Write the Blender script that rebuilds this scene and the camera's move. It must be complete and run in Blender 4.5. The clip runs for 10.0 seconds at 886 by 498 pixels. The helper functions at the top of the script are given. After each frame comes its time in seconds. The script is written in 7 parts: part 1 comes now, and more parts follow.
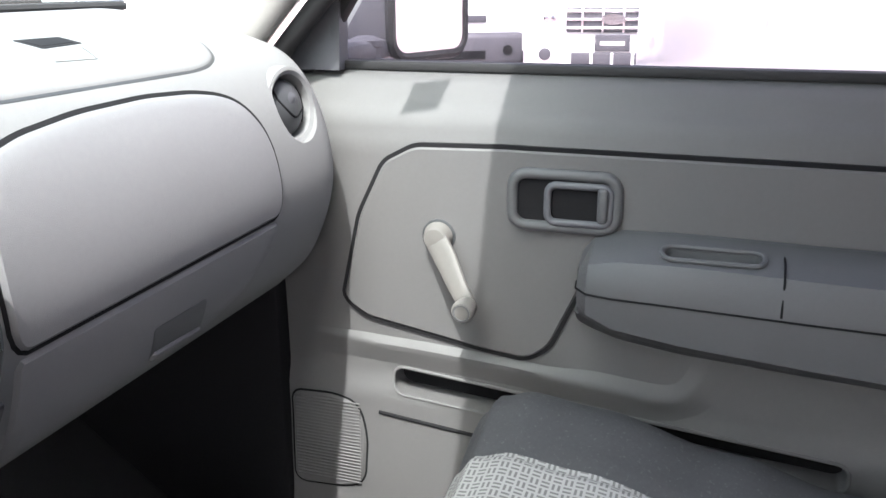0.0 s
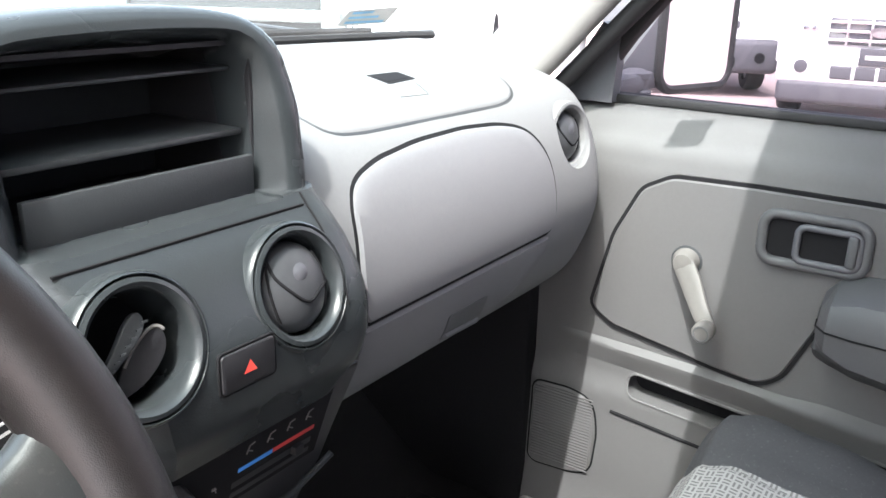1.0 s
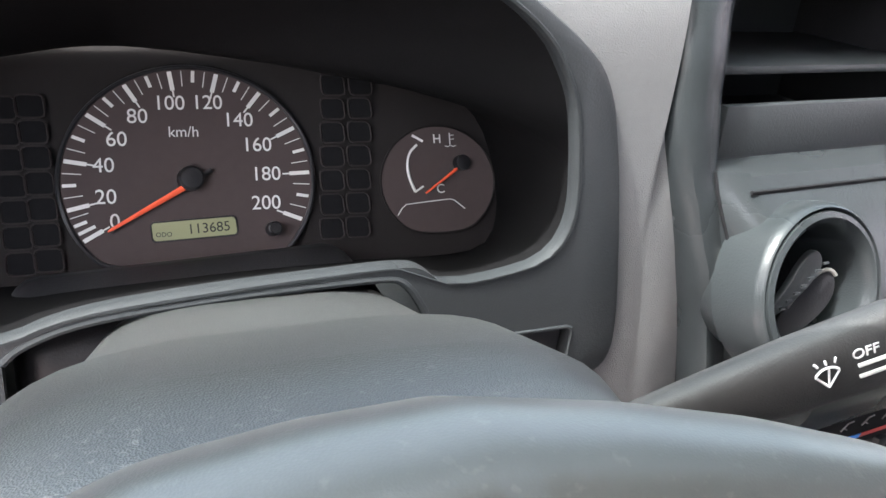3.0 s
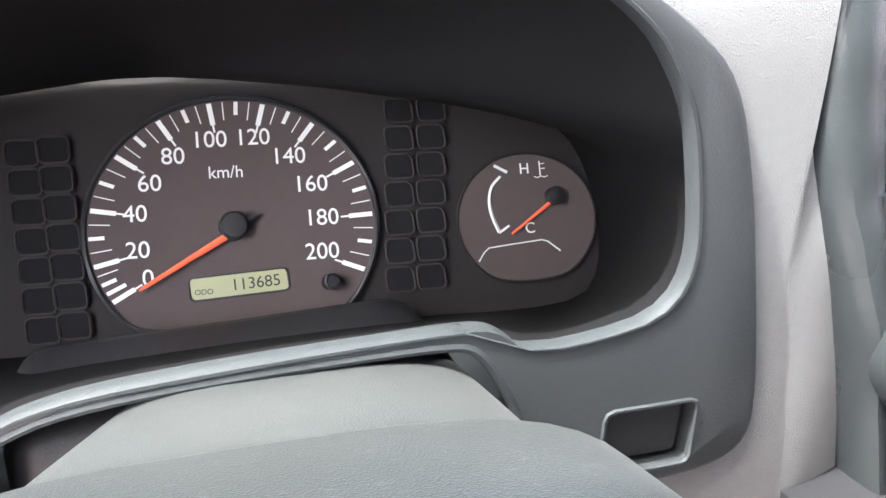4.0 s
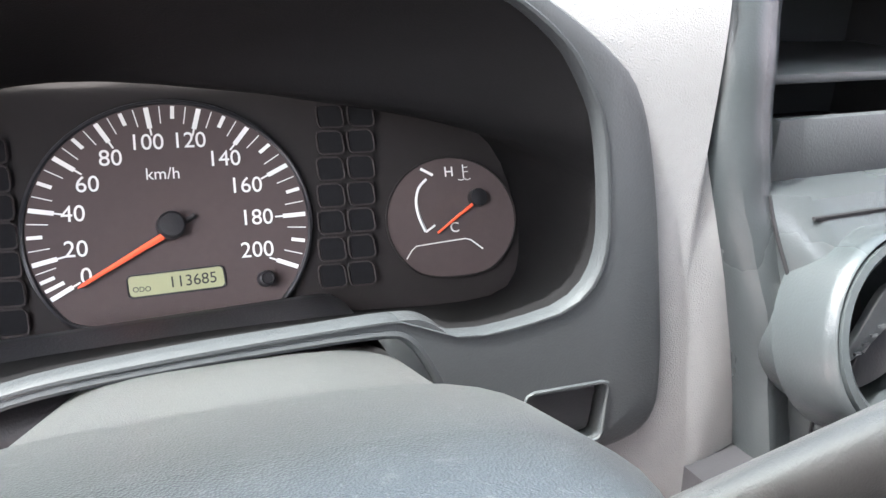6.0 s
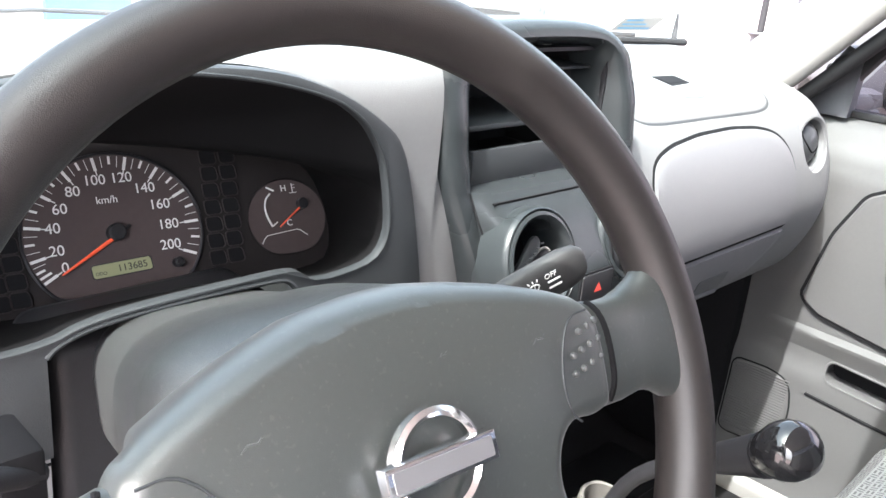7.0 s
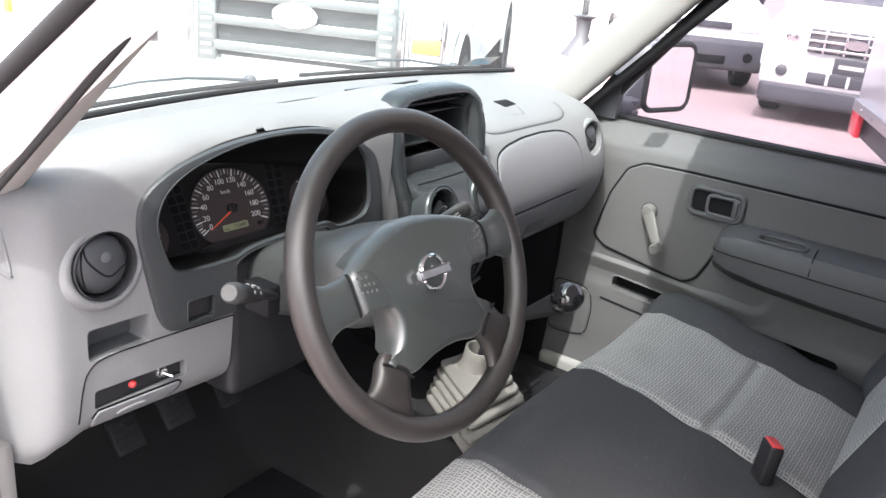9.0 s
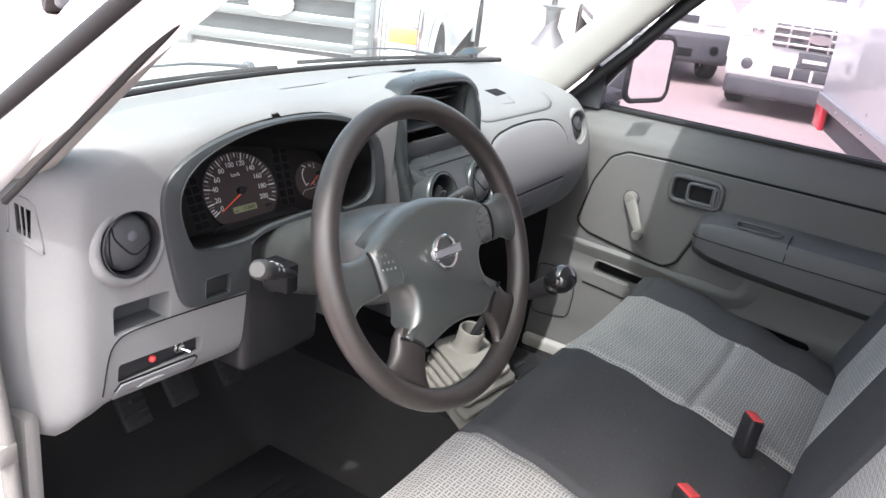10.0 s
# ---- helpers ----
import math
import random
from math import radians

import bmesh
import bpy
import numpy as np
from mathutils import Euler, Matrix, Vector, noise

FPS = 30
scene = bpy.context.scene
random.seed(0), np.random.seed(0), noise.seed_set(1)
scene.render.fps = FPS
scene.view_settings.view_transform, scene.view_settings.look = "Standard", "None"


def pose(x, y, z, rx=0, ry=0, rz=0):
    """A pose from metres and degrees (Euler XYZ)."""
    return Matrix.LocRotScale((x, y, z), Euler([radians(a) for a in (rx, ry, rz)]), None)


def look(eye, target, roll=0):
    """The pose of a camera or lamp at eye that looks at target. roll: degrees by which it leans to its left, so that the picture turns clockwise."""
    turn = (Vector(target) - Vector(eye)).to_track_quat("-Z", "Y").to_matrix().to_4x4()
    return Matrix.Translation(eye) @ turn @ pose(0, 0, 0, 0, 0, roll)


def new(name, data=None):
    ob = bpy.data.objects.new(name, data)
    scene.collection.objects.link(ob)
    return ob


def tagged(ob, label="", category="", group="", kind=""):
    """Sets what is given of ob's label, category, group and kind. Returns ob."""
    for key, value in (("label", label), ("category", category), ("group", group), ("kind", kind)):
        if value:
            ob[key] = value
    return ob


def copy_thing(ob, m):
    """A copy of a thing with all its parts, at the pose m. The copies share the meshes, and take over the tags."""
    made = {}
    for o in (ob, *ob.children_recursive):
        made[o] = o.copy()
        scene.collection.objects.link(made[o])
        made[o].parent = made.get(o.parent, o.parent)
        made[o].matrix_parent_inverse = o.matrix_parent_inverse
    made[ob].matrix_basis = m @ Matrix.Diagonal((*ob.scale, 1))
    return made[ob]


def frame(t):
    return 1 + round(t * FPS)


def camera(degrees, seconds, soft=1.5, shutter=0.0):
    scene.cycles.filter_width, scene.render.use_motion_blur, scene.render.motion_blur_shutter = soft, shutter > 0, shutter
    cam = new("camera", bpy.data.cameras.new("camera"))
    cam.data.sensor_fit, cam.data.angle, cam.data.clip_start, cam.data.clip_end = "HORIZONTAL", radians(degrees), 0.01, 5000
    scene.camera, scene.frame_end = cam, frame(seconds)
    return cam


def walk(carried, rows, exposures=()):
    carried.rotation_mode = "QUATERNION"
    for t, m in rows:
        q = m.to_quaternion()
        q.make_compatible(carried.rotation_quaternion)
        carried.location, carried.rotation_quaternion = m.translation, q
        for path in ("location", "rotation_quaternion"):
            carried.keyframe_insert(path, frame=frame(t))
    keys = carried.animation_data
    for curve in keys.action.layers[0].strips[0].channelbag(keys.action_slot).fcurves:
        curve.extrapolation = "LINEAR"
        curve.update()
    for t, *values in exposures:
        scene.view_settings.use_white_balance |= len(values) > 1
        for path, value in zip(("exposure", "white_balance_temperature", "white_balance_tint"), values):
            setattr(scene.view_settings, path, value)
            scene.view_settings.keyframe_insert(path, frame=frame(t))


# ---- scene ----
cam = camera(55.0, 10.0)
PATH = [
    (0, (-0.212, -0.453, 1.202), (1.589, 0.166, 0.591), -0.5),
    (0.5, (-0.269, -0.454, 1.240), (1.448, 0.406, 0.681), -0.5),
    (1, (-0.348, -0.461, 1.266), (1.222, 0.606, 0.637), 1.3),
    (1.2, (-0.376, -0.473, 1.287), (1.101, 0.689, 0.602), 2.7),
    (1.5, (-0.415, -0.455, 1.287), (0.983, 0.806, 0.612), 3.1),
    (2, (-0.443, -0.408, 1.256), (0.751, 1.029, 0.543), 3.9),
    (2.3, (-0.454, -0.403, 1.255), (0.704, 1.031, 0.479), 5.8),
    (2.5, (-0.468, -0.383, 1.256), (0.664, 1.071, 0.480), 7.8),
    (2.8, (-0.468, -0.334, 1.240), (0.576, 1.170, 0.437), 7.5),
    (3, (-0.446, -0.307, 1.227), (0.480, 1.276, 0.429), 5.9),
    (3.2, (-0.434, -0.283, 1.200), (0.421, 1.375, 0.477), 3.2),
    (4.5, (-0.379, -0.241, 1.203), (0.269, 1.502, 0.467), 1.6),
    (5, (-0.385, -0.244, 1.198), (0.327, 1.483, 0.484), 2.0),
    (6.3, (-0.433, -0.291, 1.216), (0.574, 1.285, 0.507), 3.8),
    (6.6, (-0.493, -0.342, 1.238), (0.758, 1.062, 0.558), 5.0),
    (6.8, (-0.550, -0.393, 1.262), (0.782, 0.935, 0.583), 5.0),
    (7, (-0.618, -0.465, 1.294), (0.743, 0.836, 0.619), 5.2),
    (7.2, (-0.696, -0.532, 1.336), (0.674, 0.754, 0.654), 5.7),
    (7.5, (-0.810, -0.626, 1.384), (0.597, 0.622, 0.703), 5.1),
    (8, (-0.973, -0.760, 1.442), (0.468, 0.452, 0.766), 5.5),
    (8.5, (-1.063, -0.788, 1.472), (0.405, 0.382, 0.784), 4.4),
    (9, (-1.192, -0.792, 1.482), (0.380, 0.230, 0.786), 5.6),
    (9.5, (-1.256, -0.777, 1.482), (0.349, 0.191, 0.783), 6.3),
    (10, (-1.271, -0.775, 1.486), (0.340, 0.173, 0.774), 6.8),
]
EXPO = [(0.0, 3.65), (1.0, 3.68), (2.0, 3.65), (2.5, 3.75), (3.0, 3.95), (4.3, 5.0), (5.2, 5.0), (6.3, 4.85), (6.5, 4.75), (6.8, 4.3), (7.0, 3.95), (7.5, 3.7), (8.0, 3.6), (8.5, 3.25), (10.0, 3.05)]
walk(cam, [(t, look(eye, target, roll)) for t, eye, target, roll in PATH], EXPO)

# ---- light ----
world = bpy.data.worlds.new("sky")
scene.world = world
world.use_nodes = True
wn, wl = world.node_tree.nodes, world.node_tree.links
sky = wn.new("ShaderNodeTexSky")
sky.sky_type, sky.sun_disc = "NISHITA", False
SUN = Vector((-0.53, -0.09, 0.845)).normalized()          # towards the sun
sky.sun_elevation, sky.sun_rotation = math.asin(SUN.z), math.atan2(SUN.x, SUN.y)
sky.air_density, sky.dust_density, sky.ozone_density = 0.85, 5.5, 1.6
haze = wn.new("ShaderNodeHueSaturation")          # whitish, hazy air
haze.inputs["Saturation"].default_value = 0.55
wl.new(sky.outputs[0], haze.inputs["Color"])
wl.new(haze.outputs[0], wn["Background"].inputs[0])
wn["Background"].inputs[1].default_value = 0.15
sun = new("sun", bpy.data.lights.new("sun", "SUN"))
sun.data.energy, sun.data.angle, sun.data.color = 1.0, radians(0.6), (0.98, 0.98, 0.96)
sun.matrix_world = look(SUN * 10, (0, 0, 0))


# ---- materials ----
def mat(name, color, rough=0.5, metal=0.0, spot=0.0, spot_scale=6.0, grain=0.0, grain_scale=900.0, cell=False,
        spec=0.5, coat=0.0, worn=None, emit=None, film=0.0, specks=0.0, speck_scale=380.0):
    """A surface with colour variation at a large and a small scale and a fine relief."""
    m = bpy.data.materials.new(name)
    m.use_nodes = True
    n, l = m.node_tree.nodes, m.node_tree.links
    b = n["Principled BSDF"]
    b.inputs["Base Color"].default_value = (*color, 1)
    b.inputs["Roughness"].default_value = rough
    b.inputs["Metallic"].default_value = metal
    b.inputs["Specular IOR Level"].default_value = spec
    b.inputs["Coat Weight"].default_value = coat
    b.inputs["Sheen Weight"].default_value, b.inputs["Sheen Roughness"].default_value = film, 0.35          # settled dust
    co = n.new("ShaderNodeTexCoord")
    if spot:
        t1, t2 = n.new("ShaderNodeTexNoise"), n.new("ShaderNodeTexNoise")
        t1.inputs["Scale"].default_value, t1.inputs["Detail"].default_value = spot_scale, 5
        t2.inputs["Scale"].default_value, t2.inputs["Detail"].default_value = spot_scale * 35, 3
        add = n.new("ShaderNodeMath")
        add.operation = "ADD"
        half = n.new("ShaderNodeMath")
        half.operation, half.inputs[1].default_value = "MULTIPLY", 0.6
        l.new(co.outputs["Object"], t1.inputs["Vector"])
        l.new(co.outputs["Object"], t2.inputs["Vector"])
        l.new(t2.outputs["Fac"], half.inputs[0])
        l.new(t1.outputs["Fac"], add.inputs[0])
        l.new(half.outputs[0], add.inputs[1])
        ramp = n.new("ShaderNodeMapRange")
        ramp.inputs["From Min"].default_value, ramp.inputs["From Max"].default_value = 0.45, 1.15
        l.new(add.outputs[0], ramp.inputs["Value"])
        mix = n.new("ShaderNodeMix")
        mix.data_type = "RGBA"
        lo = worn or tuple(c * (1 - spot) for c in color)
        mix.inputs["A"].default_value = (*lo, 1)
        mix.inputs["B"].default_value = (*[min(1, c * (1 + spot * 0.6)) for c in color], 1)
        l.new(ramp.outputs[0], mix.inputs["Factor"])
        l.new(mix.outputs["Result"], b.inputs["Base Color"])
        rr = n.new("ShaderNodeMapRange")
        rr.inputs["To Min"].default_value, rr.inputs["To Max"].default_value = max(0.02, rough - 0.07), min(1, rough + 0.07)
        l.new(t1.outputs["Fac"], rr.inputs["Value"])
        l.new(rr.outputs[0], b.inputs["Roughness"])
    if specks:
        # pale dust grains and lint
        ns, mr, mx = n.new("ShaderNodeTexNoise"), n.new("ShaderNodeMapRange"), n.new("ShaderNodeMix")
        ns.inputs["Scale"].default_value, ns.inputs["Detail"].default_value = speck_scale, 2
        l.new(co.outputs["Object"], ns.inputs["Vector"])
        l.new(ns.outputs["Fac"], mr.inputs["Value"])
        mr.inputs["From Min"].default_value, mr.inputs["From Max"].default_value, mr.inputs["To Max"].default_value = 0.62, 0.72, specks
        mx.data_type = "RGBA"
        mx.inputs["B"].default_value = (0.42, 0.41, 0.39, 1)
        if b.inputs["Base Color"].is_linked:
            l.new(b.inputs["Base Color"].links[0].from_socket, mx.inputs["A"])
        else:
            mx.inputs["A"].default_value = (*color, 1)
        l.new(mr.outputs[0], mx.inputs["Factor"])
        l.new(mx.outputs["Result"], b.inputs["Base Color"])
    if grain:
        if cell:
            g = n.new("ShaderNodeTexVoronoi")
            g.inputs["Scale"].default_value = grain_scale
            out = g.outputs["Distance"]
        else:
            g = n.new("ShaderNodeTexNoise")
            g.inputs["Scale"].default_value, g.inputs["Detail"].default_value = grain_scale, 3
            out = g.outputs["Fac"]
        l.new(co.outputs["Object"], g.inputs["Vector"])
        bump = n.new("ShaderNodeBump")
        bump.inputs["Strength"].default_value, bump.inputs["Distance"].default_value = grain, 0.001
        l.new(out, bump.inputs["Height"])
        l.new(bump.outputs[0], b.inputs["Normal"])
    if emit:
        b.inputs["Emission Color"].default_value = (*color, 1)
        b.inputs["Emission Strength"].default_value = emit
    return m


def weave_mat():
    """Seat cloth: a basket pattern of short darker bars in pairs, laid across and along in turn, on a paler ground."""
    m = mat("patterned_cloth", (0.2, 0.2, 0.2), 0.95, spec=0.1)
    n, l = m.node_tree.nodes, m.node_tree.links
    b = n["Principled BSDF"]
    co = n.new("ShaderNodeTexCoord")
    sep = n.new("ShaderNodeSeparateXYZ")
    l.new(co.outputs["UV"], sep.inputs[0])

    def op(kind, a, v=None, w=None):
        k = n.new("ShaderNodeMath")
        k.operation = kind
        for i, s in enumerate((a, v, w)):
            if s is None:
                continue
            if isinstance(s, (int, float)):
                k.inputs[i].default_value = s
            else:
                l.new(s, k.inputs[i])
        return k.outputs[0]

    size = 0.0108
    u, v = op("DIVIDE", sep.outputs[0], size), op("DIVIDE", sep.outputs[1], size)
    odd = op("MODULO", op("ADD", op("FLOOR", u), op("FLOOR", v)), 2.0)
    odd = op("ABSOLUTE", odd)
    fu, fv = op("FRACT", u), op("FRACT", v)
    bars_u = op("LESS_THAN", op("ABSOLUTE", op("SUBTRACT", op("FRACT", op("MULTIPLY", fu, 2.0)), 0.5)), 0.24)
    bars_v = op("LESS_THAN", op("ABSOLUTE", op("SUBTRACT", op("FRACT", op("MULTIPLY", fv, 2.0)), 0.5)), 0.24)
    end_u = op("LESS_THAN", op("ABSOLUTE", op("SUBTRACT", fu, 0.5)), 0.38)
    end_v = op("LESS_THAN", op("ABSOLUTE", op("SUBTRACT", fv, 0.5)), 0.38)
    along, across = op("MULTIPLY", bars_u, end_v), op("MULTIPLY", bars_v, end_u)
    inv = op("SUBTRACT", 1.0, odd)
    bar = op("ADD", op("MULTIPLY", along, odd), op("MULTIPLY", across, inv))
    noise_t = n.new("ShaderNodeTexNoise")
    noise_t.inputs["Scale"].default_value, noise_t.inputs["Detail"].default_value = 9.0, 6
    l.new(co.outputs["Object"], noise_t.inputs["Vector"])
    shade = op("ADD", op("MULTIPLY", noise_t.outputs["Fac"], 0.5), 0.75)
    mix = n.new("ShaderNodeMix")
    mix.data_type = "RGBA"
    mix.inputs["A"].default_value = (0.275, 0.272, 0.266, 1)
    mix.inputs["B"].default_value = (0.130, 0.128, 0.125, 1)
    l.new(bar, mix.inputs["Factor"])
    mul = n.new("ShaderNodeVectorMath")
    mul.operation = "SCALE"
    l.new(mix.outputs["Result"], mul.inputs[0])
    l.new(shade, mul.inputs["Scale"])
    l.new(mul.outputs[0], b.inputs["Base Color"])
    bump = n.new("ShaderNodeBump")
    bump.inputs["Strength"].default_value, bump.inputs["Distance"].default_value = 0.4, -0.0006
    l.new(bar, bump.inputs["Height"])
    l.new(bump.outputs[0], b.inputs["Normal"])
    return m


def glass_mat(name, tint=(1, 1, 1), rough=0.0, gloss=0.05, dust=0.0):
    m = bpy.data.materials.new(name)
    m.use_nodes = True
    n, l = m.node_tree.nodes, m.node_tree.links
    n.remove(n["Principled BSDF"])
    tr, gl, mx = (n.new(k) for k in ("ShaderNodeBsdfTransparent", "ShaderNodeBsdfGlossy", "ShaderNodeMixShader"))
    tr.inputs[0].default_value = (*tint, 1)
    gl.inputs["Roughness"].default_value = rough
    mx.inputs[0].default_value = gloss
    l.new(tr.outputs[0], mx.inputs[1])
    l.new(gl.outputs[0], mx.inputs[2])
    out = mx.outputs[0]
    if dust:
        # a film of pale dust that scatters the light through
        tl, dm, nz, mr, tc = (n.new(k) for k in ("ShaderNodeBsdfTranslucent", "ShaderNodeMixShader", "ShaderNodeTexNoise", "ShaderNodeMapRange", "ShaderNodeTexCoord"))
        tl.inputs[0].default_value = (0.8, 0.79, 0.77, 1)
        nz.inputs["Scale"].default_value, nz.inputs["Detail"].default_value = 7.0, 5
        l.new(tc.outputs["Object"], nz.inputs["Vector"])
        l.new(nz.outputs["Fac"], mr.inputs[0])
        mr.inputs[1].default_value, mr.inputs[2].default_value = 0.3, 0.75
        mr.inputs[3].default_value, mr.inputs[4].default_value = dust * 0.6, dust * 1.4
        l.new(mr.outputs[0], dm.inputs[0])
        l.new(out, dm.inputs[1])
        l.new(tl.outputs[0], dm.inputs[2])
        out = dm.outputs[0]
    l.new(out, n["Material Output"].inputs[0])
    return m


DASH = mat("grey_dash_plastic", (0.142, 0.144, 0.146), 0.62, spec=0.2, spot=0.08, grain=0.35, grain_scale=1500, cell=True)
DASH_LOW = mat("lower_dash_plastic", (0.132, 0.133, 0.139), 0.58, spec=0.3, spot=0.08, grain=0.3, grain_scale=1500, cell=True)
DOOR = mat("grey_door_plastic", (0.075, 0.075, 0.0755), 0.55, spec=0.35, spot=0.07, grain=0.3, grain_scale=1500, cell=True)
ARM = mat("dark_armrest_plastic", (0.058, 0.060, 0.063), 0.5, spec=0.4, spot=0.07, grain=0.3, grain_scale=1500, cell=True)
BEZEL = mat("charcoal_plastic", (0.027, 0.030, 0.032), 0.42, spec=0.36, spot=0.12, grain=0.2, grain_scale=900)
LIP = mat("charcoal_lip_plastic", (0.024, 0.027, 0.029), 0.6, spec=0.22, spot=0.12, grain=0.2, grain_scale=900)
# Far darker than the bezel, standing in for the shade inside the tunnel
TUNNEL = mat("tunnel_shade_plastic", (0.006, 0.006, 0.0064), 0.75, spec=0.08, spot=0.1, grain=0.2, grain_scale=900)
POD = mat("charcoal_satin_plastic", (0.020, 0.0235, 0.025), 0.27, spec=0.36, spot=0.1, grain=0.15, grain_scale=900)
BALL = mat("vent_ball_plastic", (0.038, 0.040, 0.043), 0.42, spec=0.3, spot=0.12, grain=0.2)
BLACK = mat("black_plastic", (0.017, 0.017, 0.019), 0.45, spec=0.3, spot=0.2, grain=0.15)
# Black parts and joints; also stands in for shade in recesses and the footwell
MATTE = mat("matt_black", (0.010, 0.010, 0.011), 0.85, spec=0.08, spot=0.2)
GAUGE = mat("gauge_face", (0.062, 0.048, 0.047), 0.75, spec=0.15, spot=0.1, grain=0.1, grain_scale=1500)
GAUGE_D = mat("gauge_mask", (0.017, 0.0148, 0.0148), 0.7, spec=0.15, spot=0.1)
WHITE_INK = mat("white_print", (0.6, 0.6, 0.585), 0.6)
RED_INK = mat("orange_red_needle", (0.9, 0.13, 0.06), 0.5)
RED = mat("red_plastic", (0.45, 0.04, 0.04), 0.4)
BLUE_INK = mat("blue_print", (0.05, 0.25, 0.7), 0.5)
LCD = mat("lcd_glass", (0.24, 0.25, 0.14), 0.3)
WHEEL = mat("worn_wheel_plastic", (0.019, 0.0165, 0.0155), 0.40, spec=0.5, spot=0.2, spot_scale=9, grain=0.15, grain_scale=2200, cell=True)
PAD = mat("wheel_pad_plastic", (0.030, 0.0345, 0.033), 0.38, spec=1.0, film=0.10, specks=0.04, spot=0.2, spot_scale=11, grain=0.05, grain_scale=1800, cell=True)
DOT = mat("pad_dot_plastic", (0.07, 0.073, 0.073), 0.35, spot=0.2)
STALK = mat("stalk_plastic", (0.026, 0.026, 0.026), 0.5, spot=0.12, grain=0.2, grain_scale=1500, spec=0.35)
SHROUD = mat("column_shroud_plastic", (0.030, 0.033, 0.033), 0.32, spec=0.6, film=0.02, specks=0.10, spot=0.25, spot_scale=14, grain=0.22, grain_scale=1800, cell=True)
CHROME = mat("chrome", (0.85, 0.85, 0.86), 0.12, 1.0)
CLOTH = mat("charcoal_cloth", (0.046, 0.047, 0.050), 0.95, specks=0.05, speck_scale=260, spot=0.18, spot_scale=7, grain=0.4, grain_scale=1600, spec=0.1)
WEAVE = weave_mat()
BOOT = mat("grey_rubber_boot", (0.135, 0.128, 0.116), 0.6, spec=0.25, spot=0.2, spot_scale=14, grain=0.15)
CARPET = mat("dark_floor_mat", (0.009, 0.009, 0.010), 0.9, spec=0.15, spot=0.45, spot_scale=5, grain=0.8, grain_scale=500, worn=(0.013, 0.0125, 0.012))
MAT_RUBBER = mat("floor_mat_rubber", (0.010, 0.0105, 0.012), 0.5, spec=0.35, specks=0.012, speck_scale=90, spot=0.4, spot_scale=8, grain=0.3, grain_scale=600)
CAP = mat("worn_cap_plastic", (0.036, 0.036, 0.035), 0.55, spot=0.25, spot_scale=60)
RUBBER = mat("black_rubber", (0.017, 0.017, 0.018), 0.65, spec=0.25, spot=0.2)
SEAL = mat("grey_rubber_seal", (0.13, 0.125, 0.12), 0.6, spot=0.15)
WINDER = mat("winder_plastic", (0.098, 0.095, 0.090), 0.5, spec=0.3, spot=0.1, grain=0.2)
TRIM = mat("pillar_trim", (0.23, 0.226, 0.215), 0.6, spot=0.06, grain=0.3, grain_scale=700)
LINER = mat("roof_lining", (0.5, 0.49, 0.47), 0.9, spot=0.06, grain=0.3, grain_scale=500)
PAINT = mat("white_car_paint", (0.78, 0.78, 0.77), 0.25, spot=0.04, coat=0.6)
PAINT2 = mat("white_truck_paint", (0.62, 0.63, 0.62), 0.3, spot=0.05, coat=0.4)
CONCRETE = mat("pinkish_concrete", (0.31, 0.243, 0.236), 0.85, spot=0.16, spot_scale=0.8, grain=0.5, grain_scale=60)
LAMP_W = mat("headlamp_lens", (0.75, 0.76, 0.78), 0.12, spot=0.15, spot_scale=20)
AMBER = mat("amber_lens", (0.85, 0.28, 0.08), 0.2)
TAIL = mat("tail_lens", (0.6, 0.03, 0.05), 0.2)
TYRE = mat("tyre", (0.02, 0.02, 0.021), 0.8, spot=0.2)
ALLOY = mat("grey_alloy", (0.45, 0.45, 0.46), 0.35, 0.8)
SATIN = mat("satin_metal", (0.30, 0.32, 0.32), 0.35, 0.9)
GREYP = mat("dark_bumper_plastic", (0.06, 0.062, 0.07), 0.6, spot=0.15)
DGLASS = mat("vehicle_glass", (0.05, 0.06, 0.07), 0.05, spec=0.8)
GREYW = mat("shade_pier_render", (0.68, 0.66, 0.64), 0.85, spot=0.12, spot_scale=1.5, grain=0.4, grain_scale=80)
BUFF = mat("painted_wall", (0.72, 0.71, 0.69), 0.85, spot=0.08, spot_scale=1.5, grain=0.4, grain_scale=80)
BLUE = mat("blue_banner", (0.12, 0.3, 0.62), 0.7, spot=0.08)
SHUT = mat("shutter_paint", (0.42, 0.48, 0.50), 0.6, spot=0.1)
YELLOW = mat("yellow_paint", (0.7, 0.5, 0.1), 0.6, spot=0.1)
GREY_CAR = mat("dark_grey_paint", (0.05, 0.055, 0.06), 0.3, spot=0.1, coat=0.5)
GLASS = glass_mat("clear_glass", (0.52, 0.60, 0.595), dust=0.03)
GLASS_T = glass_mat("tinted_side_glass", (0.38, 0.355, 0.405), dust=0.012)
MIRROR = mat("mirror_glass", (0.9, 0.9, 0.9), 0.02, 1.0)
SCREEN = mat("sticker_blue", (0.2, 0.45, 0.65), 0.5, spot=0.3, spot_scale=60)


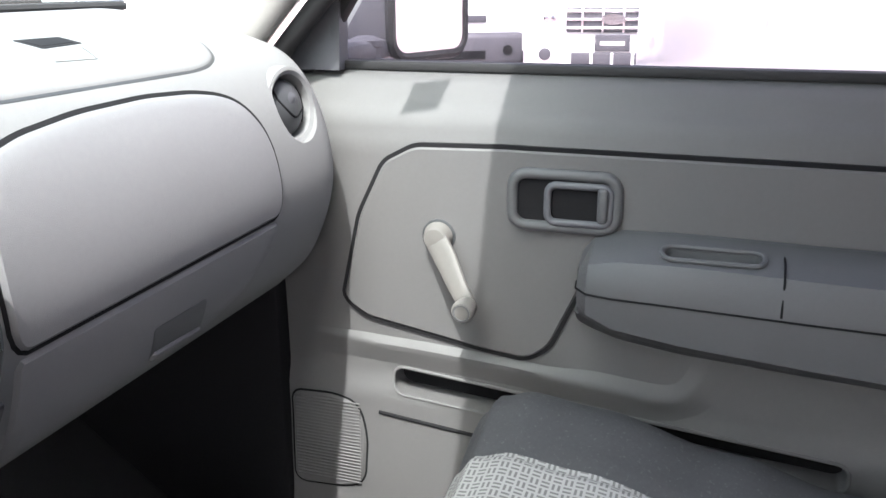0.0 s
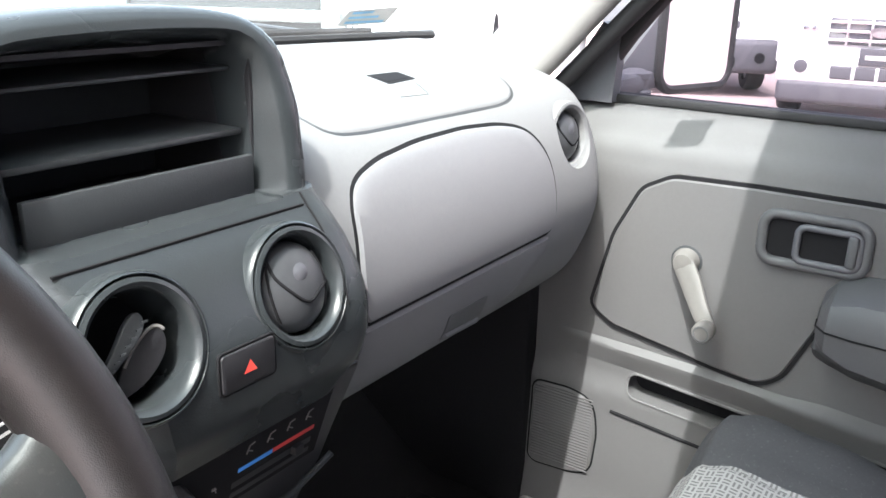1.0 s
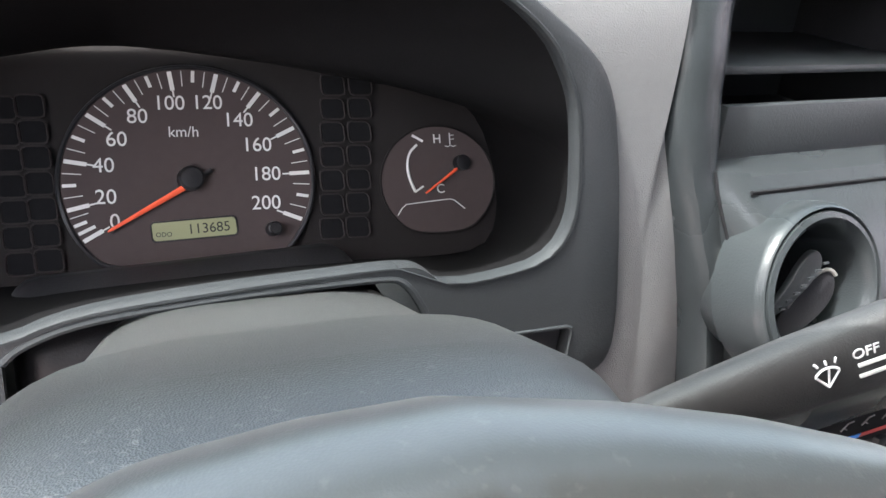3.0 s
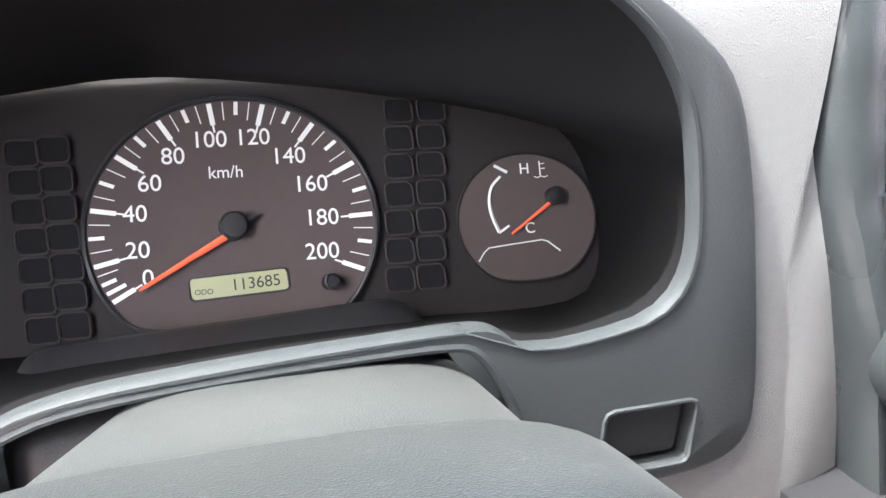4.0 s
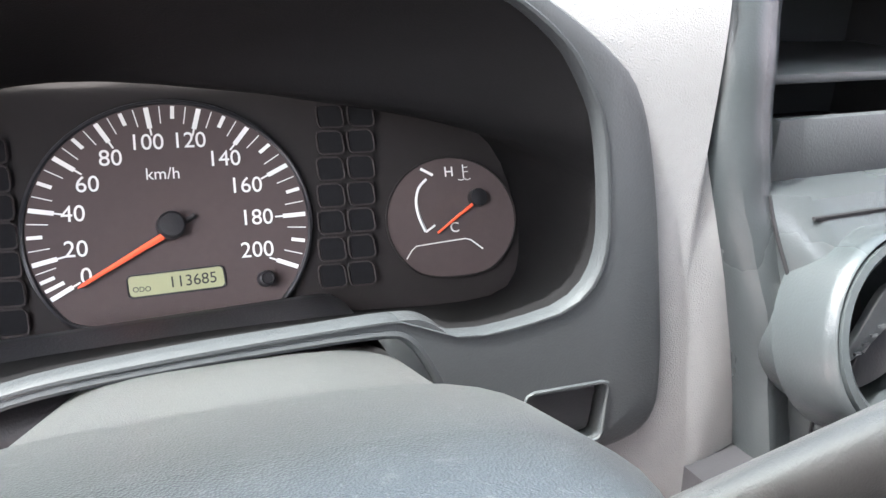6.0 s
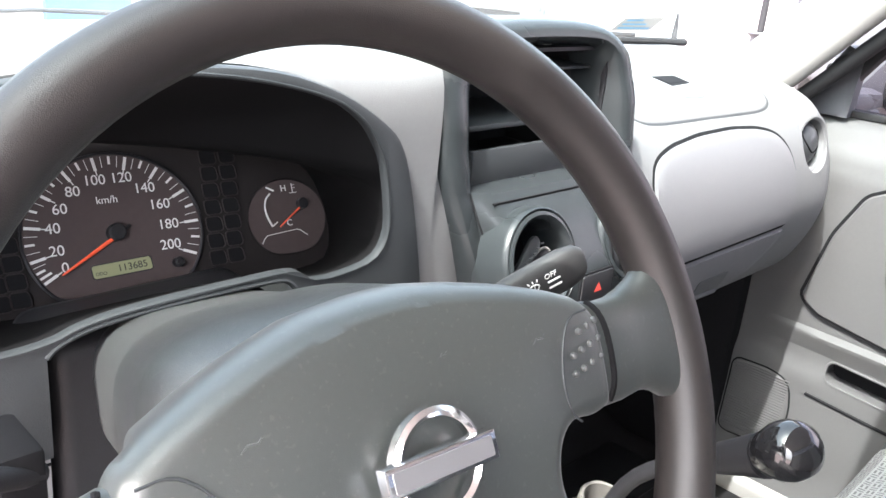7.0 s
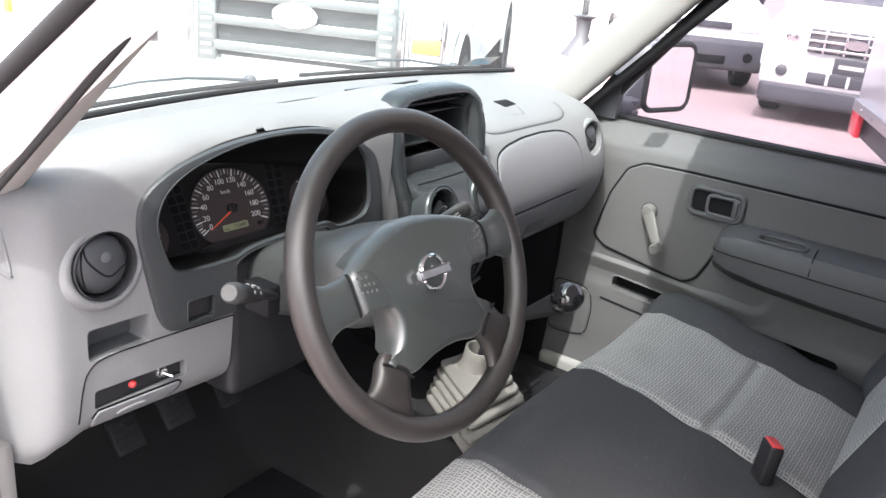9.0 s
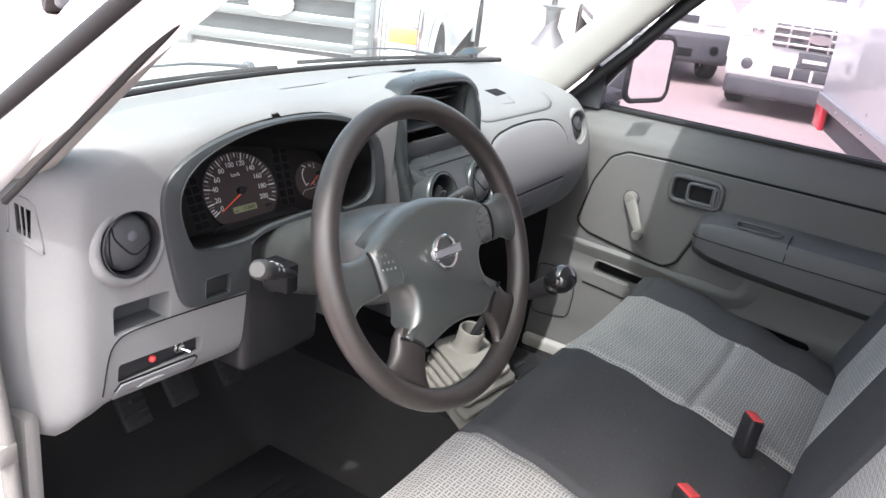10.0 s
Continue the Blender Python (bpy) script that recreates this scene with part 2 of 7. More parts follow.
# ---- mesh helpers ----
def part(name, bm, material, parent=None, label="", smooth=40):
    """Links a bmesh as one mesh object, under a thing or a part."""
    bmesh.ops.recalc_face_normals(bm, faces=bm.faces)
    if bm.calc_volume(signed=True) < 0:
        bmesh.ops.reverse_faces(bm, faces=bm.faces)
    me = bpy.data.meshes.new(name)
    for f in bm.faces:
        f.smooth = True
    bm.to_mesh(me)
    bm.free()
    if smooth < 180:
        me.set_sharp_from_angle(angle=radians(smooth))
    me.materials.append(material)
    ob = new(name, me)
    if parent:
        ob.parent = parent
        ob.matrix_parent_inverse = parent.matrix_world.inverted() if parent.type != "EMPTY" else Matrix.Translation(-parent.location)
    if label:
        ob["label"] = label
    return ob


def thing(name, at, label, category, group="", kind=""):
    """An Empty at a thing's base, which carries its parts."""
    ob = new(name)
    ob.empty_display_size = 0.05
    ob.location = at
    return tagged(ob, label, category, group, kind)


def box(lo, hi, bevel=0.0, seg=2, bm=None, m=None):
    bm2 = bmesh.new()
    c, s = (Vector(lo) + Vector(hi)) / 2, Vector(hi) - Vector(lo)
    bmesh.ops.create_cube(bm2, size=1, matrix=Matrix.Translation(c) @ Matrix.Diagonal((*s, 1)))
    if bevel:
        bmesh.ops.bevel(bm2, geom=bm2.edges[:], offset=bevel, segments=seg, profile=0.5, affect="EDGES")
    if m:
        bm2.transform(m)
    return join(bm, bm2)


def join(bm, other):
    """Adds other to bm, and returns bm."""
    if bm is None:
        return other
    me = bpy.data.meshes.new("tmp")
    other.to_mesh(me)
    other.free()
    bm.from_mesh(me)
    bpy.data.meshes.remove(me)
    return bm


def loft(rings, closed=True, caps=True, bm=None, wrap=False):
    """A skin over rings of equally many points."""
    b = bmesh.new()
    vs = [[b.verts.new(p) for p in r] for r in rings]
    k = len(rings[0])
    for i in range(len(rings) if wrap else len(rings) - 1):
        a, c = vs[i], vs[(i + 1) % len(rings)]
        for j in range(k if closed else k - 1):
            q = (j + 1) % k
            b.faces.new((a[j], a[q], c[q], c[j]))
    if caps and closed and not wrap:
        b.faces.new(vs[0][::-1])
        b.faces.new(vs[-1])
    return join(bm, b)


def ring(c, u, v, ru, rv, n=24, power=2.0):
    """A (super)ellipse round c in the plane of u and v."""
    out = []
    for i in range(n):
        a = 2 * math.pi * i / n
        ca, sa = math.cos(a), math.sin(a)
        e = 2 / power
        out.append(Vector(c) + Vector(u) * ru * math.copysign(abs(ca) ** e, ca) + Vector(v) * rv * math.copysign(abs(sa) ** e, sa))
    return out


def sweep(path, r, n=10, closed=False, bm=None, up=(0, 0, 1), flat=1.0):
    """A tube along a path; r is one radius or one for each point."""
    path = [Vector(p) for p in path]
    rings = []
    for i, p in enumerate(path):
        if closed:
            d = path[(i + 1) % len(path)] - path[i - 1]
        else:
            d = path[min(i + 1, len(path) - 1)] - path[max(i - 1, 0)]
        d.normalize()
        u = d.cross(Vector(up))
        if u.length < 1e-4:
            u = d.cross(Vector((1, 0, 0)))
        u.normalize()
        v = u.cross(d)
        rr = r[i] if isinstance(r, (list, tuple)) else r
        rings.append(ring(p, u, v, rr, rr * flat, n))
    return loft(rings, bm=bm, wrap=closed)


def lathe(profile, c, axis, n=32, bm=None, closed=False):
    """Turns (radius, height) pairs round an axis through c."""
    ax = Vector(axis).normalized()
    u = ax.orthogonal().normalized()
    v = ax.cross(u)
    rings = [ring(Vector(c) + ax * h, u, v, max(r, 1e-5), max(r, 1e-5), n) for r, h in profile]
    return loft(rings, bm=bm, wrap=closed, caps=not closed)


def smooth_loop(pts, times=2, closed=True):
    """Chaikin's corner cutting."""
    pts = [Vector(p) for p in pts]
    for _ in range(times):
        out = []
        k = len(pts)
        for i in range(k if closed else k - 1):
            a, b = pts[i], pts[(i + 1) % k]
            out += [a * 0.75 + b * 0.25, a * 0.25 + b * 0.75]
        pts = out if closed else [pts[0]] + out + [pts[-1]]
    return pts


def spline(pts, n):
    """Catmull-Rom through the points, n samples at even steps of length."""
    p = [Vector(q) for q in pts]
    p = [p[0] * 2 - p[1]] + p + [p[-1] * 2 - p[-2]]
    fine = []
    for i in range(1, len(p) - 2):
        for k in range(12):
            t = k / 12
            a, b, c, d = p[i - 1], p[i], p[i + 1], p[i + 2]
            fine.append(0.5 * (2 * b + (c - a) * t + (2 * a - 5 * b + 4 * c - d) * t * t + (3 * b - a - 3 * c + d) * t ** 3))
    fine.append(p[-2])
    length = [0.0]
    for a, b in zip(fine, fine[1:]):
        length.append(length[-1] + (b - a).length)
    out = []
    j = 0
    for i in range(n):
        want = length[-1] * i / (n - 1)
        while j < len(fine) - 2 and length[j + 1] < want:
            j += 1
        f = (want - length[j]) / max(1e-9, length[j + 1] - length[j])
        out.append(fine[j].lerp(fine[j + 1], f))
    return out


def rrect(w, h, r, n=5):
    """A rounded rectangle round the origin as 2D points, anticlockwise."""
    out = []
    for cx, cy, a0 in ((w / 2 - r, h / 2 - r, 0), (-w / 2 + r, h / 2 - r, 90), (-w / 2 + r, -h / 2 + r, 180), (w / 2 - r, -h / 2 + r, 270)):
        for i in range(n):
            a = radians(a0 + 90 * i / (n - 1))
            out.append((cx + r * math.cos(a), cy + r * math.sin(a)))
    return out


def slab(outline, place, depth, bevel=0.0, bm=None, seg=2):
    """A plate: outline is 2D; place(a, b, d) gives the point at depth d under the face; its front edge is rounded."""
    rings = []
    pts = [Vector(p) for p in outline]
    c = sum(pts, Vector((0, 0))) / len(pts)
    if bevel:
        for i in range(seg + 1):
            a = radians(90 * i / seg)
            inset, dd = bevel * (1 - math.sin(a)), bevel * (1 - math.cos(a))
            rings.append([place(*shrink(pts, j, inset), dd) for j in range(len(pts))])
    else:
        rings.append([place(p[0], p[1], 0) for p in pts])
    rings.append([place(p[0], p[1], depth) for p in pts])
    return loft(rings, bm=bm)


def shrink(pts, j, d):
    """Point j of a closed 2D outline, moved inwards by d."""
    k = len(pts)
    a, b, c = pts[j - 1], pts[j], pts[(j + 1) % k]
    t = (c - a)
    t.normalize()
    area = sum(pts[i].x * pts[(i + 1) % k].y - pts[(i + 1) % k].x * pts[i].y for i in range(k))
    nrm = Vector((-t.y, t.x)) if area > 0 else Vector((t.y, -t.x))
    return b + nrm * d


def carve(ob, cutter_bm):
    """Takes the cutter's volume out of a mesh for good."""
    bmesh.ops.recalc_face_normals(cutter_bm, faces=cutter_bm.faces)
    if cutter_bm.calc_volume(signed=True) < 0:
        bmesh.ops.reverse_faces(cutter_bm, faces=cutter_bm.faces)
    me = bpy.data.meshes.new("cut")
    cutter_bm.to_mesh(me)
    cutter_bm.free()
    cut = new("cut", me)
    md = ob.modifiers.new("cut", "BOOLEAN")
    md.operation, md.object, md.solver, md.use_self = "DIFFERENCE", cut, "EXACT", True
    bpy.context.view_layer.update()
    got = bpy.data.meshes.new_from_object(ob.evaluated_get(bpy.context.evaluated_depsgraph_get()))
    ob.modifiers.clear()
    old = ob.data
    got.name = ob.name
    ob.data = got
    bpy.data.meshes.remove(old)
    bpy.data.objects.remove(cut)
    bpy.data.meshes.remove(me)
    got.set_sharp_from_angle(angle=radians(35))
    return ob


def words(text, size, m, material, parent, name="lettering", label=""):
    """Raised print with the built-in font, as a mesh."""
    cu = bpy.data.curves.new("t", "FONT")
    cu.body, cu.size, cu.align_x, cu.align_y, cu.extrude = text, size, "CENTER", "CENTER", 0.0002
    tmp = new("t", cu)
    bpy.context.view_layer.update()
    me = bpy.data.meshes.new_from_object(tmp.evaluated_get(bpy.context.evaluated_depsgraph_get()))
    bpy.data.objects.remove(tmp)
    bpy.data.curves.remove(cu)
    me.transform(m)
    me.materials.clear()
    me.materials.append(material)
    me.name = name
    ob = new(name, me)
    ob.parent = parent
    ob.matrix_parent_inverse = Matrix.Translation(-parent.location) if parent.type == "EMPTY" else parent.matrix_world.inverted()
    if label:
        ob["label"] = label
    return ob


def lerp_table(table, x):
    """Linear reading of (x, value) pairs, eased between them."""
    if x <= table[0][0]:
        return table[0][1]
    for (a, va), (b, vb) in zip(table, table[1:]):
        if x <= b:
            f = (x - a) / (b - a)
            f = f * f * (3 - 2 * f)
            return va + (vb - va) * f
    return table[-1][1]


def steps(a, b, d):
    k = max(1, round(abs(b - a) / d))
    return [a + (b - a) * i / k for i in range(k + 1)]


# ---- dashboard ----
def ywb(x):
    return 0.41 - 0.24 * x * x


def face_shift(x):
    """How far the driver's side of the face lies behind its plain line: it turns towards the driver."""
    return (-0.010 - 0.07 * (x + 0.2)) * lerp_table([(-0.13, 1.0), (-0.04, 0.0)], x)


def prof(x):
    """The dash's outline (y, z) at x, from the windscreen over the top and down the face, closed underneath."""
    hood = lerp_table([(-0.8, 1.172), (-0.72, 1.182), (-0.6, 1.205), (-0.5, 1.218), (-0.37, 1.224), (-0.2, 1.214), (-0.1, 1.222), (0.0, 1.222), (0.1, 1.215), (0.17, 1.17)], x)
    d = [(ywb(x), 1.165), (0.27, 1.17), (0.15, hood - 0.004), (0.07, hood), (0.035, hood - 0.006), (0.018, hood - 0.03), (0.018, 1.10),
         (0.02, 1.03), (0.02, 0.97), (0.0225, 0.92), (0.030, 0.87), (0.052, 0.847)]
    p = [(ywb(x), 1.165), (0.27, 1.168), (0.15, 1.152), (0.08, 1.138), (0.035, 1.118), (0.008, 1.085), (-0.008, 1.045),
         (-0.016, 1.0), (-0.014, 0.965), (-0.002, 0.925), (0.022, 0.878), (0.06, 0.842)]
    w = lerp_table([(0.07, 0.0), (0.19, 1.0)], x)
    swing = face_shift(x)
    left = max(0.0, (-0.70 - x) / 0.08)
    right = max(0.0, (x - 0.65) / 0.10)
    back = left ** 1.15 * 0.08 + right ** 2 * 0.07
    sag = lerp_table([(-0.775, 0.0), (-0.755, -0.008), (-0.722, -0.030), (-0.69, -0.012), (-0.655, 0.0)], x)          # the end runs to a point below
    pts = []
    for (a, b), (c, e) in zip(d, p):
        y, z = a + (c - a) * w, b + (e - b) * w
        fold = max(0.0, min(-0.724, -0.755 + (1.05 - z) * 0.135) - x)          # a second, steeper facet
        if z < 0.93:
            z += sag * (0.93 - z) / 0.083
        if y < 0.2:
            y += fold * 1.1
        if y < 0.03 and x < 0.0:          # room for the console's arch
            y += lerp_table([(1.09, 0.0), (1.13, 0.017)], z) * lerp_table([(-0.1425, 0.0), (-0.1385, 1.0)], x)
        pts.append(Vector((y + (back if y < 0.2 else 0) + swing * max(0.0, min(1.0, (0.22 - y) / 0.12)), z - right ** 2 * 0.02)))
    return pts


def dash_ring(x):
    s = spline(prof(x), 54)
    tail = [Vector((0.30, 0.84)), Vector((0.45, 0.9)), Vector((ywb(x) + 0.03, 1.1))]
    return [Vector((x, p.x, p.y)) for p in s + tail]


def dash_y(x, z):
    """The face's y at (x, z)."""
    best = 0.0
    s = spline(prof(x), 80)
    for a, b in zip(s, s[1:]):
        if a.y >= z >= b.y and a.y != b.y and a.x < 0.2:
            best = a.x + (b.x - a.x) * (a.y - z) / (a.y - b.y)
    return best


def dash_z(x, y):
    """The top's z at (x, y)."""
    s = spline(prof(x), 80)
    for a, b in zip(s, s[1:]):
        if a.x >= y >= b.x and a.x != b.x:
            return a.y + (b.y - a.y) * (a.x - y) / (a.x - b.x)
    return s[0].y


dashboard = thing("dashboard", (0, 0.2, 0.9), "light grey grained plastic dashboard under the windscreen, sunlit on top", "dashboard")
xs = sorted([-0.78 + 0.0125 * i for i in range(124)] + [-0.1505, -0.1445, -0.1425, -0.1405, -0.1385])
body = part("dash_body", loft([dash_ring(x) for x in xs]), DASH, dashboard)


def tube_cut(c, axis, r, depth, n=32):
    ax = Vector(axis).normalized()
    return lathe([(r, -0.08), (r, depth)], c, ax, n)


BEZ = smooth_loop([(-0.597, 1.125), (-0.590, 1.155), (-0.552, 1.182), (-0.50, 1.198), (-0.45, 1.207), (-0.385, 1.212), (-0.30, 1.209), (-0.245, 1.192), (-0.206, 1.169), (-0.184, 1.150), (-0.171, 1.11),
                   (-0.161, 1.065), (-0.152, 1.018), (-0.151, 0.990), (-0.170, 0.978), (-0.221, 0.976), (-0.35, 0.969), (-0.45, 0.963), (-0.545, 0.960), (-0.566, 0.978), (-0.579, 1.029), (-0.593, 1.09)], 2)
OPEN = smooth_loop([(-0.261, 1.050), (-0.231, 1.052), (-0.204, 1.058), (-0.194, 1.077), (-0.197, 1.105), (-0.204, 1.137), (-0.212, 1.151), (-0.224, 1.168), (-0.255, 1.188), (-0.339, 1.205), (-0.43, 1.204), (-0.508, 1.186),
                    (-0.554, 1.160), (-0.569, 1.128), (-0.567, 1.10), (-0.555, 1.066), (-0.543, 1.047), (-0.505, 1.044), (-0.449, 1.045), (-0.424, 1.056), (-0.373, 1.0605), (-0.318, 1.0625), (-0.282, 1.063), (-0.272, 1.060)], 2)
carve(body, slab([(p.x, p.y) for p in BEZ], lambda a, b, d: Vector((a, -0.1 + d, b)), 0.34))
VENT_L, VENT_R = Vector((-0.637, 0.0380, 1.079)), Vector((0.618, 0.007, 1.067))
AX_L, AX_R = Vector((0, -1, 0.08)).normalized(), Vector((-0.10, -1, 0.14)).normalized()
carve(body, tube_cut(VENT_L + AX_L * 0.02, -AX_L, 0.0422, 0.10))
carve(body, tube_cut(VENT_R + AX_R * 0.02, -AX_R, 0.040, 0.10))
# storage slot and switch slot of the driver's side
carve(body, slab(rrect(0.085, 0.042, 0.006), lambda a, b, d: Vector((-0.620 + a, -0.03 + d, 0.979 + b)), 0.14))
carve(body, slab(rrect(0.132, 0.026, 0.004), lambda a, b, d: Vector((-0.589 + a, -0.03 + d, 0.901 + b)), 0.112))
# opening for the steering column, open downwards
carve(body, box((-0.449, -0.1, 0.80), (-0.247, 0.20, 1.00)))
# side demister hole in the bevelled end
def on_end(a, b, lift=0.0):
    """A point of the dashboard's bevelled end, a along it, at the height b."""
    return Vector((-0.7458, 0.088, 0)) + Vector((0.69, -0.72, 0)) * a + Vector((-0.72, -0.69, 0)) * lift + Vector((0, 0, b))


DEM = [(-0.006, 1.142), (0.011, 1.133), (0.0088, 1.098), (-0.0055, 1.107)]
carve(body, slab(DEM, lambda a, b, d: on_end(a, b, 0.03 - d), 0.055))
carve(body, box((-0.112, -0.1, 1.085), (0.106, 0.16, 1.214)))
# defroster groove on the top
for x0, x1 in ((-0.60, -0.14), (-0.12, 0.34)):
    path = [(x0 + (x1 - x0) * i / 14, ywb(x0 + (x1 - x0) * i / 14) - 0.10, 0) for i in range(15)]
    carve(body, loft([[Vector((x, y - 0.004, dash_z(x, y) - 0.004)), Vector((x, y + 0.004, dash_z(x, y) - 0.004)),
                       Vector((x, y + 0.004, dash_z(x, y) + 0.03)), Vector((x, y - 0.004, dash_z(x, y) + 0.03))] for x, y, _ in path]))



def dense(outline, step=0.008):
    out = []
    k = len(outline)
    for i in range(k):
        p, q = Vector(outline[i]), Vector(outline[(i + 1) % k])
        m = max(1, int((q - p).length / step))
        out += [p.lerp(q, j / m) for j in range(m)]
    return out


def skin(outline, lift, depth, step=0.012, bevel=0.003, surf=None, flip=False):
    """A thin panel that follows the dash's face: outline in (x, z), or in (x, y) on the top."""
    f = surf or (lambda a, b, h: Vector((a, dash_y(a, b) - h, b)))
    pts = [Vector(p) for p in outline]
    k = len(pts)
    bm = bmesh.new()
    c = sum(pts, Vector((0, 0))) / k
    layers = 10
    rings = []
    rings.append([bm.verts.new(f(p.x, p.y, -depth)) for p in pts])
    rings.append([bm.verts.new(f(p.x, p.y, lift - bevel)) for p in pts])
    for i in range(layers):
        s = 1 - i / layers
        row = []
        for j in range(k):
            p = shrink(pts, j, bevel) if i == 0 else c.lerp(shrink(pts, j, bevel), s)
            row.append(bm.verts.new(f(p.x, p.y, lift)))
        rings.append(row)
    for a, b in zip(rings, rings[1:]):
        for j in range(k):
            q = (j + 1) % k
            bm.faces.new((a[j], a[q], b[q], b[j]))
    mid = bm.verts.new(f(c.x, c.y, lift))
    for j in range(k):
        bm.faces.new((rings[-1][j], rings[-1][(j + 1) % k], mid))
    return bm


GLOVE = smooth_loop(dense([(0.185, 0.962), (0.542, 0.966), (0.545, 1.007), (0.541, 1.05), (0.525, 1.078), (0.502, 1.093), (0.46, 1.101), (0.395, 1.105), (0.312, 1.104), (0.244, 1.098), (0.204, 1.088), (0.19, 1.07), (0.183, 1.01)], 0.03), 2)
part("seam", skin([shrink([Vector(p) for p in GLOVE], j, -0.0035) for j in range(len(GLOVE))], 0.0006, 0.004, bevel=0.0002), MATTE, dashboard)
glove = part("glove_box_lid", skin(GLOVE, 0.0035, 0.004), DASH_LOW, dashboard)
LOW = smooth_loop(dense([(0.19, 0.862), (0.43, 0.864), (0.50, 0.895), (0.532, 0.935), (0.540, 0.960), (0.186, 0.957)], 0.02), 1)
lowlid = part("glove_box_lower_panel", skin(LOW, 0.003, 0.004), DASH_LOW, dashboard)
# latch recess: a flat patch, its shade put into a darker colour
LATCH = smooth_loop(dense([(0.342, 0.917), (0.421, 0.917), (0.431, 0.872), (0.353, 0.877)], 0.012), 1)
part("latch_recess_shade", skin(LATCH, 0.0038, 0.003, bevel=0.0006), ARM, lowlid, "flat darker patch for the shaded finger recess of the glove box latch")
part("latch_lip", skin(smooth_loop(dense([(0.351, 0.889), (0.390, 0.887), (0.428, 0.884), (0.4305, 0.873), (0.354, 0.878)], 0.012), 1), 0.0075, 0.004, bevel=0.003), DASH_LOW, lowlid)
# air bag cover on the top of the passenger's side
ABAG = smooth_loop(dense([(0.205, 0.06), (0.213, 0.043), (0.245, 0.0385), (0.33, 0.0375), (0.43, 0.0365), (0.495, 0.036), (0.525, 0.041), (0.547, 0.053), (0.568, 0.083), (0.585, 0.115), (0.58, 0.16), (0.56, 0.20), (0.20, 0.235)], 0.03), 2)
top_at = lambda a, b, h: Vector((a, b, dash_z(a, b) + h))
part("seam", skin([shrink([Vector(p) for p in ABAG], j, -0.0025) for j in range(len(ABAG))], 0.0005, 0.004, bevel=0.0002, surf=top_at), BEZEL, dashboard)
part("air_bag_cover", skin(ABAG, 0.002, 0.004, bevel=0.002, surf=top_at), DASH, dashboard)
# sensor window, flat black for its recess's shade, with a thin printed line beside it
SENS = [(0.375, 0.104), (0.428, 0.108), (0.430, 0.137), (0.377, 0.139)]
part("sensor_well_shade", skin(smooth_loop(dense(SENS, 0.006), 1), 0.0024, 0.002, bevel=0.0005, surf=top_at), MATTE, dashboard, "flat black patch for the shaded sensor window recess")
part("sensor_window", skin(smooth_loop(dense([(0.380, 0.110), (0.423, 0.113), (0.425, 0.133), (0.381, 0.134)], 0.006), 1), 0.0028, 0.002, bevel=0.0005, surf=top_at), MATTE, dashboard)
part("tear_line", sweep([top_at(a, b, 0.0021) for a, b in ((0.354, 0.073), (0.376, 0.071), (0.398, 0.069), (0.406, 0.083), (0.413, 0.097))], 0.0006, 6), ARM, dashboard)


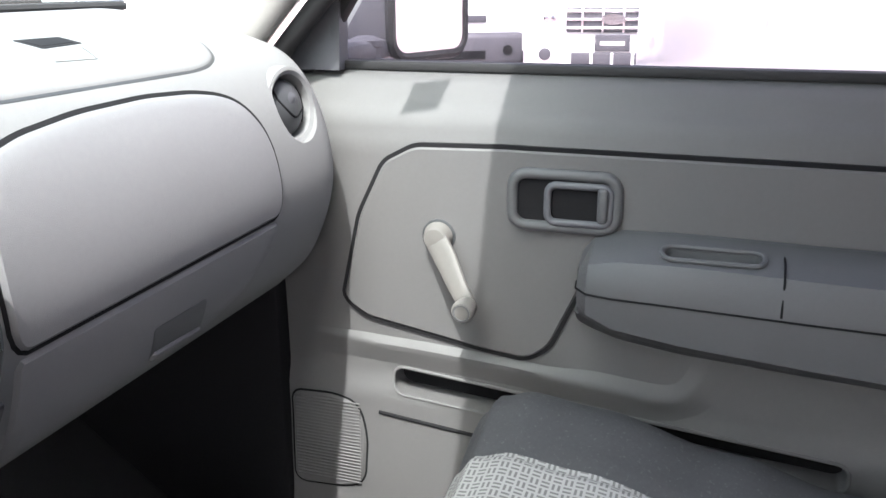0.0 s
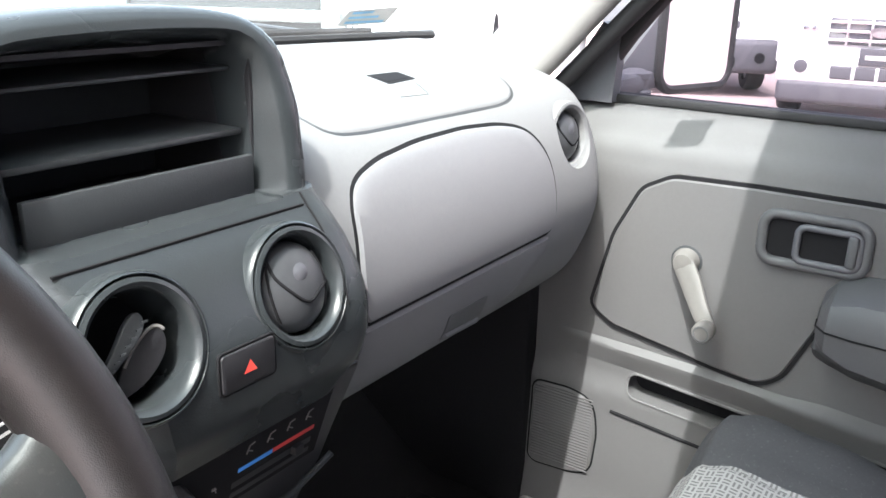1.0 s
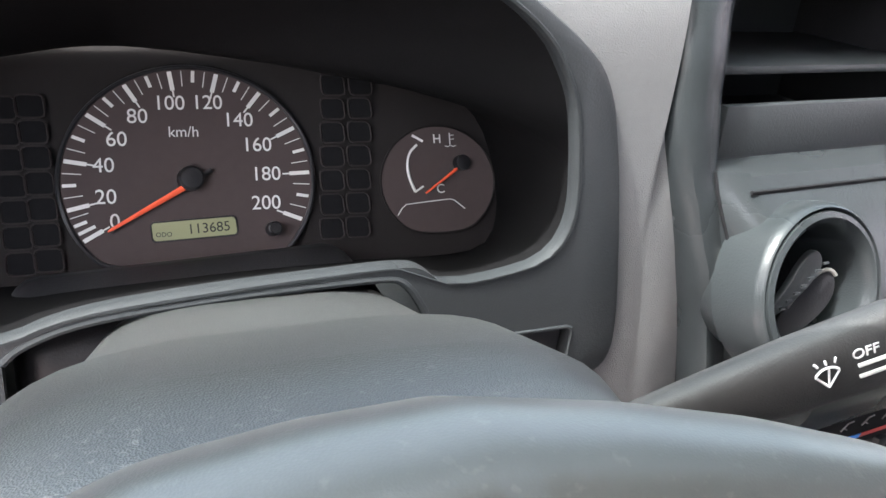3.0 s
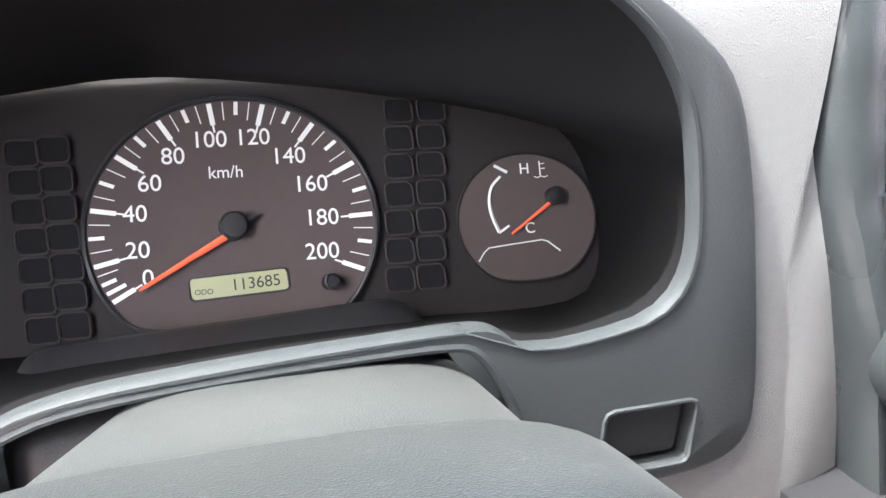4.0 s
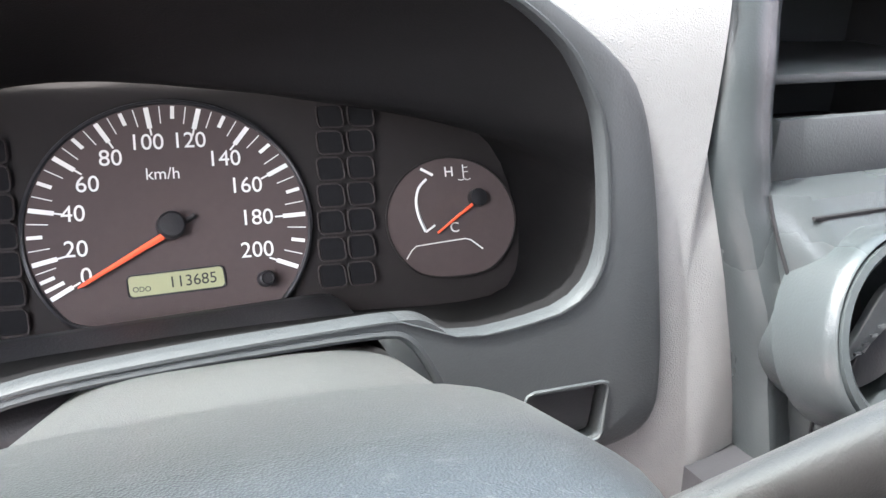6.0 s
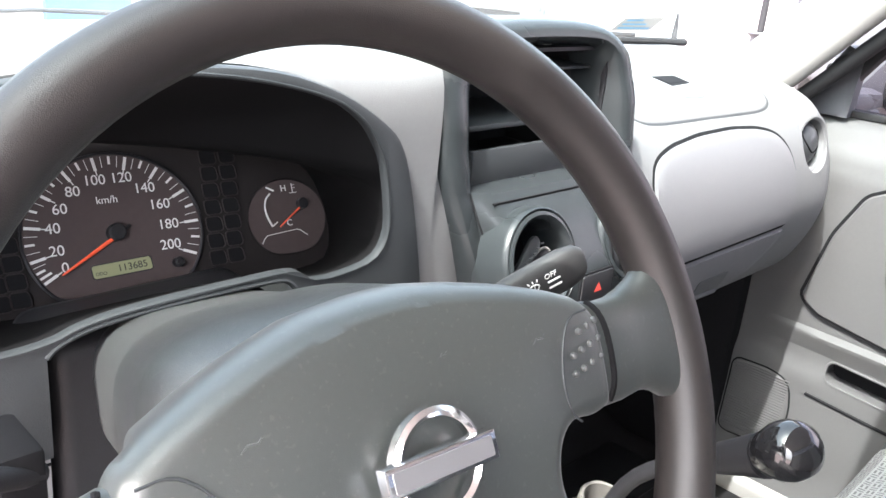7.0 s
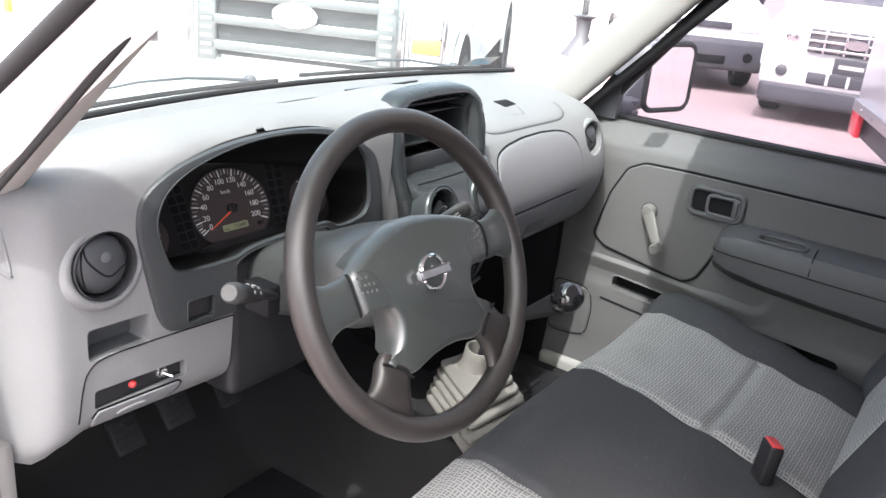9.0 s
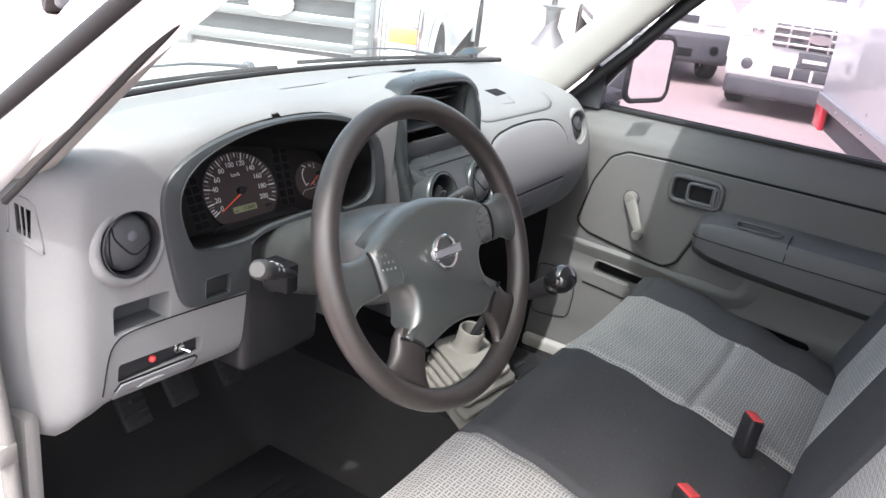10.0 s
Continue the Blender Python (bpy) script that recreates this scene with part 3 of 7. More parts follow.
def round_vent(parent, c, axis, r, ring_w, shut=1.0, ring_mat=None, fallen=False):
    """A round swivel vent: a bevelled ring, a dark socket, a ball with two curved flaps."""
    ax = Vector(axis).normalized()
    vent = part("vent_ring", lathe([(r + ring_w, -0.02), (r + ring_w, -0.004), (r + ring_w * 0.85, 0.0025), (r + ring_w * 0.5, 0.0035), (r + ring_w * 0.15, 0.001), (r, -0.006), (r - 0.001, -0.05), (r + 0.003, -0.05), (r + ring_w, -0.03)],
                                   c, ax, 48, closed=True), ring_mat or DASH, parent)
    part("socket", lathe([(r - 0.0012, -0.049), (0.001, -0.05), (0.001, -0.052), (r - 0.0012, -0.052)], c, ax, 32), MATTE, vent)
    u = Vector((1, 0, 0)) - ax * ax.x
    u.normalize()
    v = ax.cross(u)
    if not fallen:
        rr = r * 0.93
        prof_ball = [(0.001, -0.03)] + [(rr * math.sin(a), -0.012 + 0.016 * math.cos(a)) for a in [math.pi * (0.62 - 0.06 * k) for k in range(11)]]
        ball = part("vent_ball", lathe(prof_ball[1:], c, ax, 40), BALL, vent, "matt charcoal swivel ball")
        # the raised S-shaped flap edge
        s = []
        for q in spline([Vector(p) for p in ((-0.63, 0.70), (-0.62, 0.35), (-0.42, 0.02), (-0.12, -0.28), (0.15, -0.37), (0.45, -0.24), (0.85, -0.12))], 24):
            px, py = q.x * rr, q.y * rr
            if q.length < 0.97:
                h = 0.0045 - 0.0105 * (px * px + py * py) / (rr * rr)
                s.append(Vector(c) + u * px + v * py + ax * (h - 0.0003))
        part("flap_edge", sweep(s, 0.0013, 8, up=ax), MATTE, ball)
        for e in (-1, 1):
            arc = []
            for k in range(15):
                py = (-0.62 + 1.24 * k / 14) * rr
                px = e * (0.80 - 0.30 * (py / rr) ** 2) * rr
                arc.append(Vector(c) + u * px + v * py + ax * (0.0045 - 0.0105 * (px * px + py * py) / (rr * rr) - 0.0006))
            part("flap_pivot_joint", sweep(arc, 0.0012, 6, up=ax), MATTE, ball)
        part("thumb_dimple", lathe([(0.007, 0.0), (0.004, 0.0012), (0.001, 0.0015)], Vector(c) + ax * 0.0035 + v * rr * 0.3, ax, 16), GREYP, ball)
    else:
        m = Matrix(((u.x, v.x, ax.x, c[0]), (u.y, v.y, ax.y, c[1]), (u.z, v.z, ax.z, c[2]), (0, 0, 0, 1)))
        one = smooth_loop([(-0.78, -0.46), (-0.4, -0.05), (0.02, 0.5), (0.28, 0.62), (0.32, 0.32), (-0.05, -0.05), (-0.5, -0.38)], 2)
        two = smooth_loop([(-0.35, -0.80), (-0.1, -0.2), (0.4, 0.27), (0.66, 0.22), (0.66, -0.2), (0.3, -0.62), (-0.1, -0.82)], 2)
        for outline, mtl, deep, rise in ((one, BEZEL, -0.010, 0.010), (two, BLACK, -0.018, 0.012)):
            part("fallen_flap", slab([(p.x * r, p.y * r) for p in outline], lambda p, q, d: m @ Vector((p, q, deep + rise * p / r - 0.006 * (q / r) ** 2 - d)), 0.004, 0.001), mtl, vent, "loose vent flap lying askew")
        part("flap_rim", sweep([m @ Vector((p.x * r, p.y * r, -0.017 + 0.012 * p.x - 0.006 * p.y ** 2)) for p in two[2:12]], 0.0012, 6), SEAL, vent)
        for k in range(7):
            f = k / 6
            part("flap_tooth", box((-0.002, -0.0006, 0), (0.002, 0.0006, 0.0012), m=m @ Matrix.Translation(((-0.45 + 0.7 * f) * r, (-0.22 + 0.62 * f) * r, -0.008 + 0.010 * (-0.45 + 0.7 * f)))), BEZEL, vent)
    return vent


round_vent(dashboard, VENT_L, AX_L, 0.0392, 0.0036, ring_mat=BLACK)
round_vent(dashboard, VENT_R, AX_R, 0.034, 0.011, ring_mat=DASH)
part("vent_collar", lathe([(0.0427, -0.02), (0.0427, -0.001), (0.0447, 0.0015), (0.0477, 0.0022), (0.0515, 0.0010), (0.0555, -0.004), (0.058, -0.012), (0.058, -0.03), (0.047, -0.03)], VENT_L, AX_L, 64, closed=True), DASH, dashboard)
# linings of the two slots, darkened to stand in for the shade inside
part("slot_shade_lining", join(box((-0.665, 0.080, 0.955), (-0.575, 0.084, 1.003)), box((-0.665, 0.052, 0.9560), (-0.575, 0.082, 0.9588))), ARM, dashboard)
part("slot_shade_floor", box((-0.654, 0.047, 0.8885), (-0.524, 0.054, 0.8895)), BLACK, dashboard)
part("switch_plate", box((-0.656, 0.050, 0.886), (-0.522, 0.081, 0.916)), BLACK, dashboard)
tog = part("toggle_switch", lathe([(0.0085, 0), (0.0085, 0.003), (0.006, 0.004), (0.006, 0.009), (0.001, 0.0095)], (-0.556, 0.050, 0.903), (0, -1, 0), 16), CHROME, dashboard, "chrome toggle switch")
part("lever", sweep([(-0.556, 0.042, 0.903), (-0.553, 0.037, 0.901), (-0.549, 0.032, 0.899)], [0.0016, 0.0017, 0.0024], 8), CHROME, tog)
part("warning_lamp", lathe([(0.0055, 0), (0.005, 0.003), (0.003, 0.0055), (0.001, 0.006)], (-0.599, 0.050, 0.901), (0, -1, 0), 16), RED, dashboard, "small red warning lamp")
FUSE = smooth_loop(dense([(-0.657, 0.853), (-0.56, 0.855), (-0.535, 0.870), (-0.530, 0.883), (-0.655, 0.883)], 0.02), 1)
part("seam", skin([shrink([Vector(p) for p in FUSE], j, -0.0034) for j in range(len(FUSE))], 0.0005, 0.003, bevel=0.0002), MATTE, dashboard)
fuse = part("fuse_box_lid", skin(FUSE, 0.0022, 0.003, bevel=0.0015), DASH_LOW, dashboard)
part("finger_pull", skin(smooth_loop([(-0.625, 0.864), (-0.585, 0.868), (-0.583, 0.876), (-0.625, 0.874)], 2), 0.0045, 0.002, bevel=0.0015), DASH, fuse)
# demister slats
part("demister_back", slab([(-0.007, 1.144), (0.012, 1.134), (0.010, 1.097), (-0.0065, 1.105)], lambda a, b, d: on_end(a, b, -0.014 - d), 0.004), MATTE, dashboard)
for a0, a1 in ((-0.001, 0.0005), (0.0045, 0.005)):
    part("demister_slat", sweep([on_end(a0, 1.140, -0.001), on_end(a1, 1.100, -0.001)], 0.0011, 6), DASH, dashboard)
part("demister_frame", sweep([on_end(p.x, p.y, 0.0004) for p in smooth_loop(dense([(-0.0125, 1.149), (0.003, 1.149), (0.015, 1.139), (0.0225, 1.079), (-0.0145, 1.104)], 0.01), 1)], 0.0017, 8, closed=True), DASH, dashboard)
# lower cover under the column
part("knee_panel_seam", sweep([Vector((p.x, dash_y(p.x, p.y) - 0.0002, p.y)) for p in spline([Vector(q) for q in ((-0.449, 0.957), (-0.535, 0.959), (-0.60, 0.9595), (-0.645, 0.957), (-0.664, 0.944), (-0.671, 0.92), (-0.676, 0.875))], 40)], 0.0011, 6, up=(0, 1, 0)), MATTE, dashboard)

# ---- instrument cluster ----
cluster = thing("instrument_cluster", (-0.37, 0.06, 0.96), "charcoal plastic instrument cluster with one big speedometer", "instrument cluster")
def bez_y(a, b):
    """The y of the bezel's face."""
    return 0.001 - 0.07 * (a + 0.2) + (1.1 - b) * 0.02


bz = part("cluster_bezel", slab([(p.x, p.y) for p in BEZ], lambda a, b, d: Vector((a, bez_y(a, b) + d, b)), 0.009, 0.004), BEZEL, cluster)
OC = Vector((-0.38, 1.125))


def radius_at(outline, d):
    """Where the outline is met from OC in the direction d."""
    best, k = 0.0, len(outline)
    for i in range(k):
        p, q = Vector(outline[i][:2]) - OC, Vector(outline[(i + 1) % k][:2]) - OC
        e = q - p
        det = d.x * e.y - d.y * e.x
        if abs(det) > 1e-9:
            t, u = (p.x * e.y - p.y * e.x) / det, (p.x * d.y - p.y * d.x) / det
            if t > 0 and -1e-6 <= u <= 1 + 1e-6:
                best = max(best, t)
    return best


BIG = [Vector((p.x, p.y)) + (Vector((p.x, p.y)) - OC).normalized() * 0.002 for p in OPEN]
carve(bz, slab([(p.x, p.y) for p in BIG], lambda a, b, d: Vector((a, -0.06 + d, b)), 0.25))
COLO = smooth_loop([(-0.449, 1.036), (-0.442, 1.043), (-0.420, 1.0510), (-0.373, 1.0548), (-0.318, 1.0565), (-0.288, 1.0565), (-0.280, 1.0535), (-0.272, 1.043), (-0.263, 1.026), (-0.256, 1.006), (-0.250, 0.96)], 2, closed=False)
carve(bz, slab([(p.x, p.y) for p in COLO] + [(-0.248, 0.90), (-0.449, 0.90)], lambda a, b, d: Vector((a, -0.06 + d, b)), 0.25))
part("column_opening_edge", sweep([Vector((p.x, bez_y(p.x, p.y) + 0.0012, p.y)) for p in COLO], 0.0022, 8, up=(0, 1, 0)), LIP, cluster)

SLOPE, YAW = 0.50, 0.15          # how far the gauge plate leans back and turns


def gauge_at(a, b, lift=0.0):
    """A point of the leaning gauge plate at x = a and z = b."""
    return Vector((a, 0.149 + (b - 1.062) * SLOPE - YAW * (a + 0.346) - lift, b))


MASK = smooth_loop([(-0.190, 1.0140), (-0.169, 1.0235), (-0.162, 1.054), (-0.170, 1.096), (-0.2036, 1.1125), (-0.2739, 1.1235), (-0.36, 1.127), (-0.44, 1.124), (-0.505, 1.115), (-0.550, 1.095), (-0.562, 1.06), (-0.553, 1.025), (-0.525, 1.0125), (-0.415, 1.0118), (-0.289, 1.0160)], 2)
lip_rows, tunnel_rows = [[] for _ in range(7)], [[] for _ in range(6)]
for i in range(160):
    a = 2 * math.pi * i / 160
    d = Vector((math.cos(a), math.sin(a)))
    p, far = OC + d * radius_at(OPEN, d), OC + d * radius_at(MASK, d)
    for row, (off, dy) in zip(lip_rows, ((0.0046, 0.003), (0.0040, 0.0002), (0.0029, -0.0008), (0.0015, -0.0007), (0.0005, 0.0006), (0.0, 0.0030), (0.0, 0.006))):
        q = p + d * off
        row.append(Vector((q.x, bez_y(q.x, q.y) + dy, q.y)))
    near, end = lip_rows[-1][-1], gauge_at(far.x, far.y, -0.001)
    for row, f in zip(tunnel_rows, (0.0, 0.2, 0.45, 0.7, 0.9, 1.0)):
        q = near.lerp(end, f)
        row.append(q + Vector((d.x, 0, d.y)) * 0.010 * math.sin(math.pi * f) * max(0.0, d.y + 0.2))
part("cluster_lip", loft(lip_rows, caps=False), LIP, cluster, "satin rounded lip of the bezel")
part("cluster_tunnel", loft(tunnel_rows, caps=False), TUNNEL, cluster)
MC = sum(MASK, Vector((0, 0))) / len(MASK)
plate = part("gauge_plate", slab([(MC.x + (p.x - MC.x) * 1.03, MC.y + (p.y - MC.y) * 1.05) for p in MASK], lambda a, b, d: gauge_at(a, b, -0.003 - d), 0.004), GAUGE_D, cluster)
HUB = Vector((-0.3459, 1.0606))
FLAT, SKEW = 0.8265, 0.074          # the dials' shape on the leaning plate


def dial_pt(c, ang, r, across=0.0):
    """A point of a dial at the angle and radius, shifted across the radius."""
    x, y = r * math.cos(ang) - across * math.sin(ang), r * math.sin(ang) + across * math.cos(ang)
    return Vector((c.x + 0.988 * x + SKEW * y, c.y + FLAT * y))


def disc(c, r, lift, bottom=-2.0, n=64):
    """A dial: a disc with its foot cut off in a rounded line."""
    b = bmesh.new()
    b.faces.new([b.verts.new(gauge_at(*p, lift)) for p in dial_outline(c, r, bottom, n)])
    return b


def dial_outline(c, r, bottom, n):
    out = []
    for i in range(n):
        p = dial_pt(c, 2 * math.pi * i / n, r)
        low = c.y + bottom
        out.append(Vector((p.x, p.y if p.y > low + 0.006 else low + 0.006 * math.exp((p.y - low - 0.006) / 0.006))))
    return out


dial = part("speedometer_dial", disc(HUB, 0.0675, 0.001, -0.0425, 96), GAUGE, cluster)
part("dial_rim", sweep([gauge_at(*p, 0.0015) for p in dial_outline(HUB, 0.0682, -0.0432, 96)], 0.0013, 6, closed=True, up=(0, 1, SLOPE)), BLACK, cluster)


def dial_bar(c, ang, r0, r1, w, lift=0.0016):
    b = bmesh.new()
    b.faces.new([b.verts.new(gauge_at(*dial_pt(c, ang, r, s), lift)) for r, s in ((r0, -w / 2), (r0, w / 2), (r1, w / 2), (r1, -w / 2))])
    return b


lean = math.degrees(math.atan(SLOPE))


def dial_words(text, at, size, name="numeral"):
    return words(text, size, Matrix.Translation(gauge_at(at[0], at[1], 0.0017)) @ pose(0, 0, 0, 90 - lean, 0, -8), WHITE_INK, cluster, name)


MARKS = [(211.4, -41.7, -19.5), (194.2, -44.7, -7.6), (169.1, -43.9, 7.7), (143.3, -35.9, 20.3), (120.4, -24.0, 31.5), (98.5, -6.6, 38.1), (76.3, 13.5, 38.5), (53.6, 29.1, 29.7), (28.3, 37.8, 17.0), (2.7, 40.9, 2.0), (-23.5, 38.9, -12.8)]
for i in range(41):
    k, f = min(9, i // 4), i / 4 - min(9, i // 4)
    a = radians(MARKS[k][0] + (MARKS[k + 1][0] - MARKS[k][0]) * f)
    if i % 4 == 0:
        part("tick", join(dial_bar(HUB, a, 0.0545, 0.066, 0.0024), dial_bar(HUB, a, 0.0505, 0.0545, 0.0009)), WHITE_INK, dial)
        _, dx, dz = MARKS[i // 4]
        dial_words(str(5 * i), (HUB.x + dx / 1000, HUB.y + dz / 1000), 0.0112)
    else:
        part("tick", dial_bar(HUB, a, 0.0590 if i % 2 == 0 else 0.0565, 0.066, 0.0019 if i % 2 == 0 or i == 1 else 0.0005), WHITE_INK, dial)
dial_words("km/h", (HUB.x - 0.001, HUB.y + 0.0238), 0.0082, "unit_print")
A0 = radians(MARKS[0][0])
needle = part("needle", loft([ring(gauge_at(*dial_pt(HUB, A0, r), 0.006), (0, -1, 0), (-math.sin(A0) * FLAT, 0, math.cos(A0)), 0.0008, w, 8) for r, w in ((0.0, 0.0020), (0.050, 0.0010), (0.0525, 0.0003))]), RED_INK, cluster, "orange-red needle at zero")
part("hub_cap", lathe([(0.0068, 0), (0.0068, 0.007), (0.0056, 0.0082), (0.001, 0.0086)], gauge_at(HUB.x - 0.001, HUB.y, 0.001), (0, -1, SLOPE), 28), BLACK, cluster)
part("needle_tail", loft([ring(gauge_at(*dial_pt(HUB, A0, -r), 0.004), (0, -1, 0), (-math.sin(A0) * FLAT, 0, math.cos(A0)), 0.0008, 0.0016, 8) for r in (0.005, 0.0125)]), BLACK, cluster)
LC = Vector((HUB.x - 0.0014, HUB.y - 0.0245))
lcd = part("odometer_window", slab(rrect(0.0445, 0.0088, 0.002), lambda a, b, d: gauge_at(LC.x + a - 0.03 * b, LC.y + b + 0.045 * a, 0.0016 - d), 0.001), LCD, cluster)
part("odometer_frame", sweep([gauge_at(LC.x + a, LC.y + b + 0.045 * a, 0.0016) for a, b in rrect(0.0455, 0.0098, 0.002)], 0.0005, 4, closed=True, up=(0, 1, SLOPE)), BLACK, cluster)
words("113685", 0.0078, Matrix.Translation(gauge_at(LC.x + 0.0075, LC.y + 0.0003, 0.0019)) @ pose(0, 0, 0, 90 - lean, 0, -8) @ Matrix.Rotation(radians(2.5), 4, "Z"), BLACK, cluster, "odometer_digits")
words("ODO", 0.0036, Matrix.Translation(gauge_at(LC.x - 0.0165, LC.y - 0.0022, 0.0019)) @ pose(0, 0, 0, 90 - lean, 0, -8), BLACK, cluster, "odometer_label")
part("reset_knob", lathe([(0.0040, 0), (0.0040, 0.007), (0.0032, 0.0076), (0.0026, 0.0066), (0.001, 0.0066)], gauge_at(HUB.x + 0.0405, HUB.y - 0.0265, 0.001), (0, -1, SLOPE), 18), BLACK, cluster)


def small_gauge(c, kind):
    part("gauge_dial", disc(c, 0.0365, 0.0008, -0.030, 56), GAUGE, cluster)
    part("dial_rim", sweep([gauge_at(*p, 0.0010) for p in dial_outline(c, 0.037, -0.0305, 56)], 0.0006, 6, closed=True, up=(0, 1, SLOPE)), GAUGE_D, cluster)
    if kind == "heat":
        at = lambda dx, dz, lift=0.0012: gauge_at(HUB.x + dx / 1000, HUB.y + dz / 1000, lift)
        part("scale_arc", sweep([at(p.x, p.y) for p in spline([Vector(q) for q in ((132.6, 16.2), (127.6, 11.8), (125.2, 5.4), (125.6, -2.0), (128.0, -9.4))], 20)], 0.0009, 4, up=(0, 1, SLOPE)), WHITE_INK, cluster)
        part("tick", sweep([at(128.0, -9.6), at(133.6, -6.6)], 0.0007, 4, up=(0, 1, SLOPE)), WHITE_INK, cluster)
        part("tick", sweep([at(130.3, 21.3), at(136.6, 18.0)], 0.0009, 4, up=(0, 1, SLOPE)), WHITE_INK, cluster)
        dial_words("H", (HUB.x + 0.1457, HUB.y + 0.0193), 0.0078)
        dial_words("C", (HUB.x + 0.1442, HUB.y - 0.0082), 0.0078)
        part("coolant_symbol", join(join(sweep([at(154.0, 16.0), at(154.4, 22.6)], 0.0004, 4, up=(0, 1, SLOPE)), sweep([at(150.6, 15.4), at(152.4, 14.9), at(154.2, 15.6), at(156.0, 15.0), at(157.8, 15.6)], 0.0003, 4, up=(0, 1, SLOPE))),
                                    join(sweep([at(154.3, 21.2), at(157.0, 21.4)], 0.0003, 4, up=(0, 1, SLOPE)), sweep([at(154.3, 19.0), at(157.0, 19.2)], 0.0003, 4, up=(0, 1, SLOPE)))), WHITE_INK, cluster)
        p, q = at(157.4, 4.7, 0.004), at(133.4, -9.6, 0.004)
        part("needle", loft([ring(p.lerp(q, f), (0, -1, 0), (0.5, 0, -0.85), 0.0006, w, 6) for f, w in ((0.0, 0.0011), (1.0, 0.0006))]), RED_INK, cluster)
        part("hub_cap", lathe([(0.0048, 0), (0.0048, 0.005), (0.001, 0.006)], at(158.8, 5.6), (0, -1, SLOPE), 20), BLACK, cluster)
        part("scale_line", sweep([at(115.3, -22.1), at(118.6, -18.2), at(121.5, -16.2), at(136.0, -15.0), at(149.5, -14.0), at(152.5, -14.8), at(158.6, -19.6)], 0.0004, 4, up=(0, 1, SLOPE)), WHITE_INK, cluster)
    else:
        pv = c + Vector((-0.002, 0.0))
        for k in range(5):
            part("tick", dial_bar(pv, radians(52 - 22 * k), 0.018, 0.0265, 0.0014), WHITE_INK, cluster)
        dial_words("F", (pv.x - 0.004, pv.y + 0.021), 0.0066)
        dial_words("E", (pv.x + 0.001, pv.y - 0.0165), 0.0066)
        part("needle", loft([ring(gauge_at(*dial_pt(pv, radians(-6), r), 0.004), (0, -1, 0), (0, 0, 1), 0.0006, w, 6) for r, w in ((0, 0.0012), (0.021, 0.0006))]), RED_INK, cluster)
        part("hub_cap", lathe([(0.005, 0), (0.005, 0.005), (0.001, 0.006)], gauge_at(pv.x, pv.y, 0.001), (0, -1, SLOPE), 20), BLACK, cluster)
        part("scale_line", sweep([gauge_at(c.x + a, c.y + b, 0.0012) for a, b in ((-0.016, -0.0185), (0.008, -0.0165), (0.013, -0.0165), (0.019, -0.021))], 0.0005, 4, up=(0, 1, SLOPE)), LCD, cluster)
        part("pump_window", slab(rrect(0.026, 0.008, 0.002), lambda a, b, d: gauge_at(c.x - 0.002 + a, c.y - 0.0235 + b, 0.0014 - d), 0.001), LCD, cluster)


small_gauge(Vector((-0.202, 1.0565)), "heat")
small_gauge(Vector((-0.492, 1.0410)), "fuel")
# blank warning-lamp windows in two columns on either side of the speedometer
LFRAME = mat("lamp_window_frame", (0.024, 0.020, 0.020), 0.65, spec=0.15, spot=0.1)
for x0, z0, dx, dz in ((0.0860, 0.0483, -0.00183, -0.01265), (0.1025, 0.0486, -0.00200, -0.01265), (-0.0757, 0.0363, 0.0, -0.0122), (-0.0890, 0.0353, 0.0, -0.0122)):
    for k in range(7):
        cx, cz = HUB.x + x0 + dx * k, HUB.y + z0 + dz * k
        part("lamp_window_frame", sweep([gauge_at(cx + a, cz + b, 0.0006) for a, b in rrect(0.0138, 0.0110, 0.0026, 3)], 0.0007, 4, closed=True, up=(0, 1, SLOPE)), LFRAME, plate)
        part("lamp_window", slab(rrect(0.0130, 0.0102, 0.0024, 3), lambda a, b, d: gauge_at(cx + a, cz + b, 0.0003 - d), 0.001), MATTE, plate)
for sxx, szz in ((-0.203, 1.0012), (-0.506, 0.9867)):
    y0 = bez_y(sxx, szz)
    place = lambda a, b, d: Vector((sxx + a, bez_y(sxx + a, szz + b) + d, szz + b))
    carve(bz, slab(rrect(0.041, 0.030, 0.003), lambda a, b, d: Vector((sxx + a, y0 - 0.03 + d, szz + b)), 0.046))
    part("switch_well", slab(rrect(0.0412, 0.0302, 0.003), lambda a, b, d: place(a, b, 0.011 + d), 0.003), MATTE, cluster)
    part("blank_switch", slab(rrect(0.0365, 0.0250, 0.003), lambda a, b, d: place(a - 0.001, b, 0.0042 + d - 0.08 * b), 0.006, 0.0012), BLACK, cluster, "blank black switch cover")
    part("blank_frame", sweep([place(a, b, 0.0) for a, b in rrect(0.0425, 0.0315, 0.004, 3)], 0.0011, 6, closed=True, up=(0, 1, 0)), LIP, cluster)

# ---- centre console ----
pod = thing("centre_console", (0, 0.05, 0.85), "charcoal satin plastic centre console with an empty radio bay", "console")


def soft_table(table, x, d=0.007):
    return sum(lerp_table(table, x + d * k) for k in (-2, -1, 0, 1, 2)) / 5


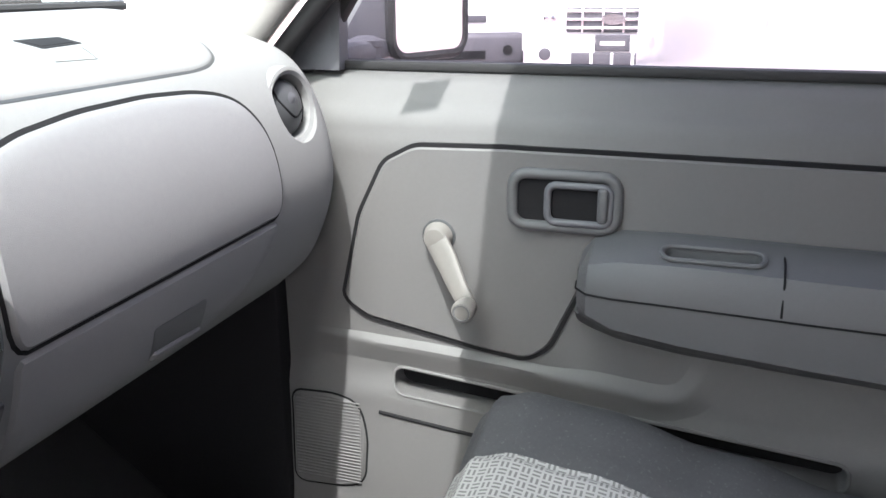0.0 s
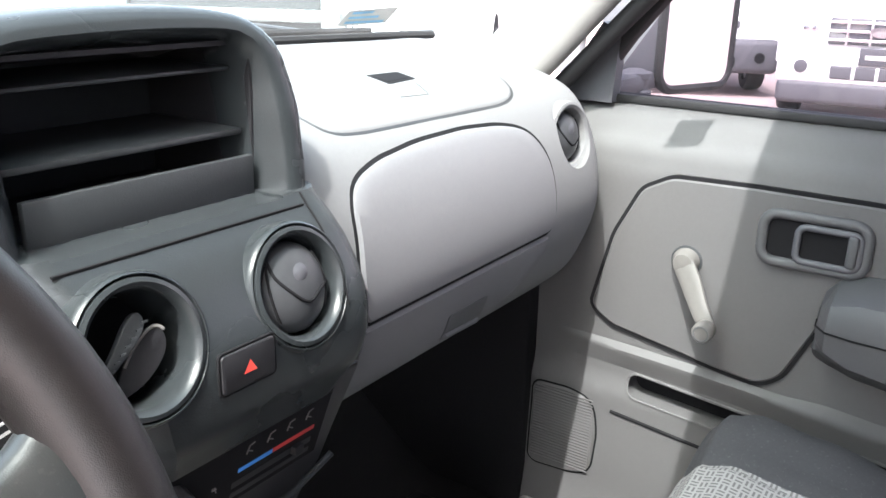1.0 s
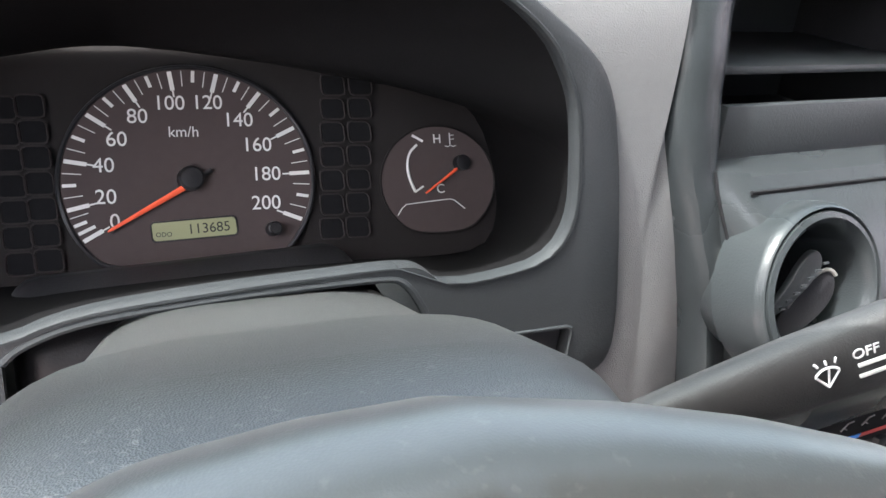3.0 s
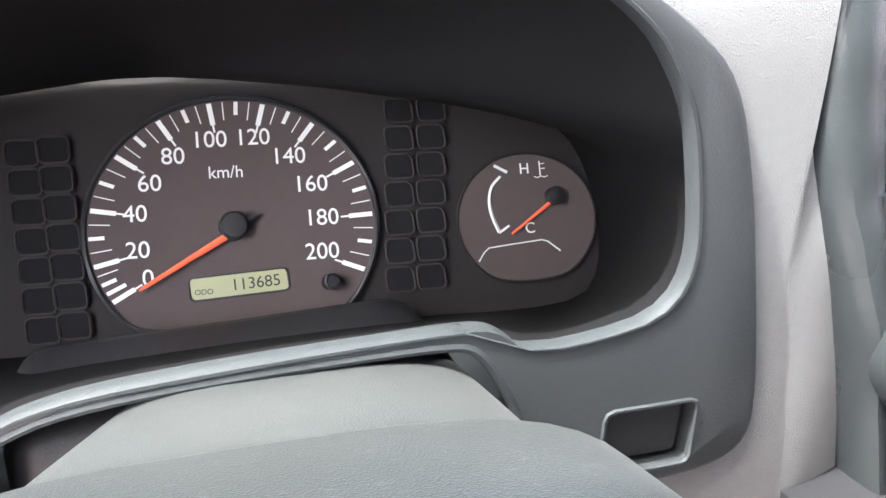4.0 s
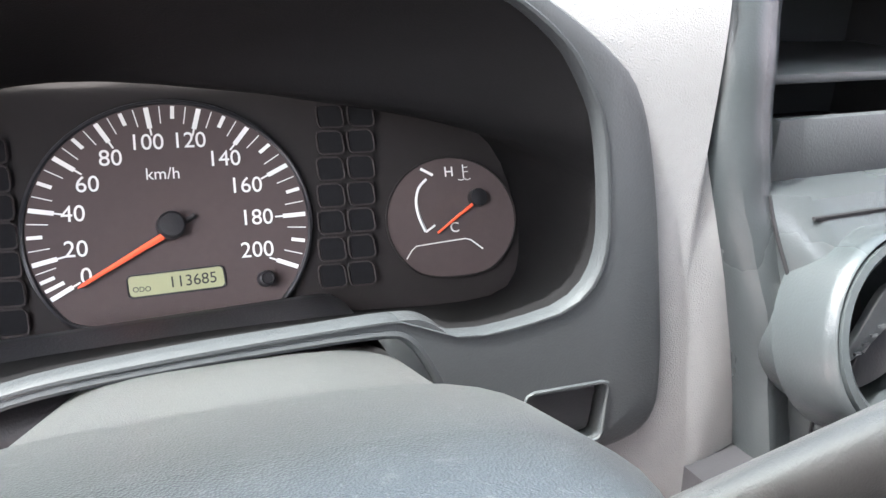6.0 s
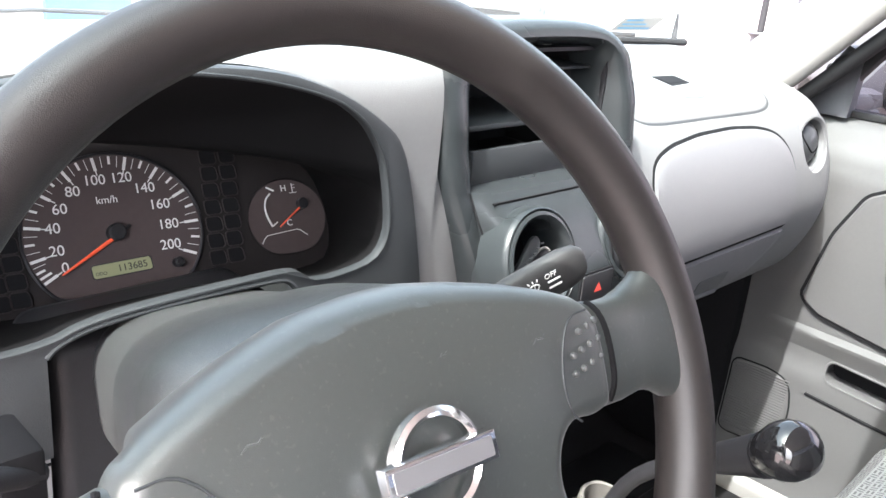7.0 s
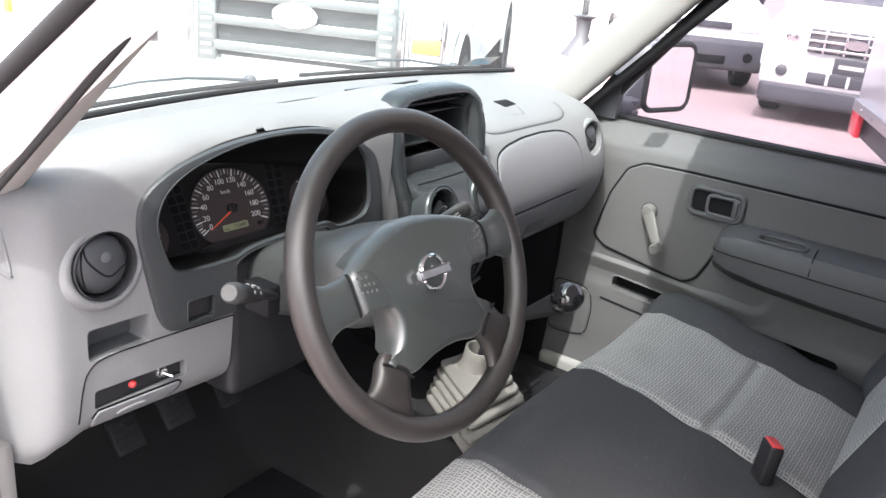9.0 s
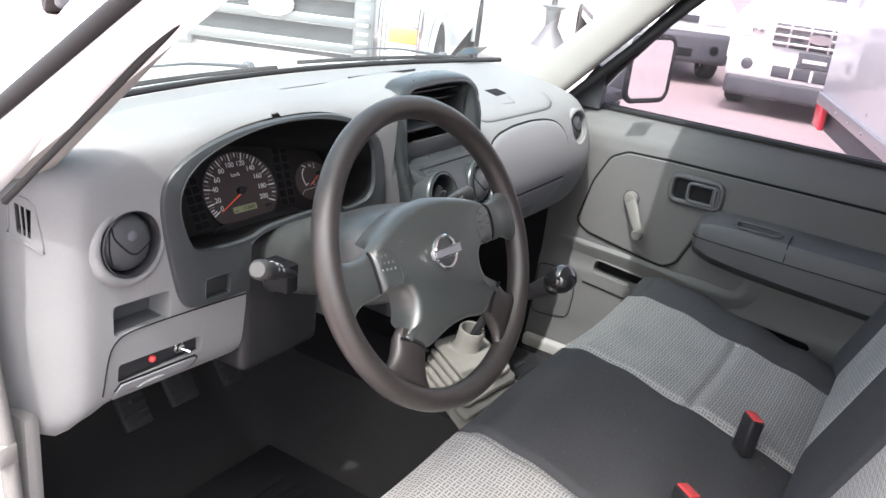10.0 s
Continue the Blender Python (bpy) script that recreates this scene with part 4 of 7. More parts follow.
def pod_y(z):
    return soft_table([(0.94, -0.042), (0.962, -0.060), (0.99, -0.067), (1.02, -0.066), (1.05, -0.054), (1.075, -0.038), (1.090, -0.024), (1.098, -0.014), (1.106, -0.006), (1.15, 0.0), (1.205, 0.011), (1.224, 0.019), (1.234, 0.034), (1.238, 0.055)], z)


def arch(w, top, z):
    """A half-width w, drawn in round towards the console's top edge."""
    u = min(1.0, max(0.0, (z - 1.180) / 0.0585))
    return top + (w - top) * math.sqrt(max(0.0, 1 - u * u))


def pod_w(z):
    return arch(soft_table([(0.94, 0.120), (0.96, 0.138), (1.0, 0.146), (1.05, 0.146), (1.1, 0.141), (1.16, 0.130), (1.205, 0.124)], z), 0.05, z)


def pod_l(z):
    return arch(soft_table([(0.94, 0.074), (0.992, 0.090), (1.03, 0.103), (1.075, 0.118), (1.11, 0.129), (1.15, 0.132), (1.2, 0.128)], z), 0.05, z)


def pod_in(z):
    return arch(soft_table([(0.94, 0.064), (1.0, 0.080), (1.05, 0.100), (1.09, 0.110), (1.11, 0.112), (1.18, 0.117), (1.21, 0.114)], z), 0.03, z)


def pod_edge(z):
    return max(pod_y(z), soft_table([(0.94, -0.02), (1.0, -0.030), (1.04, -0.026), (1.07, -0.017), (1.10, -0.005), (1.13, 0.001), (1.2, 0.006), (1.238, 0.055)], z))


rings = []
for i in range(70):
    z = 0.94 + 0.298 * (i / 50 if i < 40 else 0.8 + 0.2 * math.sin(math.pi / 2 * (i - 40) / 29))
    y, w, wl_ = pod_y(z), pod_w(z), pod_l(z)
    r = 0.024
    drop = max(0.0, z - 1.19)
    wi, yi = pod_in(z), pod_edge(z)
    tb = lerp_table([(1.19, 0.0), (1.215, 1.0)], z)
    y1, y2, d1, d2 = 0.06 + (y + 0.014 - 0.06) * tb, 0.085 + (y + 0.019 - 0.085) * tb, drop * (0.35 - 0.25 * tb), drop * 0.9 + 0.01 * tb
    row = [Vector((-wl_ - 0.001, y2, z - d2)), Vector((-wl_, y1, z - d1)), Vector((-wl_, max(0.02, yi + 0.01), z)), Vector((-(wl_ * 0.6 + wi * 0.4) - 0.002, 0.6 * max(0.02, yi + 0.01) + 0.4 * yi, z)),
           Vector((-wi - 0.003, yi + 0.003, z)), Vector((-wi, yi, z)), Vector((-wi + 0.005, yi + (y - yi) * 0.4, z)), Vector((-wi + 0.011, yi + (y - yi) * 0.8, z)), Vector((-wi + 0.018, y, z)), Vector((-wi + 0.022, y, z))]
    tuck = lerp_table([(0.945, 0.0), (0.965, 0.010)], z)          # the flank lies behind the arch's foot
    for q in row[:5]:
        q.y += tuck
        q.x += tuck * 0.4
    wl_ = wi - 0.022 + r
    for k in range(1, 12):
        row.append(Vector((-wl_ + r + (w + wl_ - 2 * r) * k / 12, y, z)))
    for k in range(9):
        a = radians(90 * k / 8)
        row.append(Vector((w - r + r * math.sin(a), y + r - r * math.cos(a), z)))
    row += [Vector((w, y1, z - d1)), Vector((w + 0.002, y2, z - d2))]
    rings.append(row)
shell = part("console_shell", loft(rings), POD, pod)
bay = smooth_loop([(-0.092, 1.099), (0.092, 1.099), (0.097, 1.20), (0.088, 1.208), (-0.08, 1.208), (-0.09, 1.2)], 0)
carve(shell, slab([(p.x, p.y) for p in bay], lambda a, b, d: Vector((a, -0.06 + d, b)), 0.22))
front = [(-0.094, 1.099), (0.095, 1.099), (0.101, 1.205), (0.094, 1.236), (-0.086, 1.236), (-0.095, 1.205)]
back = [(-0.092, 1.099), (0.092, 1.099), (0.097, 1.20), (0.088, 1.208), (-0.08, 1.208), (-0.09, 1.2)]
carve(shell, loft([[Vector((x, -0.02, z)) for x, z in front], [Vector((x, 0.034, z)) for x, z in back]]))
carve(shell, box((-0.2, -0.1, 1.1005), (0.2, 0.25, 1.30)))
OUTER_L = [(-0.083, 0.952), (-0.098, 1.0), (-0.112, 1.04), (-0.125, 1.075), (-0.1355, 1.105), (-0.1415, 1.14), (-0.143, 1.17), (-0.1395, 1.195), (-0.129, 1.215), (-0.112, 1.227), (-0.089, 1.233), (-0.05, 1.2365), (0.0, 1.238)]
OUTER_R = [(0.092, 0.952), (0.110, 1.0), (0.121, 1.04), (0.1285, 1.075), (0.1335, 1.105), (0.1355, 1.14), (0.1345, 1.17), (0.1305, 1.195), (0.1215, 1.213), (0.108, 1.225), (0.0885, 1.232), (0.052, 1.2365)]
INNER_L = [(-0.068, 0.952), (-0.076, 1.0), (-0.083, 1.04), (-0.0865, 1.075), (-0.0885, 1.1055), (-0.0895, 1.14), (-0.0895, 1.17), (-0.089, 1.189), (-0.087, 1.200), (-0.082, 1.2065), (-0.072, 1.209), (-0.045, 1.2098), (0.0, 1.21)]
INNER_R = [(0.075, 0.952), (0.085, 1.0), (0.090, 1.04), (0.092, 1.075), (0.0938, 1.1055), (0.0940, 1.14), (0.0940, 1.17), (0.0935, 1.189), (0.091, 1.200), (0.085, 1.2065), (0.074, 1.209), (0.045, 1.2098)]
both = [spline([Vector(p) for p in one + two[::-1]], 64) for one, two in ((OUTER_L, OUTER_R), (INNER_L, INNER_R))]
hood = []
for po, pi_ in zip(*both):
    row = []
    for f, dy in ((0.0, 0.035), (0.0, 0.016), (0.05, 0.006), (0.16, 0.001), (0.32, 0.0), (0.50, 0.001), (0.62, 0.005), (0.80, 0.018), (1.0, 0.034), (1.0, 0.055), (0.6, 0.055)):
        low = lerp_table([(1.085, 1.0), (1.108, 0.0)], po.y)
        if 0.55 < f and dy < 0.05:
            f, dy = f + (0.96 + 0.04 * f - f) * low, dy * (1 - 0.75 * low)
        q = po.lerp(pi_, f)
        row.append(Vector((q.x, lerp_table([(1.0, -0.014), (1.04, -0.018), (1.075, -0.0125), (1.105, -0.0068), (1.15, -0.0016), (1.2, 0.0075), (1.238, 0.020)], q.y) + dy, q.y)))
    hood.append(row)
part("bay_hood", loft(hood), POD, pod, "smooth charcoal arch round the radio bay")
cover = []
for po in [q for q in both[0] if q.y > 1.219]:
    y0 = lerp_table([(1.0, -0.014), (1.04, -0.018), (1.075, -0.0125), (1.105, -0.0068), (1.15, -0.0016), (1.2, 0.0075), (1.238, 0.020)], po.y) + 0.022
    back = dash_z(po.x, 0.19) - 0.004
    cover.append([Vector((po.x * 0.985, y0, po.y - 0.0016)), Vector((po.x * 0.99, y0 + 0.03, po.y - 0.002)), Vector((po.x, 0.11, po.y + (back - po.y) * 0.35)), Vector((po.x, 0.15, po.y + (back - po.y) * 0.75)), Vector((po.x, 0.19, back)), Vector((po.x, 0.19, back - 0.012)), Vector((po.x * 0.985, y0, po.y - 0.012))])
part("hood_cover", loft(cover), DASH, dashboard)
CV = [Vector((-0.066, -0.055, 1.046)), Vector((0.068, -0.055, 1.046))]
AXC = Vector((0, -1, 0.32)).normalized()
for c in CV:
    carve(shell, tube_cut(c + AXC * 0.02, -AXC, 0.0405, 0.072))
    ringm = round_vent(pod, c, AXC, 0.036, 0.0085, ring_mat=POD, fallen=c.x < 0)
    part("vent_bulge", lathe([(0.044, -0.03), (0.0442, 0.0), (0.0455, 0.0022), (0.047, 0.001), (0.0485, -0.004), (0.049, -0.03)], c, AXC, 48, closed=True), POD, pod)
# joints between the bay's frame, the outer band and the vent panel
part("panel_seam", sweep([Vector((x, pod_y(1.0925) - 0.0003, 1.0925)) for x in steps(-0.098, 0.108, 0.02)], 0.0011, 6, up=(0, 1, 0)), MATTE, pod)
part("panel_seam", sweep([Vector((-pod_in(z), pod_edge(z) - 0.0002, z)) for z in steps(0.955, 1.10, 0.008)], 0.0010, 6, up=(1, 0, 0)), MATTE, pod)
part("panel_seam", sweep([Vector((lerp_table([(0.94, 0.106), (1.1, 0.112), (1.21, 0.103)], z), pod_y(z) - 0.0002, z)) for z in steps(1.02, 1.10, 0.008)], 0.0010, 6, up=(1, 0, 0)), MATTE, pod)
# the empty bay: walls, two shelves and a blanking plate
part("bay_back", box((-0.1, 0.14, 1.09), (0.1, 0.145, 1.22)), BEZEL, pod)
part("bay_floor", box((-0.0915, 0.0, 1.095), (0.0915, 0.14, 1.0985)), BLACK, pod)
part("bay_roof", box((-0.09, 0.03, 1.2085), (0.09, 0.14, 1.212)), BLACK, pod)
part("bay_wall", box((-0.101, 0.02, 1.098), (-0.096, 0.14, 1.209)), BLACK, pod)
part("bay_wall", box((0.0985, 0.02, 1.098), (0.1035, 0.14, 1.209)), BLACK, pod)
part("bay_shelf", box((-0.0935, 0.026, 1.1425), (0.0940, 0.13, 1.1475), 0.0015), BEZEL, pod)
part("bay_shelf", box((-0.0935, 0.036, 1.1895), (0.0940, 0.13, 1.1925), 0.001), BEZEL, pod)
part("blanking_plate", box((-0.0900, 0.014, 1.0965), (0.0930, 0.020, 1.1285), 0.001), BEZEL, pod, "flat charcoal blanking plate")
hz = part("hazard_switch", slab(rrect(0.047, 0.028, 0.003), lambda a, b, d: Vector((0.004 + a, pod_y(1.012) - 0.003 + d, 1.012 + b)), 0.012, 0.0015), BLACK, pod, "black hazard switch with a red triangle")
tri = [Vector((0.004 + 0.0068 * math.cos(radians(90 + 120 * k)), pod_y(1.012) - 0.0036, 1.011 + 0.0062 * math.sin(radians(90 + 120 * k)))) for k in range(3)]
b = bmesh.new()
b.faces.new([b.verts.new(p) for p in tri])
part("red_triangle", b, mat("red_print", (0.8, 0.08, 0.06), 0.5), hz)
part("switch_gap", sweep([Vector((0.004 + a, pod_y(1.012) - 0.0005, 1.012 + c)) for a, c in rrect(0.049, 0.030, 0.003, 3)], 0.0013, 6, closed=True, up=(0, 1, 0)), MATTE, pod)

# heater panel under the console
heater = thing("heater_panel", (0, 0.05, 0.83), "black heater control panel with a blue and red slider scale", "heater controls")


def heat_at(a, b, lift=0.0):
    return Vector((a, -0.040 + (0.945 - b) * 0.28 - lift, b))


part("panel_body", slab([(-0.122, 0.952), (-0.112, 0.862), (-0.09, 0.80), (0.09, 0.80), (0.125, 0.862), (0.148, 0.952)], lambda a, b, d: heat_at(a, b, -d), 0.09, 0.004), BLACK, heater)
part("panel_inset", slab([(-0.095, 0.944), (-0.085, 0.878), (0.110, 0.878), (0.118, 0.944)], lambda a, b, d: heat_at(a, b, 0.002 - d), 0.004, 0.001), MATTE, heater)
for i in range(14):
    a = 0.02 + 0.075 * i / 13
    m = BLUE_INK if i < 6 else RED
    part("scale_mark", slab([(a, 0.9065), (a + 0.0064, 0.9065), (a + 0.0064, 0.9105), (a, 0.9105)], lambda p, q, d: heat_at(p, q, 0.0026 - d), 0.0006), m, heater)
part("slider_track", slab(rrect(0.085, 0.006, 0.001), lambda a, b, d: heat_at(0.058 + a, 0.896 + b, 0.0024 - d), 0.001), BLACK, heater)
part("slider_knob", box((0.078, -0.034, 0.892), (0.088, -0.018, 0.9), 0.001), BLACK, heater)
part("slider_track", slab(rrect(0.085, 0.005, 0.001), lambda a, b, d: heat_at(0.058 + a, 0.886 + b, 0.0024 - d), 0.001), BLACK, heater)
for k in range(4):
    cx = 0.03 + 0.021 * k
    part("air_symbol", join(sweep([heat_at(cx - 0.004, 0.921, 0.0024), heat_at(cx - 0.002, 0.928, 0.0024), heat_at(cx + 0.003, 0.929, 0.0024)], 0.0006, 4),
                            sweep([heat_at(cx + 0.002, 0.921, 0.0024), heat_at(cx - 0.004, 0.9245, 0.0024)], 0.0005, 4)), SEAL, heater)
for k, tx in enumerate(("1", "2", "3", "4")):
    words(tx, 0.010, Matrix.Translation(heat_at(-0.052 + 0.0165 * k, 0.892 + 0.004 * k, 0.0025)) @ pose(0, 0, 0, 75, 0, 0), SEAL, heater, "fan_numeral")
part("fan_knob", lathe([(0.017, 0), (0.016, 0.012), (0.013, 0.014), (0.001, 0.0145)], heat_at(-0.045, 0.915, 0.002), (0, -1, -0.28), 24), BLACK, heater)
part("lower_lip", sweep([heat_at(0.135, 0.862, 0.003), heat_at(0.09, 0.845, 0.004), heat_at(-0.02, 0.842, 0.004), heat_at(-0.1, 0.85, 0.003)], 0.003, 8), BEZEL, heater)
lighter = part("lighter_socket", lathe([(0.014, -0.01), (0.014, 0.002), (0.011, 0.004), (0.011, -0.01)], heat_at(0.055, 0.827, 0.001), (0, -1, -0.28), 24, closed=True), BLACK, heater)
part("lighter_symbol", sweep([heat_at(0.055 + 0.008 * math.cos(radians(a)), 0.8275 + 0.008 * math.sin(radians(a)), 0.004) for a in range(190, 360, 15)], 0.0007, 5), WHITE_INK, lighter)

# ---- steering ----
def flat_skin(outline, lift, depth, bevel=0.002, f=None):
    f = f or (lambda p, h: on_door(p.x, p.y, h))
    pts = [Vector(p) for p in outline]
    bm = bmesh.new()
    n = len(pts)
    r0 = [bm.verts.new(f(p, -depth)) for p in pts]
    r1 = [bm.verts.new(f(p, lift - bevel)) for p in pts]
    r2 = [bm.verts.new(f(shrink(pts, j, bevel), lift)) for j in range(n)]
    for a, b in ((r0, r1), (r1, r2)):
        for j in range(n):
            q = (j + 1) % n
            bm.faces.new((a[j], a[q], b[q], b[j]))
    bmesh.ops.triangulate(bm, faces=[bm.faces.new(r2)])
    return bm


WC = Vector((-0.407, -0.254, 1.0965))
WN = Vector((-0.072, -0.909, 0.4106)).normalized()
WU = Vector((0, 0, 1)).cross(WN).normalized()
WV = WN.cross(WU)
TURN_W = radians(3.5)


def on_wheel(a, b, h=0.0):
    """A point in the wheel's plane: a to its right, b up, h towards the driver."""
    ca, sa = math.cos(TURN_W), math.sin(TURN_W)
    return WC + WU * (a * ca - b * sa) + WV * (a * sa + b * ca) + WN * h


wheel = thing("steering_wheel", WC, "worn charcoal plastic steering wheel with four spokes", "steering wheel")
RIM = 0.1855
rings = []
for i in range(112):
    a = 2 * math.pi * i / 112
    row = []
    for k in range(16):
        t = 2 * math.pi * k / 16
        row.append(on_wheel((RIM + 0.0150 * math.cos(t)) * math.cos(a), (RIM + 0.0150 * math.cos(t)) * math.sin(a), 0.0165 * math.sin(t)))
    rings.append(row)
part("rim", loft(rings, wrap=True), WHEEL, wheel, "rubbed grey-brown wheel rim")


def pad_top(a, b):
    """Height of the pad's face over the wheel's plane."""
    up = max(0.0, (b - 0.012) / 0.060)
    return 0.0165 - 0.0035 * (a / 0.12) ** 2 - 0.026 * up ** 2.2 - 0.006 * max(0.0, (-b - 0.06) / 0.05) ** 1.5 - 0.0026 * lerp_table([(0.104, 0.0), (0.126, 1.0)], 0.64 * abs(a) - 0.77 * b) - 0.0006 * lerp_table([(0.106, 0.0), (0.120, 1.0)], abs(a))


HALF = [(0.025, 0.0675), (0.050, 0.062), (0.075, 0.0545), (0.098, 0.0455), (0.114, 0.0375), (0.1205, 0.027), (0.1205, 0.010), (0.119, -0.007), (0.116, -0.019), (0.104, -0.020), (0.092, -0.017), (0.081, -0.019), (0.074, -0.029), (0.072, -0.042), (0.076, -0.057), (0.085, -0.069), (0.0955, -0.0745),
        (0.1030, -0.0772), (0.092, -0.0850), (0.079, -0.0950), (0.0695, -0.1045), (0.058, -0.1068), (0.042, -0.102), (0.022, -0.0975)]


def wall_depth(p):
    """Share of the pad's full depth at its edge: shallow where a spoke joins it."""
    a = abs(p.x)
    return min(lerp_table([(0.092, 1.0), (0.116, 0.0)], a), lerp_table([(0.098, 1.0), (0.120, 0.0)], 0.64 * a - 0.77 * p.y))


PADO = smooth_loop(dense([(0, 0.0685)] + HALF + [(0, -0.096)] + [(-x, y) for x, y in HALF[::-1]], 0.008), 2)
pts = [Vector((p.x, p.y)) for p in PADO]
bm = bmesh.new()
rows = []
for inset, dh in ((0.006, -0.050), (0.002, -0.030), (0.0, -0.014), (0.0008, -0.008), (0.0035, -0.003), (0.007, -0.0008), (0.011, 0.0)):
    rows.append([bm.verts.new(on_wheel(*(q := shrink(pts, j, inset)), pad_top(q.x, q.y) + max(dh, -0.014) + min(0.0, dh + 0.014) * wall_depth(pts[j]))) for j in range(len(pts))])
for a, c in zip(rows, rows[1:]):
    for j in range(len(pts)):
        q = (j + 1) % len(pts)
        bm.faces.new((a[j], a[q], c[q], c[j]))
bm.faces.new(rows[0][::-1])
# the face: a fine grid inside the inner outline, so that it takes the pad's swell
cap = bm.faces.new(rows[-1])
fill = bmesh.ops.triangulate(bm, faces=[cap])
for _ in range(4):
    longs = [e for e in {e for f in fill["faces"] if f.is_valid for e in f.edges} if e.calc_length() > 0.012 and not all(v in rows[-1] for v in e.verts)]
    if not longs:
        break
    bmesh.ops.subdivide_edges(bm, edges=longs, cuts=1)
    border = {v for r in rows for v in r}
    fresh = [f for f in bm.faces if any(v not in border for v in f.verts)]
    bmesh.ops.triangulate(bm, faces=[f for f in fresh if len(f.verts) > 3])
    fill = {"faces": [f for f in bm.faces if any(v not in border for v in f.verts)]}
border = {v for r in rows for v in r}
inv = Matrix((WU, WV, WN))
for v in bm.verts:
    if v not in border:
        d = inv @ (v.co - WC)
        ca, sa = math.cos(TURN_W), math.sin(TURN_W)
        a, b = d.x * ca + d.y * sa, -d.x * sa + d.y * ca
        v.co = on_wheel(a, b, pad_top(a, b))
pad = part("air_bag_pad", bm, PAD, wheel, "charcoal moulded centre pad")
for sgn in (-1, 1):
    # upper spokes and lower spokes, which swell out into the rim
    rr = []
    for a, top, low, hh, t in ((0.095, 0.026, -0.012, -0.001, 0.008), (0.117, 0.034, -0.020, -0.001, 0.0098), (0.124, 0.0325, -0.0205, -0.0015, 0.0115), (0.130, 0.031, -0.021, -0.002, 0.013), (0.145, 0.030, -0.021, -0.003, 0.013), (0.155, 0.0320, -0.0235, -0.003, 0.0127), (0.163, 0.0355, -0.0275, -0.002, 0.0122), (0.170, 0.0405, -0.0335, -0.001, 0.0115), (0.177, 0.046, -0.040, 0.0, 0.010)):
        mid, w = (top + low) / 2, (top - low) / 2
        rr.append([on_wheel(sgn * a, mid + w * math.copysign(abs(math.cos(k * math.pi / 12)) ** 0.7, math.cos(k * math.pi / 12)), hh + t * math.copysign(abs(math.sin(k * math.pi / 12)) ** 0.7, math.sin(k * math.pi / 12))) for k in range(24)])
    part("upper_spoke", loft(rr), PAD, wheel)
    rr = []
    for (a0, b0), (a1, b1), hh, t in (((0.0965, -0.066), (0.0595, -0.0945), -0.003, 0.009), ((0.1085, -0.0745), (0.067, -0.1075), -0.003, 0.0112), ((0.113, -0.084), (0.073, -0.116), -0.003, 0.013), ((0.119, -0.092), (0.0765, -0.128), -0.003, 0.0125), ((0.128, -0.099), (0.079, -0.142), -0.003, 0.012), ((0.142, -0.103), (0.076, -0.156), -0.003, 0.010), ((0.150, -0.104), (0.068, -0.166), -0.003, 0.005)):
        mid, half = Vector(((a0 + a1) / 2, (b0 + b1) / 2)), Vector(((a0 - a1) / 2, (b0 - b1) / 2))
        row = []
        for k in range(24):
            ck, sk = math.cos(k * math.pi / 12), math.sin(k * math.pi / 12)
            p = mid + half * math.copysign(abs(ck) ** 0.7, ck)
            row.append(on_wheel(sgn * p.x, p.y, hh + t * math.copysign(abs(sk) ** 0.7, sk)))
        rr.append(row)
    part("lower_spoke", loft(rr), WHEEL, wheel)
    seam = [(0.1185, 0.0335), (0.1212, 0.026), (0.1215, 0.010), (0.1200, -0.007), (0.1175, -0.0165)]
    part("pad_seam", sweep([on_wheel(sgn * (p.x + 0.0008), p.y, -0.0010 + 0.0112 * max(0.1, 1 - abs((p.y - 0.007) / 0.0285) ** 3) ** 0.6) for p in spline([Vector(q) for q in seam], 16)], 0.0016, 6, up=WN), MATTE, wheel)
    low = [(0.1075, -0.0762), (0.0925, -0.0855), (0.0795, -0.0955), (0.0692, -0.1075)]
    part("pad_seam", sweep([on_wheel(sgn * p.x, p.y, 0.0074) for p in spline([Vector(q) for q in low], 16)], 0.0018, 6, up=WN), MATTE, wheel)
    crease = [(0.110, 0.0315), (0.097, 0.0305), (0.087, 0.020), (0.082, 0.004), (0.083, -0.010), (0.088, -0.016)]
    part("grip_patch_crease", sweep([on_wheel(sgn * p.x, p.y, pad_top(p.x, p.y) - 0.0003) for p in spline([Vector(q) for q in crease], 20)], 0.0006, 6, up=WN), BEZEL, pad)
    for i in range(3):
        for j in range(4):
            if (i, j) == (0, 0):
                continue
            a, c = sgn * (0.0935 + 0.0066 * j - 0.0012 * i), 0.0225 - 0.0085 * i + 0.001 * j
            part("horn_dot", lathe([(0.0017, -0.001), (0.0016, 0.0006), (0.0011, 0.0011), (0.0004, 0.0012)], on_wheel(a, c, pad_top(a, c)), WN, 10), DOT, pad)
# maker's badge: a plain ring with a bar across
bdg = part("badge", lathe([(0.0225, -0.002), (0.0225, 0.0025), (0.0205, 0.0042), (0.0185, 0.0025), (0.0185, -0.002)], on_wheel(0.0015, -0.002, pad_top(0, 0)), WN, 40, closed=True), CHROME, wheel, "chrome ring badge with a plain bar")
part("badge_bar", slab(rrect(0.056, 0.0125, 0.001, 3), lambda a, c, d: on_wheel(a + 0.0015, c - 0.002 - 0.06 * a, pad_top(0, 0) + 0.0062 - d), 0.006, 0.001), CHROME, bdg)
